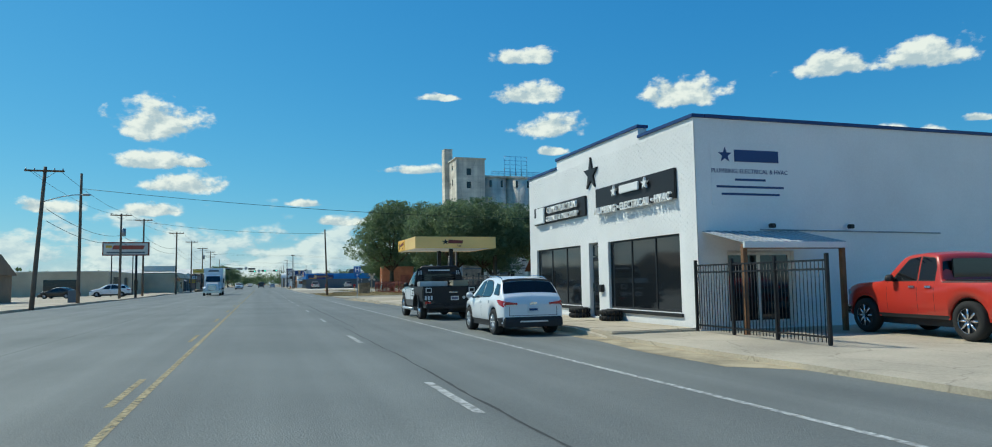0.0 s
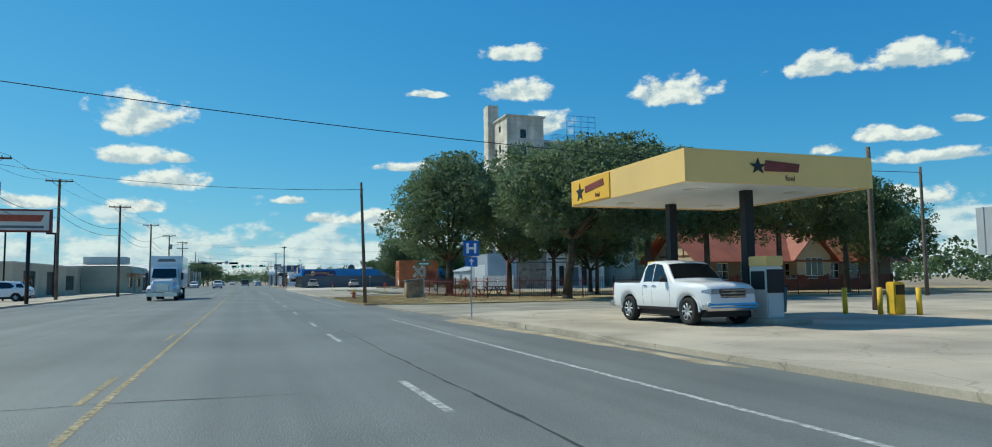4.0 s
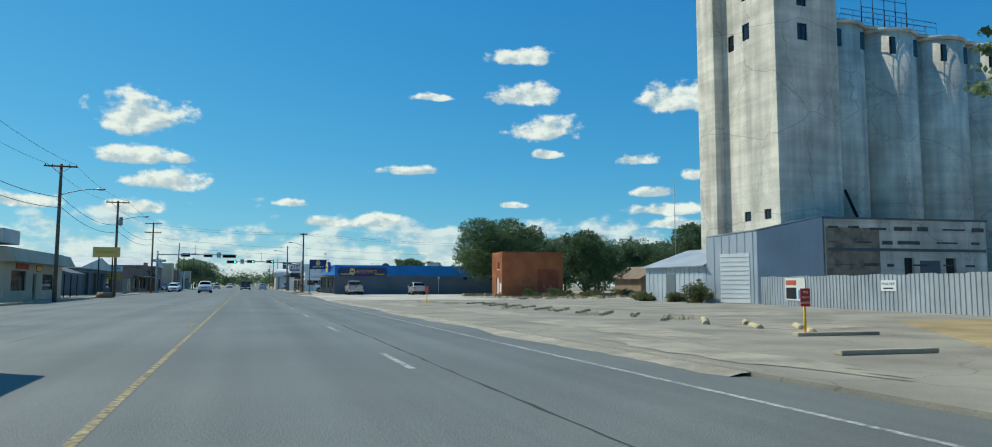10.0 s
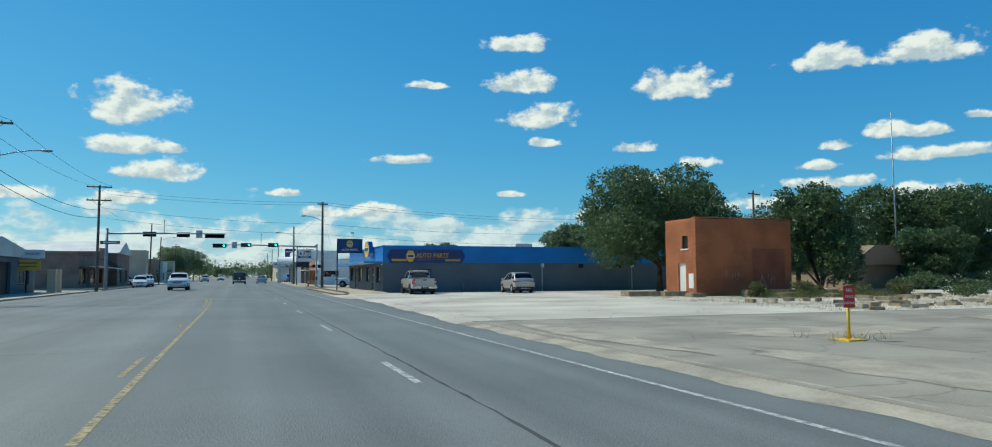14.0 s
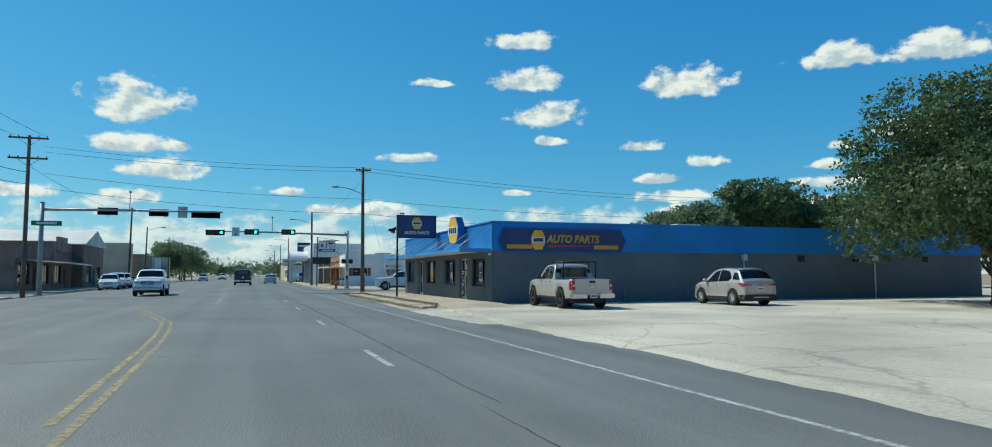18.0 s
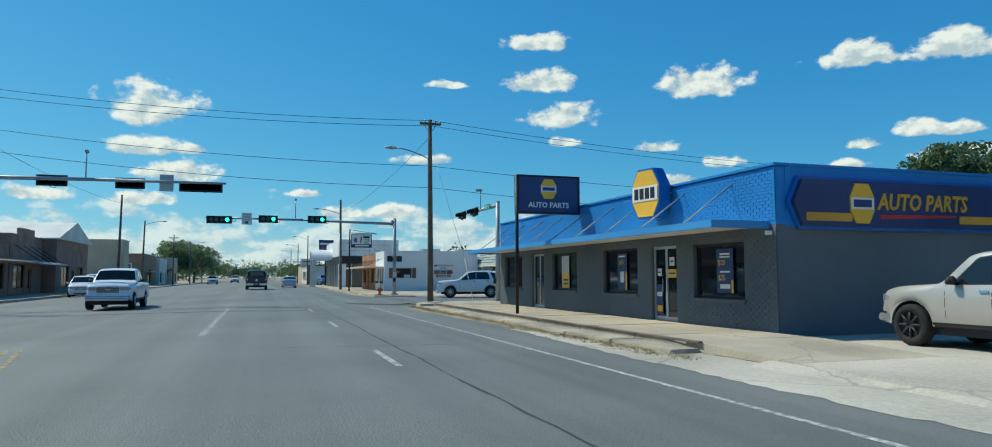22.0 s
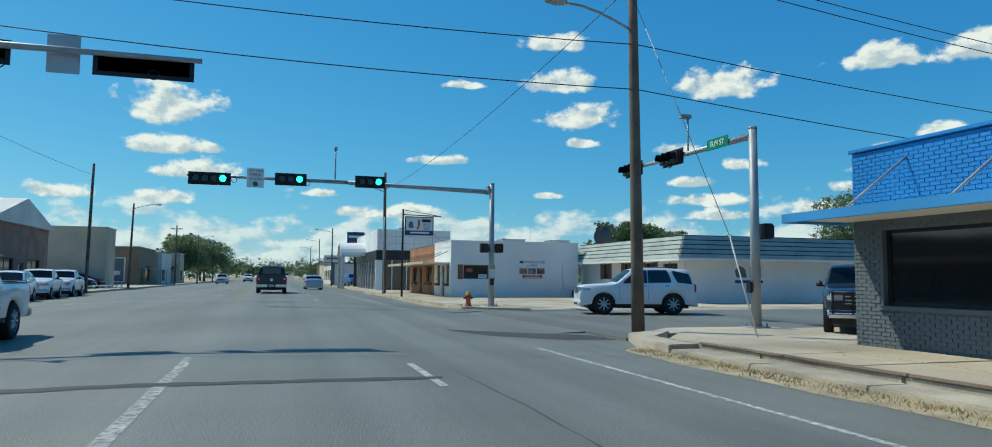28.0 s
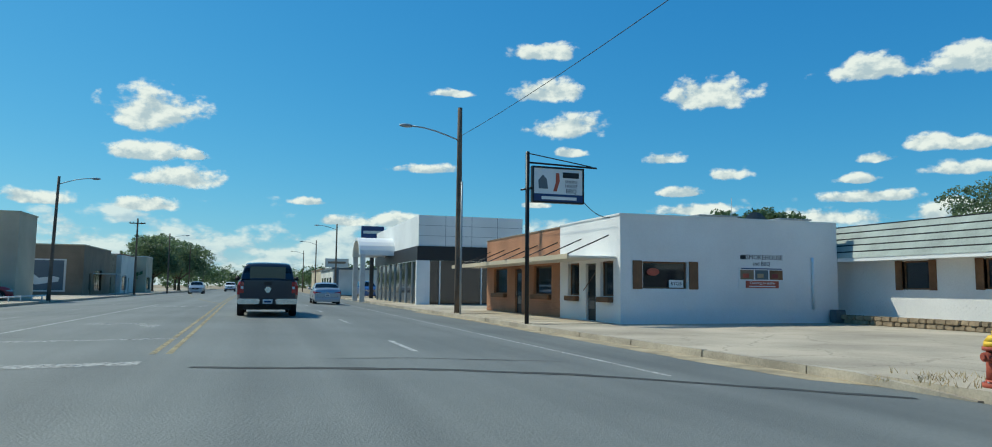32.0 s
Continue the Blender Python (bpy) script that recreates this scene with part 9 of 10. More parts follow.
part("name_bar", B(-1.0, -0.22, 6.6, 1.0, -0.2, 6.9), "offwhite", ds)
part("name_bar", B(-0.8, -0.22, 5.9, 0.8, -0.2, 6.1), "hyd_red", ds)
s2 = thing("low_sign", "small white sign board on a concrete post", "sign", 9.7, 322, 0.3)
part("post", B(-0.3, -0.2, -0.3, 0.3, 0.2, 3.6), "greywall", s2)
part("board", B(-1.6, -0.2, 3.6, 1.6, 0.2, 4.8, 0.02), "offwhite", s2)
part("name_bar", B(-1.2, -0.22, 4.1, 1.2, -0.2, 4.4), "brownwall", s2)
nb = thing("row_shop", "low white shop further along the street", "building", 10.5, 335, 0.3)
part("wall", B(0, 0, -0.4, 20, 24, 3.6), "offwhite", nb)
part("roof_edge", B(-0.2, -0.2, 3.6, 20.2, 24.2, 3.9), "greywall", nb)
for y in (3, 8, 13, 18):
    part("shop_window", B(-0.03, y, 0.4, 0.0, y + 3, 2.4), "glass", nb)
nb = thing("row_shop", "tan brick shop further along the street", "building", 11, 362, 0.3)
part("wall", B(0, 0, -0.4, 18, 30, 4.2), "tanwall", nb)
part("roof_edge", B(-0.2, -0.2, 4.2, 18.2, 30.2, 4.4), "brownwall", nb)
dishp = thing("satellite_dish", "grey satellite dish on a roof post", "dish", 32.5, 262, 2.1)
part("dish_post", T((0, 0, -2.2), (0, 0, 3.0), 0.06, n=8), "steel", dishp)
bm = bmesh.new()
for i in range(3):
    r0, r1 = i * 0.35, (i + 1) * 0.35
    for k in range(16):
        a, b = 2 * math.pi * k / 16, 2 * math.pi * (k + 1) / 16
        q = [(r * math.cos(t), -0.5 + 0.35 * r * r * 1.0, 3.6 + r * math.sin(t)) for r, t in ((r0, a), (r1, a), (r1, b), (r0, b))]
        bm.faces.new([bm.verts.new(v) for v in (q if i else q[1:])])
bmesh.ops.solidify(bm, geom=bm.faces[:], thickness=0.02)
part("dish_bowl", bm, "greywall", dishp)
utility_pole(8.75, 253.6, 10.0, "wooden utility pole with a street lamp arm", (), (-0.15, -0.5), 0.17, lamp=(8.4, 2.6, 180))
solo("steel_post", T((8.45, 252.0, 0), (8.45, 252.0, 6.2), 0.05, n=8), "steel", "slim steel conduit post beside the pole", "post")

# ---- west side of the street ----
def simple_shop(name, label, x, y, w, d, h, wall, trim, front=(), roof=None, rz=0, category="building", z=-0.06):
    """A low street building whose front faces east (+x) at x; front: (y0, y1, z0, z1, what)."""
    s = thing(name, label, category, x, y, z, rz)
    holes = [(a, b, c, e) for a, b, c, e, _ in front]
    part("front_wall", wall_y(bmesh.new(), -0.3, 0, 0, d, -0.1, h, holes), wall, s)
    part("south_wall", B(-w, 0, -0.1, -0.3, 0.3, h), wall, s)
    part("north_wall", B(-w, d - 0.3, -0.1, -0.3, d, h), wall, s)
    part("rear_wall", B(-w, 0.3, -0.1, -w + 0.3, d - 0.3, h), wall, s)
    if roof:
        part("roof", PR([(-0.4, h), (d / 2, h + roof), (d + 0.4, h), (d + 0.4, h - 0.12), (-0.4, h - 0.12)], "x", -w - 0.3, 0.3), trim, s, "pale pitched metal roof")
    else:
        part("roof", B(-w + 0.3, 0.3, h - 0.4, -0.3, d - 0.3, h - 0.3), "corr", s)
        part("coping", B(-w - 0.05, -0.06, h, 0.06, d + 0.06, h + 0.12, 0.01), trim, s)
    for a, b, c, e, what in front:
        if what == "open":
            # a black sheet closes the opening to imitate the shade inside
            part("bay_shade_sheet", B(-0.28, a, c, -0.24, b, e), "black", s, "black sheet standing in for the shade of an open bay")
        elif what == "door":
            dd = part("door", B(-0.2, a, c, -0.14, b, e), "brownwall", s, "plain shop door")
            part("pane", B(-0.14, a + 0.15, c + 0.6, -0.13, b - 0.15, e - 0.15), "glass", dd)
        else:
            window_y(s, -0.15, a, b, c, e, max(1, round((b - a) / 1.4)), "iron")
    return s


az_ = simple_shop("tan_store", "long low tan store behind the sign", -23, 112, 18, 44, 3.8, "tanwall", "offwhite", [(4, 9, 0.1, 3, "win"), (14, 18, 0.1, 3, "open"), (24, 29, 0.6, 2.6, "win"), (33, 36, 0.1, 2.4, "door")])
part("south_window", B(-9, -0.03, 0.8, -4, 0.0, 2.6), "glass", az_)
sa = thing("store_sign", "white and red auto store sign on two posts", "sign", -16.4, 86.0, -0.05)
part("post", T((1.2, 0, -0.1), (1.2, 0, 5.4), 0.14, n=12), "iron", sa)
part("board", B(-2.6, -0.2, 5.4, 2.6, 0.2, 6.95, 0.06), "offwhite", sa)
part("board_rim", wall_x(bmesh.new(), -0.22, 0.22, -2.68, 2.68, 5.32, 7.03, [(-2.55, 2.55, 5.45, 6.9)]), "rustred", sa)
part("name_bar", PR([(-1.6, 6.1), (2.0, 6.1), (2.2, 6.6), (-1.4, 6.6)], "y", -0.215, -0.2), "hyd_red", sa, "slanted red name bar")
part("stripe_bar", B(-2.3, -0.212, 6.3, -1.6, -0.2, 6.6), "yellow", sa)
part("text_bar", B(-2.2, -0.212, 5.6, 2.2, -0.2, 5.8), "greywall", sa)
hut = simple_shop("brown_house", "small brown gabled house near the street", -24, 60, 12, 9, 2.8, "brownwall", "brownwall", [(3, 5, 0.9, 2.2, "win")], roof=1.9, category="house")
bin_ = solo("utility_cabinet", B(-17.2, 61.0, -0.1, -16.5, 61.8, 1.1, 0.04), "greywall", "grey utility cabinet on the verge", "cabinet")
dn = simple_shop("drive_in", "low tan eatery with a flat overhanging roof", -17.0, 146, 14, 18, 4.0, "tanwall", "brownwall", [(2, 6, 0.8, 2.4, "win"), (8, 9, 0, 2.2, "door"), (11, 15, 0.8, 2.2, "win")])
part("eave_band", PR([(-0.6, 3.0), (1.0, 3.0), (0.5, 4.0), (-0.6, 4.0)], "y", -0.8, 18.8), "tanwall", dn, "sloping tan eave band")
part("upper_sign_box", B(-6, 0.5, 4.4, -0.2, 4.5, 5.5, 0.03), "offwhite", dn, "pale upper sign box")
part("oval_sign", PR([(9.6 + 0.9 * math.cos(t), 2.65 + 0.32 * math.sin(t)) for t in (2 * math.pi * i / 20 for i in range(20))], "x", 0.0, 0.04), "hyd_red", dn, "red oval wall sign")
part("oval_sign_face", PR([(9.6 + 0.78 * math.cos(t), 2.65 + 0.24 * math.sin(t)) for t in (2 * math.pi * i / 20 for i in range(20))], "x", 0.04, 0.05), "yellow", dn)
part("wall_sign", B(0.0, 3, 2.5, 0.04, 6.5, 2.95), "hyd_red", dn, "red strip sign")
car_port = thing("gabled_carport", "open gabled carport on slim posts", "carport", -17.5, 168, -0.06)
for x in (-6.0, -0.1):
    for y in (0, 3, 6):
        part("post", T((x, y, -0.05), (x, y, 2.4), 0.06, n=8), "iron", car_port)
part("roof", PR([(-6.5, 2.35), (-3.0, 3.6), (0.5, 2.35), (0.5, 2.5), (-3.0, 3.75), (-6.5, 2.5)], "y", -0.5, 6.5), "greywall", car_port)
ys_ = thing("yellow_sign", "faded yellow sign board on two slim posts", "sign", -14.3, 170.6, -0.05)
for x in (-0.7, 0.6):
    part("post", T((x, 0, -0.1), (x, 0, 4.2), 0.07, n=8), "iron", ys_)
part("board", B(-1.3, -0.12, 4.2, 1.3, 0.12, 5.3, 0.02), "canopy", ys_)
part("text_bar", B(-1.0, -0.13, 4.6, 1.0, -0.12, 4.9), "yellow", ys_)
part("planter_base", T((0, 0, -0.1), (0, 0, 0.5), 0.9, 0.7, 16), "brownwall", ys_)
cw = simple_shop("wash_hall", "white-roofed car wash hall with black sheets across its bays", -19, 182, 20, 24, 3.4, "greywall", "offwhite", [(2, 6, 0, 2.8, "open"), (7, 11, 0, 2.8, "open"), (12, 16, 0, 2.8, "open"), (18, 22, 0.8, 2.4, "win")], roof=1.5)
cs = thing("wash_sign", "white car wash sign above a yellow panel", "sign", -18.4, 200.5, -0.05)
part("post", T((0, 0, -0.1), (0, 0, 2.4), 0.06, n=8), "iron", cs)
bd = part("board", B(-1.4, -0.08, 3.2, 1.4, 0.08, 4.0, 0.02), "white", cs)
text("CAR WASH", 0.42, "darkblue", bd, pose(0, -0.085, 3.6), depth=0.004)
part("lower_panel", B(-1.1, -0.06, 2.1, 1.1, 0.06, 3.0, 0.02), "yellow", cs)
part("text_bar", B(-0.8, -0.07, 2.7, 0.8, -0.06, 2.82), "brownwall", cs)
part("text_bar", B(-0.8, -0.07, 2.4, 0.8, -0.06, 2.52), "brownwall", cs)
for y in (203.5, 205.5):
    solo("brick_pier", B(-17.4, y, -0.1, -16.7, y + 0.7, 2.2, 0.02), "tanwall", "short tan brick pier by the lot", "pier", group="brick piers")
# row north of the crossing
s1 = simple_shop("brick_shop", "low brown brick corner shop with dark windows", -19, 226, 16, 13, 4.2, "dustybrick", "brownwall", [(1, 5, 0.6, 2.6, "win"), (6, 7, 0, 2.3, "door"), (8, 12, 0.6, 2.6, "win")])
part("awning", PR([(0.0, 2.9), (2.2, 2.6), (2.2, 2.72), (0.0, 3.05)], "y", 0.3, 12.7), "brownwall", s1, "brown sheet awning")
s2_ = simple_shop("brick_shop", "red brick shop with a stepped parapet", -19, 239.3, 18, 9, 5.0, "dustybrick", "dustybrick", [(1, 4, 0.6, 2.6, "win"), (5, 6, 0, 2.3, "door")])
part("parapet_step", B(-0.3, 2.5, 5.12, 0.0, 6.5, 5.7), "dustybrick", s2_)
part("awning", PR([(0.0, 2.9), (2.2, 2.6), (2.2, 2.72), (0.0, 3.05)], "y", 0.3, 8.7), "corr", s2_, "corrugated awning")
for i in range(4):
    part("stay_rod", T((2.1, 1.2 + i * 2.2, 2.7), (0, 1.2 + i * 2.2, 4.2), 0.03, n=6), "iron", s2_)
s3 = simple_shop("gabled_hall", "brown brick hall with a white metal gable roof", -17.9, 248.6, 30, 13, 5.2, "dustybrick", "offwhite", [(2, 5, 0.6, 2.6, "win"), (6, 7.2, 0, 2.3, "door"), (8, 11, 0.6, 2.6, "win")], roof=1.9)
s4 = simple_shop("tan_block", "plain tan stucco block with a flat roof", -17.6, 281.7, 22, 4.5, 6.6, "tanwall", "tanwall", [])
s5 = simple_shop("mural_shop", "brick shop with a dark painted mural panel", -19.1, 310.5, 18, 15, 5.6, "brownwall", "tanwall", [(3, 4.2, 0, 2.6, "door"), (6, 10, 0.5, 3.0, "win")])
mu = part("mural", B(-9.5, -0.04, 0.6, -1.9, 0.0, 3.9), "greywall", s5, "dark painted wall mural with a pale script shape")
part("mural_edge", wall_x(bmesh.new(), -0.05, 0.0, -9.7, -1.7, 0.45, 4.05, [(-9.5, -1.9, 0.6, 3.9)]), "offwhite", s5)
for k, (a, b) in enumerate(((-7.6, -5.2), (-4.9, -2.4))):
    part("script_shape", PR([(a, 1.4), (a + 0.3, 1.2), (b, 1.55), (b + 0.1, 2.0), (b - 0.5, 2.15), (a + 0.6, 1.95), (a + 0.2, 2.3), (a - 0.1, 2.0)], "y", -0.05, -0.04), "offwhite", mu)
part("awning", B(0.0, 5.0, 2.5, 2.6, 11.8, 2.6), "offwhite", s5)
for y in (5.4, 11.4):
    part("awning_post", T((2.4, y, -0.05), (2.4, y, 2.5), 0.05, n=8), "steel", s5)
s6 = simple_shop("stone_shop", "small stone-faced shop with a flat parapet", -20.0, 325.9, 14, 9, 5.4, "stone", "tanwall", [(1, 4, 0.5, 2.5, "win"), (5, 6, 0, 2.3, "door")])
s7 = simple_shop("white_shop", "small white and brick shop up the street", -19.4, 335.4, 14, 13, 5.6, "offwhite", "redbrick", [(1, 5, 0.5, 2.5, "win"), (6, 7, 0, 2.3, "door")])
s8 = simple_shop("tan_shop", "tan shop up the street", -18.0, 349, 14, 7, 5.8, "tanwall", "offwhite", [(1, 5, 0.5, 2.5, "win")])
tree(-20, 372, 11, 6.5, "dark shade tree up the street", 81, "leaf", 2.4, 7000, 0.3, 0.3, "shade_tree")
tree(-17, 390, 11, 7.0, "shade tree beside the far shops", 82, "leaf", 2.4, 6000, 0.3, 0.3, "shade_tree")
tree(-20, 412, 11, 7.0, "shade tree at the end of the street", 83, "leaf2", 2.4, 5000, 0.3, 0.3, "shade_tree")
for i in range(9):
    solo("lot_rail", T((-16.2, 262.5 + i * 2.6, 0.35), (-16.2, 262.5 + i * 2.6 + 2.4, 0.35), 0.05, n=8), "white", "low white pipe rail along the car lot", "rail", group="pipe rails")
    solo("rail_post", T((-16.2, 262.5 + i * 2.6, 0.0), (-16.2, 262.5 + i * 2.6, 0.42), 0.05, n=8), "white", "short white rail post along the car lot", "post", group="pipe rail posts")

# ---- utility poles along the west side ----
WP = [(-16.1, 80.4, 10.1), (-16.5, 100.7, 11.2), (-13.6, 115.7, 10.3), (-14.0, 147.7, 10.6), (-13.6, 171.8, 10.4), (-14.2, 209.5, 11.1)]
utility_pole(-14.6, 40.0, 9.6, "tall wooden utility pole leaning over the verge", ((0.3, 1.2, 0),), (0.5, 0.2), 0.16, lamp=(7.2, 2.6, 0))
for i, (x, y, h) in enumerate(WP):
    utility_pole(x, y, h, "tall wooden utility pole with a crossarm", ((0.2, 1.15, 0),) if i != 5 else ((0.2, 1.2, 0), (1.6, 1.2, 0)), (0, 0), 0.16, lamp=(8.2, 2.8, 0) if i in (3, 4) else None, transformer=i in (0, 4))
pts = [(-14.1, 40.2, 9.3)] + WP
for (x0, y0, h0), (x1, y1, h1) in zip(pts, pts[1:]):
    for dx in (-0.95, 0.95):
        wire((x0 + dx, y0, h0), (x1 + dx, y1, h1), 0.5, 0.012)
    for dz in (2.6, 3.4):
        wire((x0 + 0.15, y0, h0 - dz), (x1 + 0.15, y1, h1 - dz), 0.7, 0.02)
utility_pole(-14.5, 259.4, 10.5, "leaning wooden utility pole by the car lot", (), (0.15, 0.1), 0.15)
utility_pole(-15.0, 280.1, 9.2, "wooden pole with a street lamp arm", (), (0.2, 0), 0.14, lamp=(8.6, 2.4, 0))
utility_pole(-15.0, 318.0, 9.4, "wooden pole with a short crossarm", ((0.6, 0.9, 0),), (0, 0), 0.14)
for y in (348, 385, 425):
    utility_pole(-14.6, y, 9.6, "street lamp on a wooden pole", (), (0, 0), 0.14, lamp=(8.8, 2.6, 0))
    utility_pole(9.2, y - 30, 9.6, "street lamp on a wooden pole", (), (0, 0), 0.14, lamp=(8.8, 2.6, 180))
for (x0, y0), (x1, y1) in (((-20.5, 100.0), (-20.5, 118.0)),):
    for x, y in ((x0, y0), (x1, y1)):
        l = thing("lot_lamp", "dark steel box lamp on a tall post", "lamp", x, y, -0.05, 0, "lot lamps")
        part("post", T((0, 0, -0.1), (0, 0, 7.2), 0.08, n=8), "iron", l)
        part("lamp_box", B(-0.9, -0.2, 7.1, 0.1, 0.2, 7.3, 0.02), "iron", l)
# wires across the street
wire((7.05, 69.2, 7.1), (-15.5, 79.8, 9.4), 0.5, 0.016)
utility_pole(-15.7, 58.0, 11.7, "tall bare wooden utility pole on the west verge", (), (0, 0), 0.16)
wire((-15.6, 58.0, 10.3), (45, 62, 8.6), 0.9, 0.022)
utility_pole(45.1, 62, 9.0, "wooden utility pole beside the side street", (), (0, 0), 0.14)
for y0, y1 in ((211, 253.0),):
    wire((-14.2, 209.5, 9.0), (-14.5, 259.4, 9.6), 0.5, 0.012)
utility_pole(58, 214, 10.5, "wooden utility pole behind the parts shop", ((0.4, 1.2, 30), (1.2, 1.2, 30)), (0, 0), 0.16)
utility_pole(50.5, 186, 10.2, "wooden utility pole behind the empty lot", ((0.4, 1.1, 20),), (0, 0), 0.16)
utility_pole(24.0, 46.5, 6.6, "wooden pole beside the fuel stop", (), (0, 0), 0.13)
utility_pole(44, 36, 8.0, "wooden utility pole beyond the yard shed", ((0.4, 1.0, 60),), (0, 0), 0.14)

# ---- vehicles ----
car("white_suv", "white compact crossover parked at the kerb", 6.95, 2.65, 0, "car_white", "suv", 3.95, 1.84, 1.60, z=-0.1, r=0.355)
ft = car("flatbed_truck", "black and white crew-cab truck with a black service bed", 6.98, 11.8, 0, "car_black", "pickup", 5.35, 2.0, 1.98, rim="chrome", z=-0.1, r=0.46, plate=False, bumper="black", bed_top=0.52)
for s in (-1, 1):
    lo, hi = (s * 0.62, s * 1.07) if s > 0 else (s * 1.07, s * 0.62)
    part("bed_side", PR([(0.0, 0.72), (0.55, 0.72), *reversed(arch(1.15, 0.56, 0.48, 8)), (1.78, 0.62), (1.78, 1.30), (0.0, 1.30)], "x", lo, hi, 0.015), "black", ft, "black steel bed side with tool lockers")
    part("locker_door", B(min(s * 1.07, s * 1.085), 0.08, 0.84, max(s * 1.07, s * 1.085), 0.5, 1.2, 0.004), "iron", ft)
    part("light_panel", B(min(s * 0.66, s * 1.06), -0.05, 0.74, max(s * 0.66, s * 1.06), 0.0, 1.28, 0.01), "black", ft)
    lp = part("work_lamp", B(min(s * 0.74, s * 0.98), -0.075, 1.06, max(s * 0.74, s * 0.98), -0.05, 1.25, 0.006), "plate", ft, "clear square lamp in a pale rim")
    part("lamp_glass", B(min(s * 0.78, s * 0.94), -0.085, 1.095, max(s * 0.78, s * 0.94), -0.075, 1.215), "black", lp)
    for k in range(3):
        a = 0.71 + k * 0.115
        part("marker_slot", B(min(s * a, s * (a + 0.07)), -0.07, 0.78, max(s * a, s * (a + 0.07)), -0.05, 0.94), "plate", ft)
    part("fender_flare", PR([*arch(1.15, 0.60, 0.48, 10), *reversed(arch(1.15, 0.53, 0.48, 10))], "x", min(s * 1.03, s * 1.13), max(s * 1.03, s * 1.13)), "black", ft)
    fs_ = SHELLS[ft.name]
    dp_ = part("door_panel", fs_.skin(s, [(1.86, 0.76), (3.86, 0.76), (3.92, 0.86), (4.06, 0.99), (4.3, 1.075), (4.5, 1.085), (4.72, 1.05), (4.9, 0.95), (5.1, 0.92)], [(1.86, 1.245), (5.1, 1.16)], 0.006, 26, 4), "car_white", ft, "white door and wing panel")
    for k, w_ in enumerate((0.34, 0.34, 0.36)):
        part("text_bar", fs_.skin(s, [(2.2, 1.10 - k * 0.1), (2.2 + w_, 1.10 - k * 0.1)], [(2.2, 1.15 - k * 0.1), (2.2 + w_, 1.15 - k * 0.1)], 0.010, 3, 1, 0.004), "black", dp_)
    for k, w_ in enumerate((0.3, 0.42, 0.36)):
        part("text_bar", fs_.skin(s, [(2.95, 1.14 - k * 0.075), (2.95 + w_, 1.14 - k * 0.075)], [(2.95, 1.16 - k * 0.075 + 0.05 * (k == 0)), (2.95 + w_, 1.16 - k * 0.075 + 0.05 * (k == 0))], 0.010, 3, 1, 0.004), "greymetal", dp_)
    for y_ in (2.78, 3.72):
        part("door_gap", fs_.skin(s, [(y_, 0.62), (y_ + 0.012, 0.62)], [(y_, 1.25), (y_ + 0.012, 1.25)], 0.010, 1, 4, 0.004), "trim", dp_)
    part("fender_vent", fs_.skin(s, [(3.95, 0.98), (4.02, 1.0)], [(3.95, 1.17), (4.02, 1.19)], 0.012, 1, 2, 0.008), "black", ft)
    part("step_bar", T((s * 1.1, 1.8, 0.40), (s * 1.1, 3.9, 0.40), 0.05, n=10), "alloy", ft)
part("bed_deck", B(-0.62, 0.02, 1.10, 0.62, 1.78, 1.16, 0.01), "black", ft)
part("bed_tailboard", B(-0.66, -0.03, 0.52, 0.66, 0.02, 1.30, 0.012), "black", ft)
part("hitch_plate", B(-0.3, -0.12, 0.42, 0.3, -0.03, 0.6, 0.02), "iron", ft)
pl_ = part("number_plate", B(0.02, -0.05, 0.76, 0.34, -0.035, 0.92), "plate", ft, "white number plate with dark bars")
part("plate_bar", B(0.06, -0.056, 0.81, 0.30, -0.05, 0.87), "darkblue", pl_)
part("tail_handle", B(-0.05, -0.05, 1.05, 0.3, -0.03, 1.09), "chrome", ft)
part("round_badge", T((0.55, -0.03, 0.86), (0.55, -0.045, 0.86), 0.06, n=12), "plate", ft)
part("tool_box", B(-0.95, 1.15, 1.30, 0.2, 1.7, 1.50, 0.02), "alloy", ft, "ribbed aluminium tool box")
cb = part("cool_box", B(0.25, 0.5, 1.30, 0.9, 1.0, 1.46, 0.03), "tanwall", ft, "tan plastic cool box")
part("lid", B(0.23, 0.48, 1.46, 0.92, 1.02, 1.52, 0.02), "tanwall", cb)
part("headache_rack", sweep(bmesh.new(), [(-1.0, 1.83, 1.28), (-0.96, 1.83, 1.6), (-0.86, 1.83, 1.98), (-0.72, 1.83, 2.09), (0.72, 1.83, 2.09), (0.86, 1.83, 1.98), (0.96, 1.83, 1.6), (1.0, 1.83, 1.28)], 0.055, 8), "black", ft, "black steel headache rack with rounded shoulders")
part("rack_top_plate", B(-0.84, 1.80, 1.86, 0.84, 1.86, 2.05, 0.01), "black", ft)
for s in (-1, 1):
    part("rack_side_plate", PR([(s * 0.72, 1.30), (s * 0.97, 1.30), (s * 0.93, 1.62), (s * 0.82, 1.98), (s * 0.72, 1.98)], "y", 1.80, 1.86), "black", ft)
    part("exhaust_stack" if s > 0 else "rack_post", T((s * 0.5, 1.95, 1.2), (s * 0.5, 1.95, 2.55 if s > 0 else 2.0), 0.06, n=12), "black", ft)
for k in range(6):
    part("rack_bar", B(-0.72, 1.82, 1.38 + k * 0.08, 0.72, 1.85, 1.41 + k * 0.08), "black", ft)
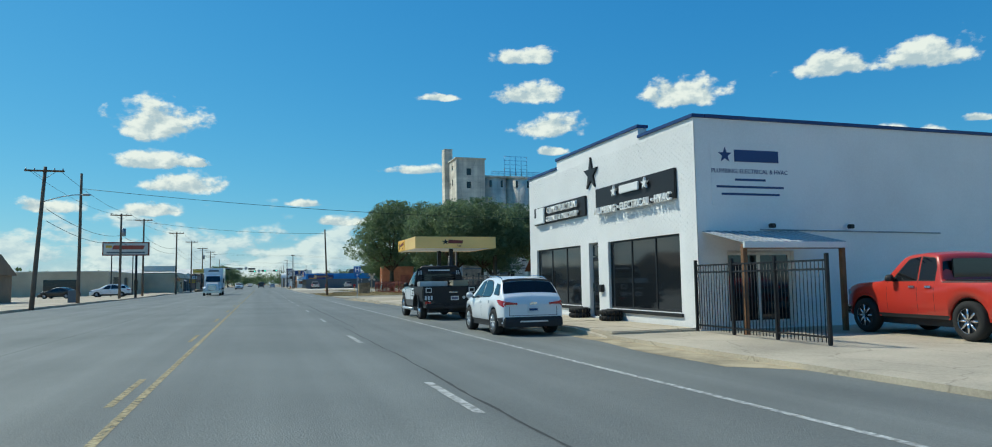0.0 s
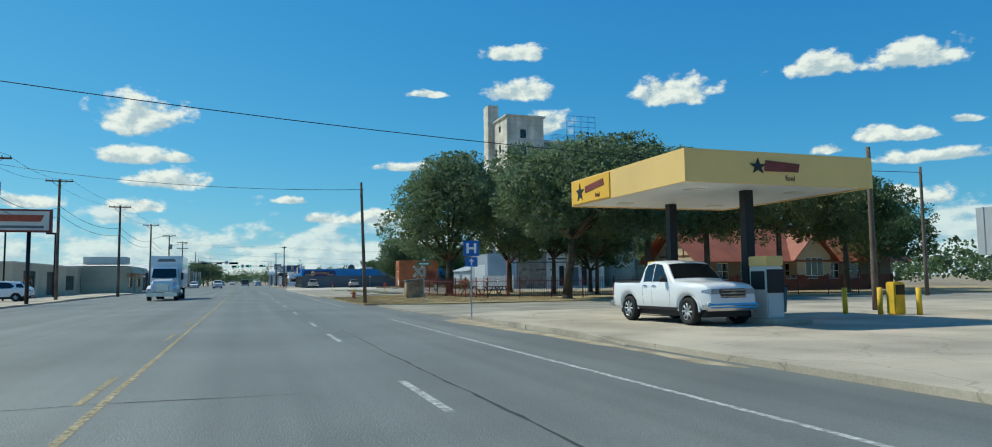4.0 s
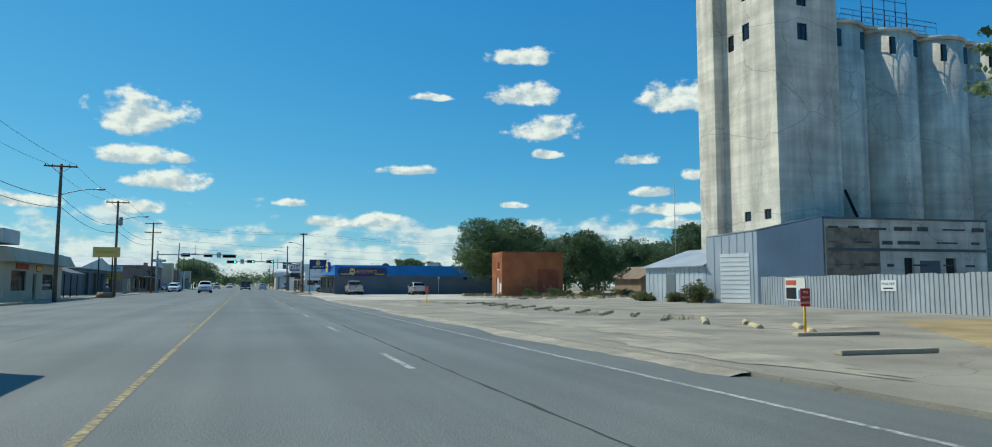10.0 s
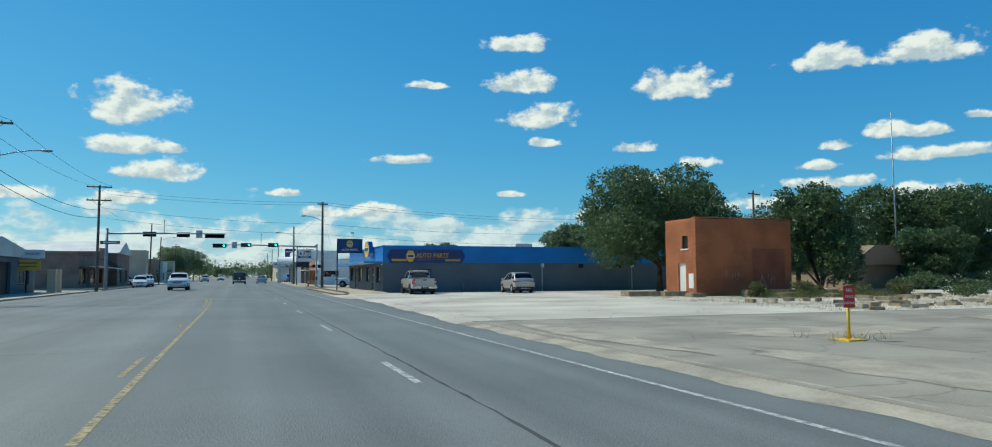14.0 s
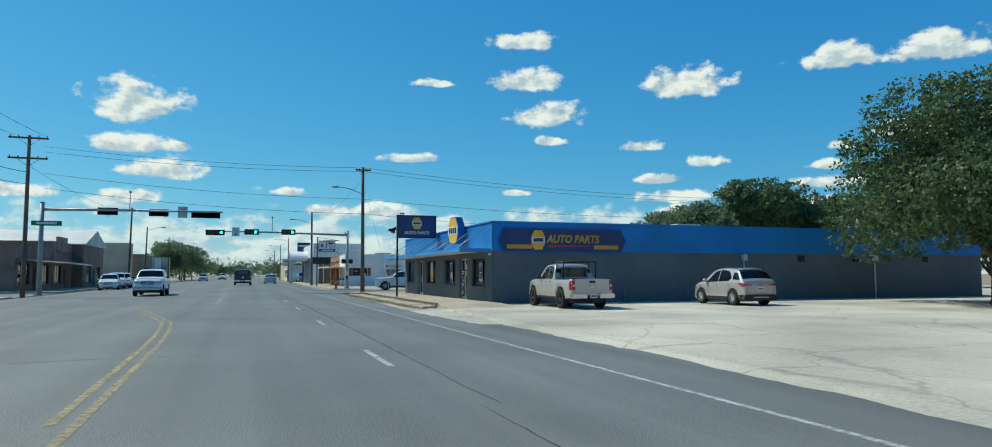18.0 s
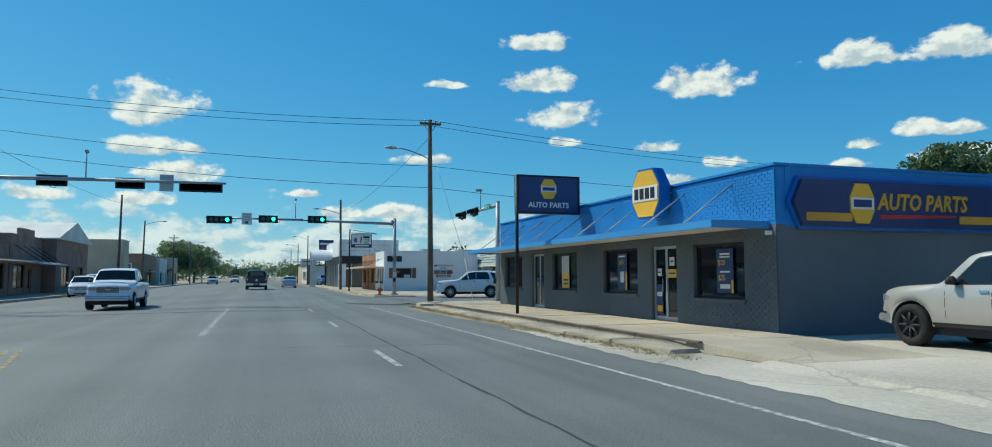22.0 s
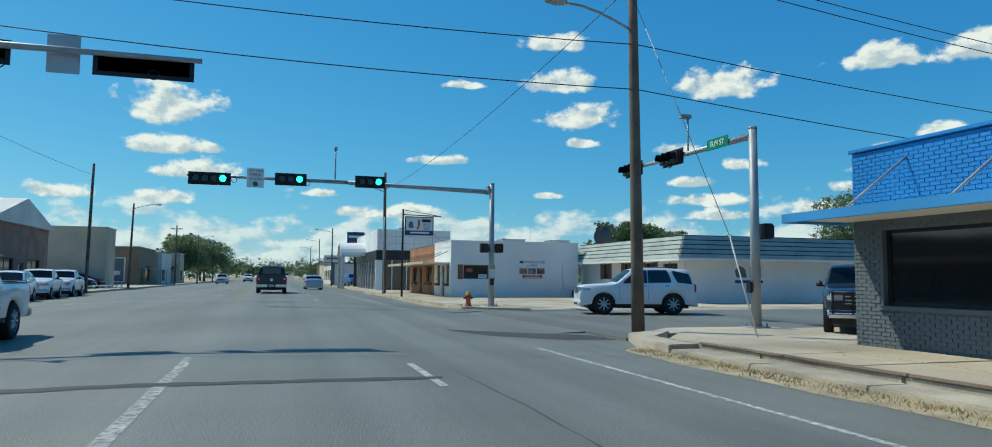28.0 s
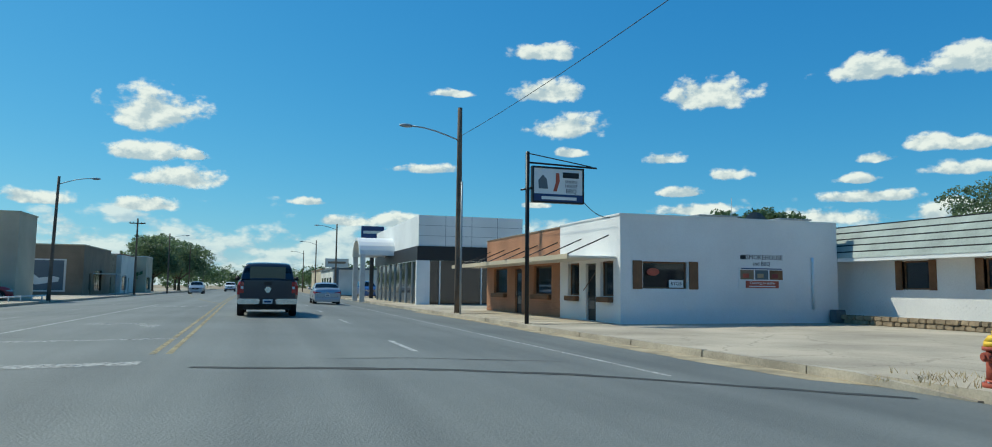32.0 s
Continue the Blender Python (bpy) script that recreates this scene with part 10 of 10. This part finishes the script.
for s in (-1, 1):
    for k in range(2):
        part("rack_lamp", B(s * (0.76 + k * 0.09) - 0.02, 1.785, 1.78, s * (0.76 + k * 0.09) + 0.02, 1.80, 1.95), "plate", ft)
part("rack_letters", B(-0.45, 1.785, 1.93, 0.45, 1.80, 1.98), "plate", ft)
car("red_pickup", "bright red crew-cab pickup parked beside the white shop", 14.75, -5.5, -7, "car_red", "pickup", 5.0, 2.0, 1.9, rim="chrome", z=-0.02, r=0.42)
car("maroon_sedan", "dark red sedan parked behind the iron fence", 13.2, 21.6, -8, "car_maroon", "sedan", 4.7, 1.82, 1.45, z=0.0, r=0.33)
car("white_pickup", "white crew-cab pickup stopped under the fuel canopy", 13.0, 46.3, 183, "car_white", "pickup", 5.0, 2.0, 1.92, z=0.0, r=0.4)
car("black_pickup", "black pickup parked in the fenced yard", 17.5, 17.5, 20, "car_black", "pickup", 5.6, 1.95, 1.85, z=0.0, r=0.4)
tr = thing("white_tank_trailer", "white box trailer parked in the yard", "trailer", 22.0, 20.0, 0.0, 10)
part("trailer_body", B(-1.1, 0, 0.7, 1.1, 5.0, 3.0, 0.2), "white", tr)
for s in (-1, 1):
    wheel(tr, s * 0.95, 2.2, 0.38, 0.24, "alloy")
    wheel(tr, s * 0.95, 3.0, 0.38, 0.24, "alloy")
sv = car("silver_pickup", "champagne silver crew-cab pickup on the white lot", 13.45, 178.8, -1, "car_beige", "pickup", 5.05, 2.0, 1.88, rim="trim", z=-0.02, r=0.42)
for a, b in (((-0.75, 1.2, 1.2), (-0.75, 1.2, 1.95)), ((0.75, 1.2, 1.2), (0.75, 1.2, 1.95)), ((-0.75, 1.9, 1.2), (-0.75, 1.9, 1.95)), ((0.75, 1.9, 1.2), (0.75, 1.9, 1.95)), ((-0.75, 1.2, 1.95), (0.75, 1.2, 1.95)), ((-0.75, 1.9, 1.95), (0.75, 1.9, 1.95)), ((-0.75, 1.2, 1.95), (-0.75, 1.9, 1.95)), ((0.75, 1.2, 1.95), (0.75, 1.9, 1.95))):
    part("rack_tube", T(a, b, 0.03, n=8), "iron", sv, "black tube of the bed rack")
car("silver_suv", "silver grey crossover parked by the grey wall", 21.85, 178.9, -2, "car_beige", "suv", 4.1, 1.84, 1.7, z=-0.02, r=0.36)
car("white_suv", "large white sport utility waiting on the cross street", 16.47, 219.94, 75, "car_white", "suv", 4.68, 2.0, 1.87, z=-0.05, r=0.42, rim="alloy")
bt = car("black_pickup", "black older pickup with a grille guard behind the parts shop", 18.15, 212.75, 138, "car_black", "pickup", 5.3, 1.95, 1.88, z=-0.045, r=0.41)
for x in (-0.72, -0.25, 0.25, 0.72):
    part("guard_bar", T((x, 5.36, 0.55), (x, 5.36, 1.12), 0.03, n=8), "iron", bt, "black tubular grille guard")
for z in (0.6, 0.85, 1.1):
    part("guard_bar", T((-0.8, 5.36, z), (0.8, 5.36, z), 0.03, n=8), "iron", bt)
rm_ = car("black_pickup", "black crew-cab pickup driving ahead with chrome bumper", -0.1, 246.0, 0, "car_navy", "pickup", 5.9, 2.05, 1.96, z=0.18, r=0.42)
for s in (-1, 1):
    part("brake_glow", B(min(s * 0.92, s * 1.0), -0.04, 0.78, max(s * 0.92, s * 1.0), -0.025, 1.1), "tail", rm_)
part("emblem", PR([(0.1 * math.cos(t), 0.95 + 0.12 * math.sin(t)) for t in (2 * math.pi * i / 6 for i in range(6))], "y", -0.03, -0.02), "chrome", rm_)
car("silver_sedan", "silver grey sedan driving up the street", 3.9, 268.5, 0, "car_silver", "sedan", 4.6, 1.8, 1.46, z=0.06, r=0.33)
car("white_pickup", "white pickup driving towards the crossing", -6.3, 213.2, 180, "car_white", "pickup", 5.4, 2.0, 1.9, z=-0.05, r=0.4)
car("white_van", "white minivan parked by the store sign", -17.5, 97.0, 90, "car_white", "suv", 5.0, 1.95, 1.75, z=-0.06, r=0.35)
car("dark_car", "dark car parked by the store", -22.6, 90.0, 75, "car_black", "sedan", 4.6, 1.8, 1.45, z=-0.06, r=0.33)
for i, (x, y, p, k, h) in enumerate(((-13.9, 246.6, "car_white", "pickup", 186), (-14.0, 252.6, "car_white", "pickup", 184), (-13.6, 240.2, "car_white", "suv", 186))):
    car("parked_car", "pale car parked at the kerb beside the brick shops", x, y, h, p, k, 5.0 if k == "pickup" else 4.4, 1.95, 1.85 if k == "pickup" else 1.7, z=-0.125, r=0.38, group="parked cars")
for i in range(9):
    car("lot_car", "car for sale in a row on the dealer lot", -21.8 - (i % 2) * 0.4, 262.5 + i * 2.1, 285, ("car_white", "car_silver", "car_black", "car_white", "car_blue", "car_silver", "car_black", "car_white", "car_maroon")[i], "suv" if i % 3 else "sedan", 4.6, 1.82, 1.6 if i % 3 else 1.45, z=0.02, r=0.35, group="cars for sale", plate=False)
for i, (x, y, p) in enumerate(((9.6, 304, "car_blue"),)):
    car("parked_car", "car standing beside the showroom", x + 1.2, y, 185, p, "suv", 4.8, 1.9, 1.85, z=0.03, r=0.36, group="parked cars")
for i, (x, y, p, k) in enumerate(((-8.6, 330, "car_silver", "sedan"), (-5.4, 362, "car_white", "pickup"))):
    car("oncoming_car", "pale car far up the street driving this way", x, y, 180, p, k, 4.8, 1.9, 1.7, z=road_z(x, y), r=0.36, group="oncoming cars", plate=False)
# box truck coming the other way
bt = thing("box_truck", "white box truck with a long bonnet driving south", "truck", -6.3, 97.5, -0.05, 180)
part("cargo_box", B(-1.25, 0.0, 1.05, 1.25, 6.0, 3.75, 0.05), "car_white", bt)
part("cab", hull([(6.1, 0.7), (6.1, 2.55), (6.4, 2.75), (7.2, 2.7), (7.55, 1.9), (7.55, 0.7)], 1.1, 0.95, 1.6, 2.75), "car_white", bt)
part("bonnet", hull([(7.5, 0.7), (7.5, 1.8), (9.2, 1.6), (9.35, 1.3), (9.35, 0.7)], 0.85, 0.75, 0.7, 1.8, 0.08), "car_white", bt)
part("windscreen", end_pane((7.6, 1.85), (7.28, 2.62), 0.95, 0.85, 0.03), "carglass", bt)
for s in (-1, 1):
    part("side_window", side_pane([(6.5, 1.85), (6.5, 2.5), (7.15, 2.5), (7.4, 1.85)], 1.1, 0.95, 1.6, 2.75, s), "carglass", bt)
    part("fender", hull([(7.7, 0.6), (7.8, 1.1), (8.2, 1.25), (8.7, 1.2), (9.2, 0.95), (9.2, 0.6)], 0.2, 0.2, 0, 1, 0.05), "car_white", bt).location = (s * 0.95, 0, 0)
    part("head_lamp", B(s * 0.95 - 0.15, 9.05, 0.75, s * 0.95 + 0.15, 9.24, 0.98, 0.03), "lamp", bt)
    part("mirror", B(s * 1.35 - 0.1, 7.3, 1.7, s * 1.35 + 0.1, 7.42, 2.3, 0.03), "trim", bt)
    part("fuel_tank", T((s * 0.95, 5.2, 0.65), (s * 0.95, 6.9, 0.65), 0.3, n=14), "chrome", bt)
    wheel(bt, s * 1.0, 8.45, 0.5, 0.3, "alloy")
    wheel(bt, s * 1.0, 1.9, 0.5, 0.3, "alloy")
    wheel(bt, s * 0.68, 1.9, 0.5, 0.28, "alloy")
part("grille", B(-0.5, 9.3, 0.75, 0.5, 9.38, 1.42, 0.03), "chrome", bt)
part("front_bumper", B(-1.15, 9.2, 0.35, 1.15, 9.45, 0.66, 0.05), "chrome", bt)
part("chassis", B(-0.5, 0.2, 0.7, 0.5, 9.0, 1.05), "trim", bt)
part("name_bar", PR([(-0.75, 3.25), (0.75, 3.25), (0.6, 3.5), (-0.6, 3.5)], "y", 6.0, 6.03), "greywall", bt)
# delivery van by the showroom
dv = thing("delivery_van", "tall white delivery van parked beside the showroom", "van", 12.4, 297.0, 0.03, 176)
part("van_body", hull([(0.0, 0.45), (0.0, 2.75), (0.15, 2.85), (4.0, 2.85), (4.6, 2.7), (5.1, 1.55), (5.75, 1.25), (5.85, 0.45)], 1.05, 0.95, 0.45, 2.85, 0.06), "car_white", dv)
part("windscreen", end_pane((5.08, 1.62), (4.66, 2.55), 0.92, 0.85, 0.04), "carglass", dv, "dark windscreen glass")
part("front_bumper", B(-1.0, 5.7, 0.35, 1.0, 5.95, 0.7, 0.05), "trim", dv)
part("grille", B(-0.6, 5.78, 0.75, 0.6, 5.88, 1.05, 0.02), "trim", dv)
for s in (-1, 1):
    part("head_lamp", B(s * 0.82 - 0.14, 5.72, 0.85, s * 0.82 + 0.14, 5.86, 1.1, 0.03), "lamp", dv)
    part("side_window", side_pane([(4.0, 1.6), (4.0, 2.4), (4.45, 2.4), (4.85, 1.6)], 1.05, 0.95, 0.45, 2.85, s), "carglass", dv)
    part("mirror", B(s * 1.2 - 0.1, 4.7, 1.5, s * 1.2 + 0.1, 4.8, 1.85, 0.03), "trim", dv)
    wheel(dv, s * 0.9, 1.2, 0.38, 0.24, "alloy")
    wheel(dv, s * 0.9, 4.8, 0.38, 0.24, "alloy")

# ---- small wall pieces, last ----
bricks(ns, 0.0, 20.15, -0.02, 2.56, OPEN, "greywall", 0.02)
bricks(ns, 0.0, 20.15, 2.70, NT - 0.03, [], "blue", 0.02)
bricks(shop, 0.0, 12.62, 0.0, 5.68, [(a - 0.02, b + 0.02, c, e) for a, b, c, e in (W1, W2, DR)], "white_brick", 0.0, proud=0.005)
bricks(ob_, 0.0, 3.6, 0.0, 5.2, [(0.88, 1.62, 3.1, 4.12), (1.18, 2.12, 0.13, 2.22), (0.3, 0.85, 0.5, 1.5)], "orange", 0.0, near=220)
bricks(ob_, 0.0, 7.9, 0.0, 5.15, [(4.6, 7.3, 0.3, 3.2)], "orange", 0.0, near=220, side="x")
bricks(ax, 0.0, 14.5, 0.0, 2.4, AW + [(0.75, 2.4, 0.0, 2.3)], "white_brick", 0.0, near=160, proud=0.006)
bricks(jm, 0.0, 5.4, 0.0, 3.88, [(0.55, 1.6, 0.75, 2.3), (2.0, 2.9, 0.0, 2.25), (3.5, 4.6, 0.75, 2.3)], "white_brick", 0.0, near=120, proud=0.005)
bricks(jm, 5.5, 15.9, 0.0, 3.8, [(6.4, 8.6, 0.75, 2.3), (10.2, 11.2, 0.0, 2.25), (12.4, 14.6, 0.75, 2.3)], "salmon", 0.0, near=120, proud=0.008)
bricks(jm, 0.0, 9.6, 0.0, 3.88, [(0.45, 3.2, 1.25, 2.32), (4.9, 7.5, 1.3, 2.75)], "white_brick", 0.0, near=160, side="x", proud=0.005)
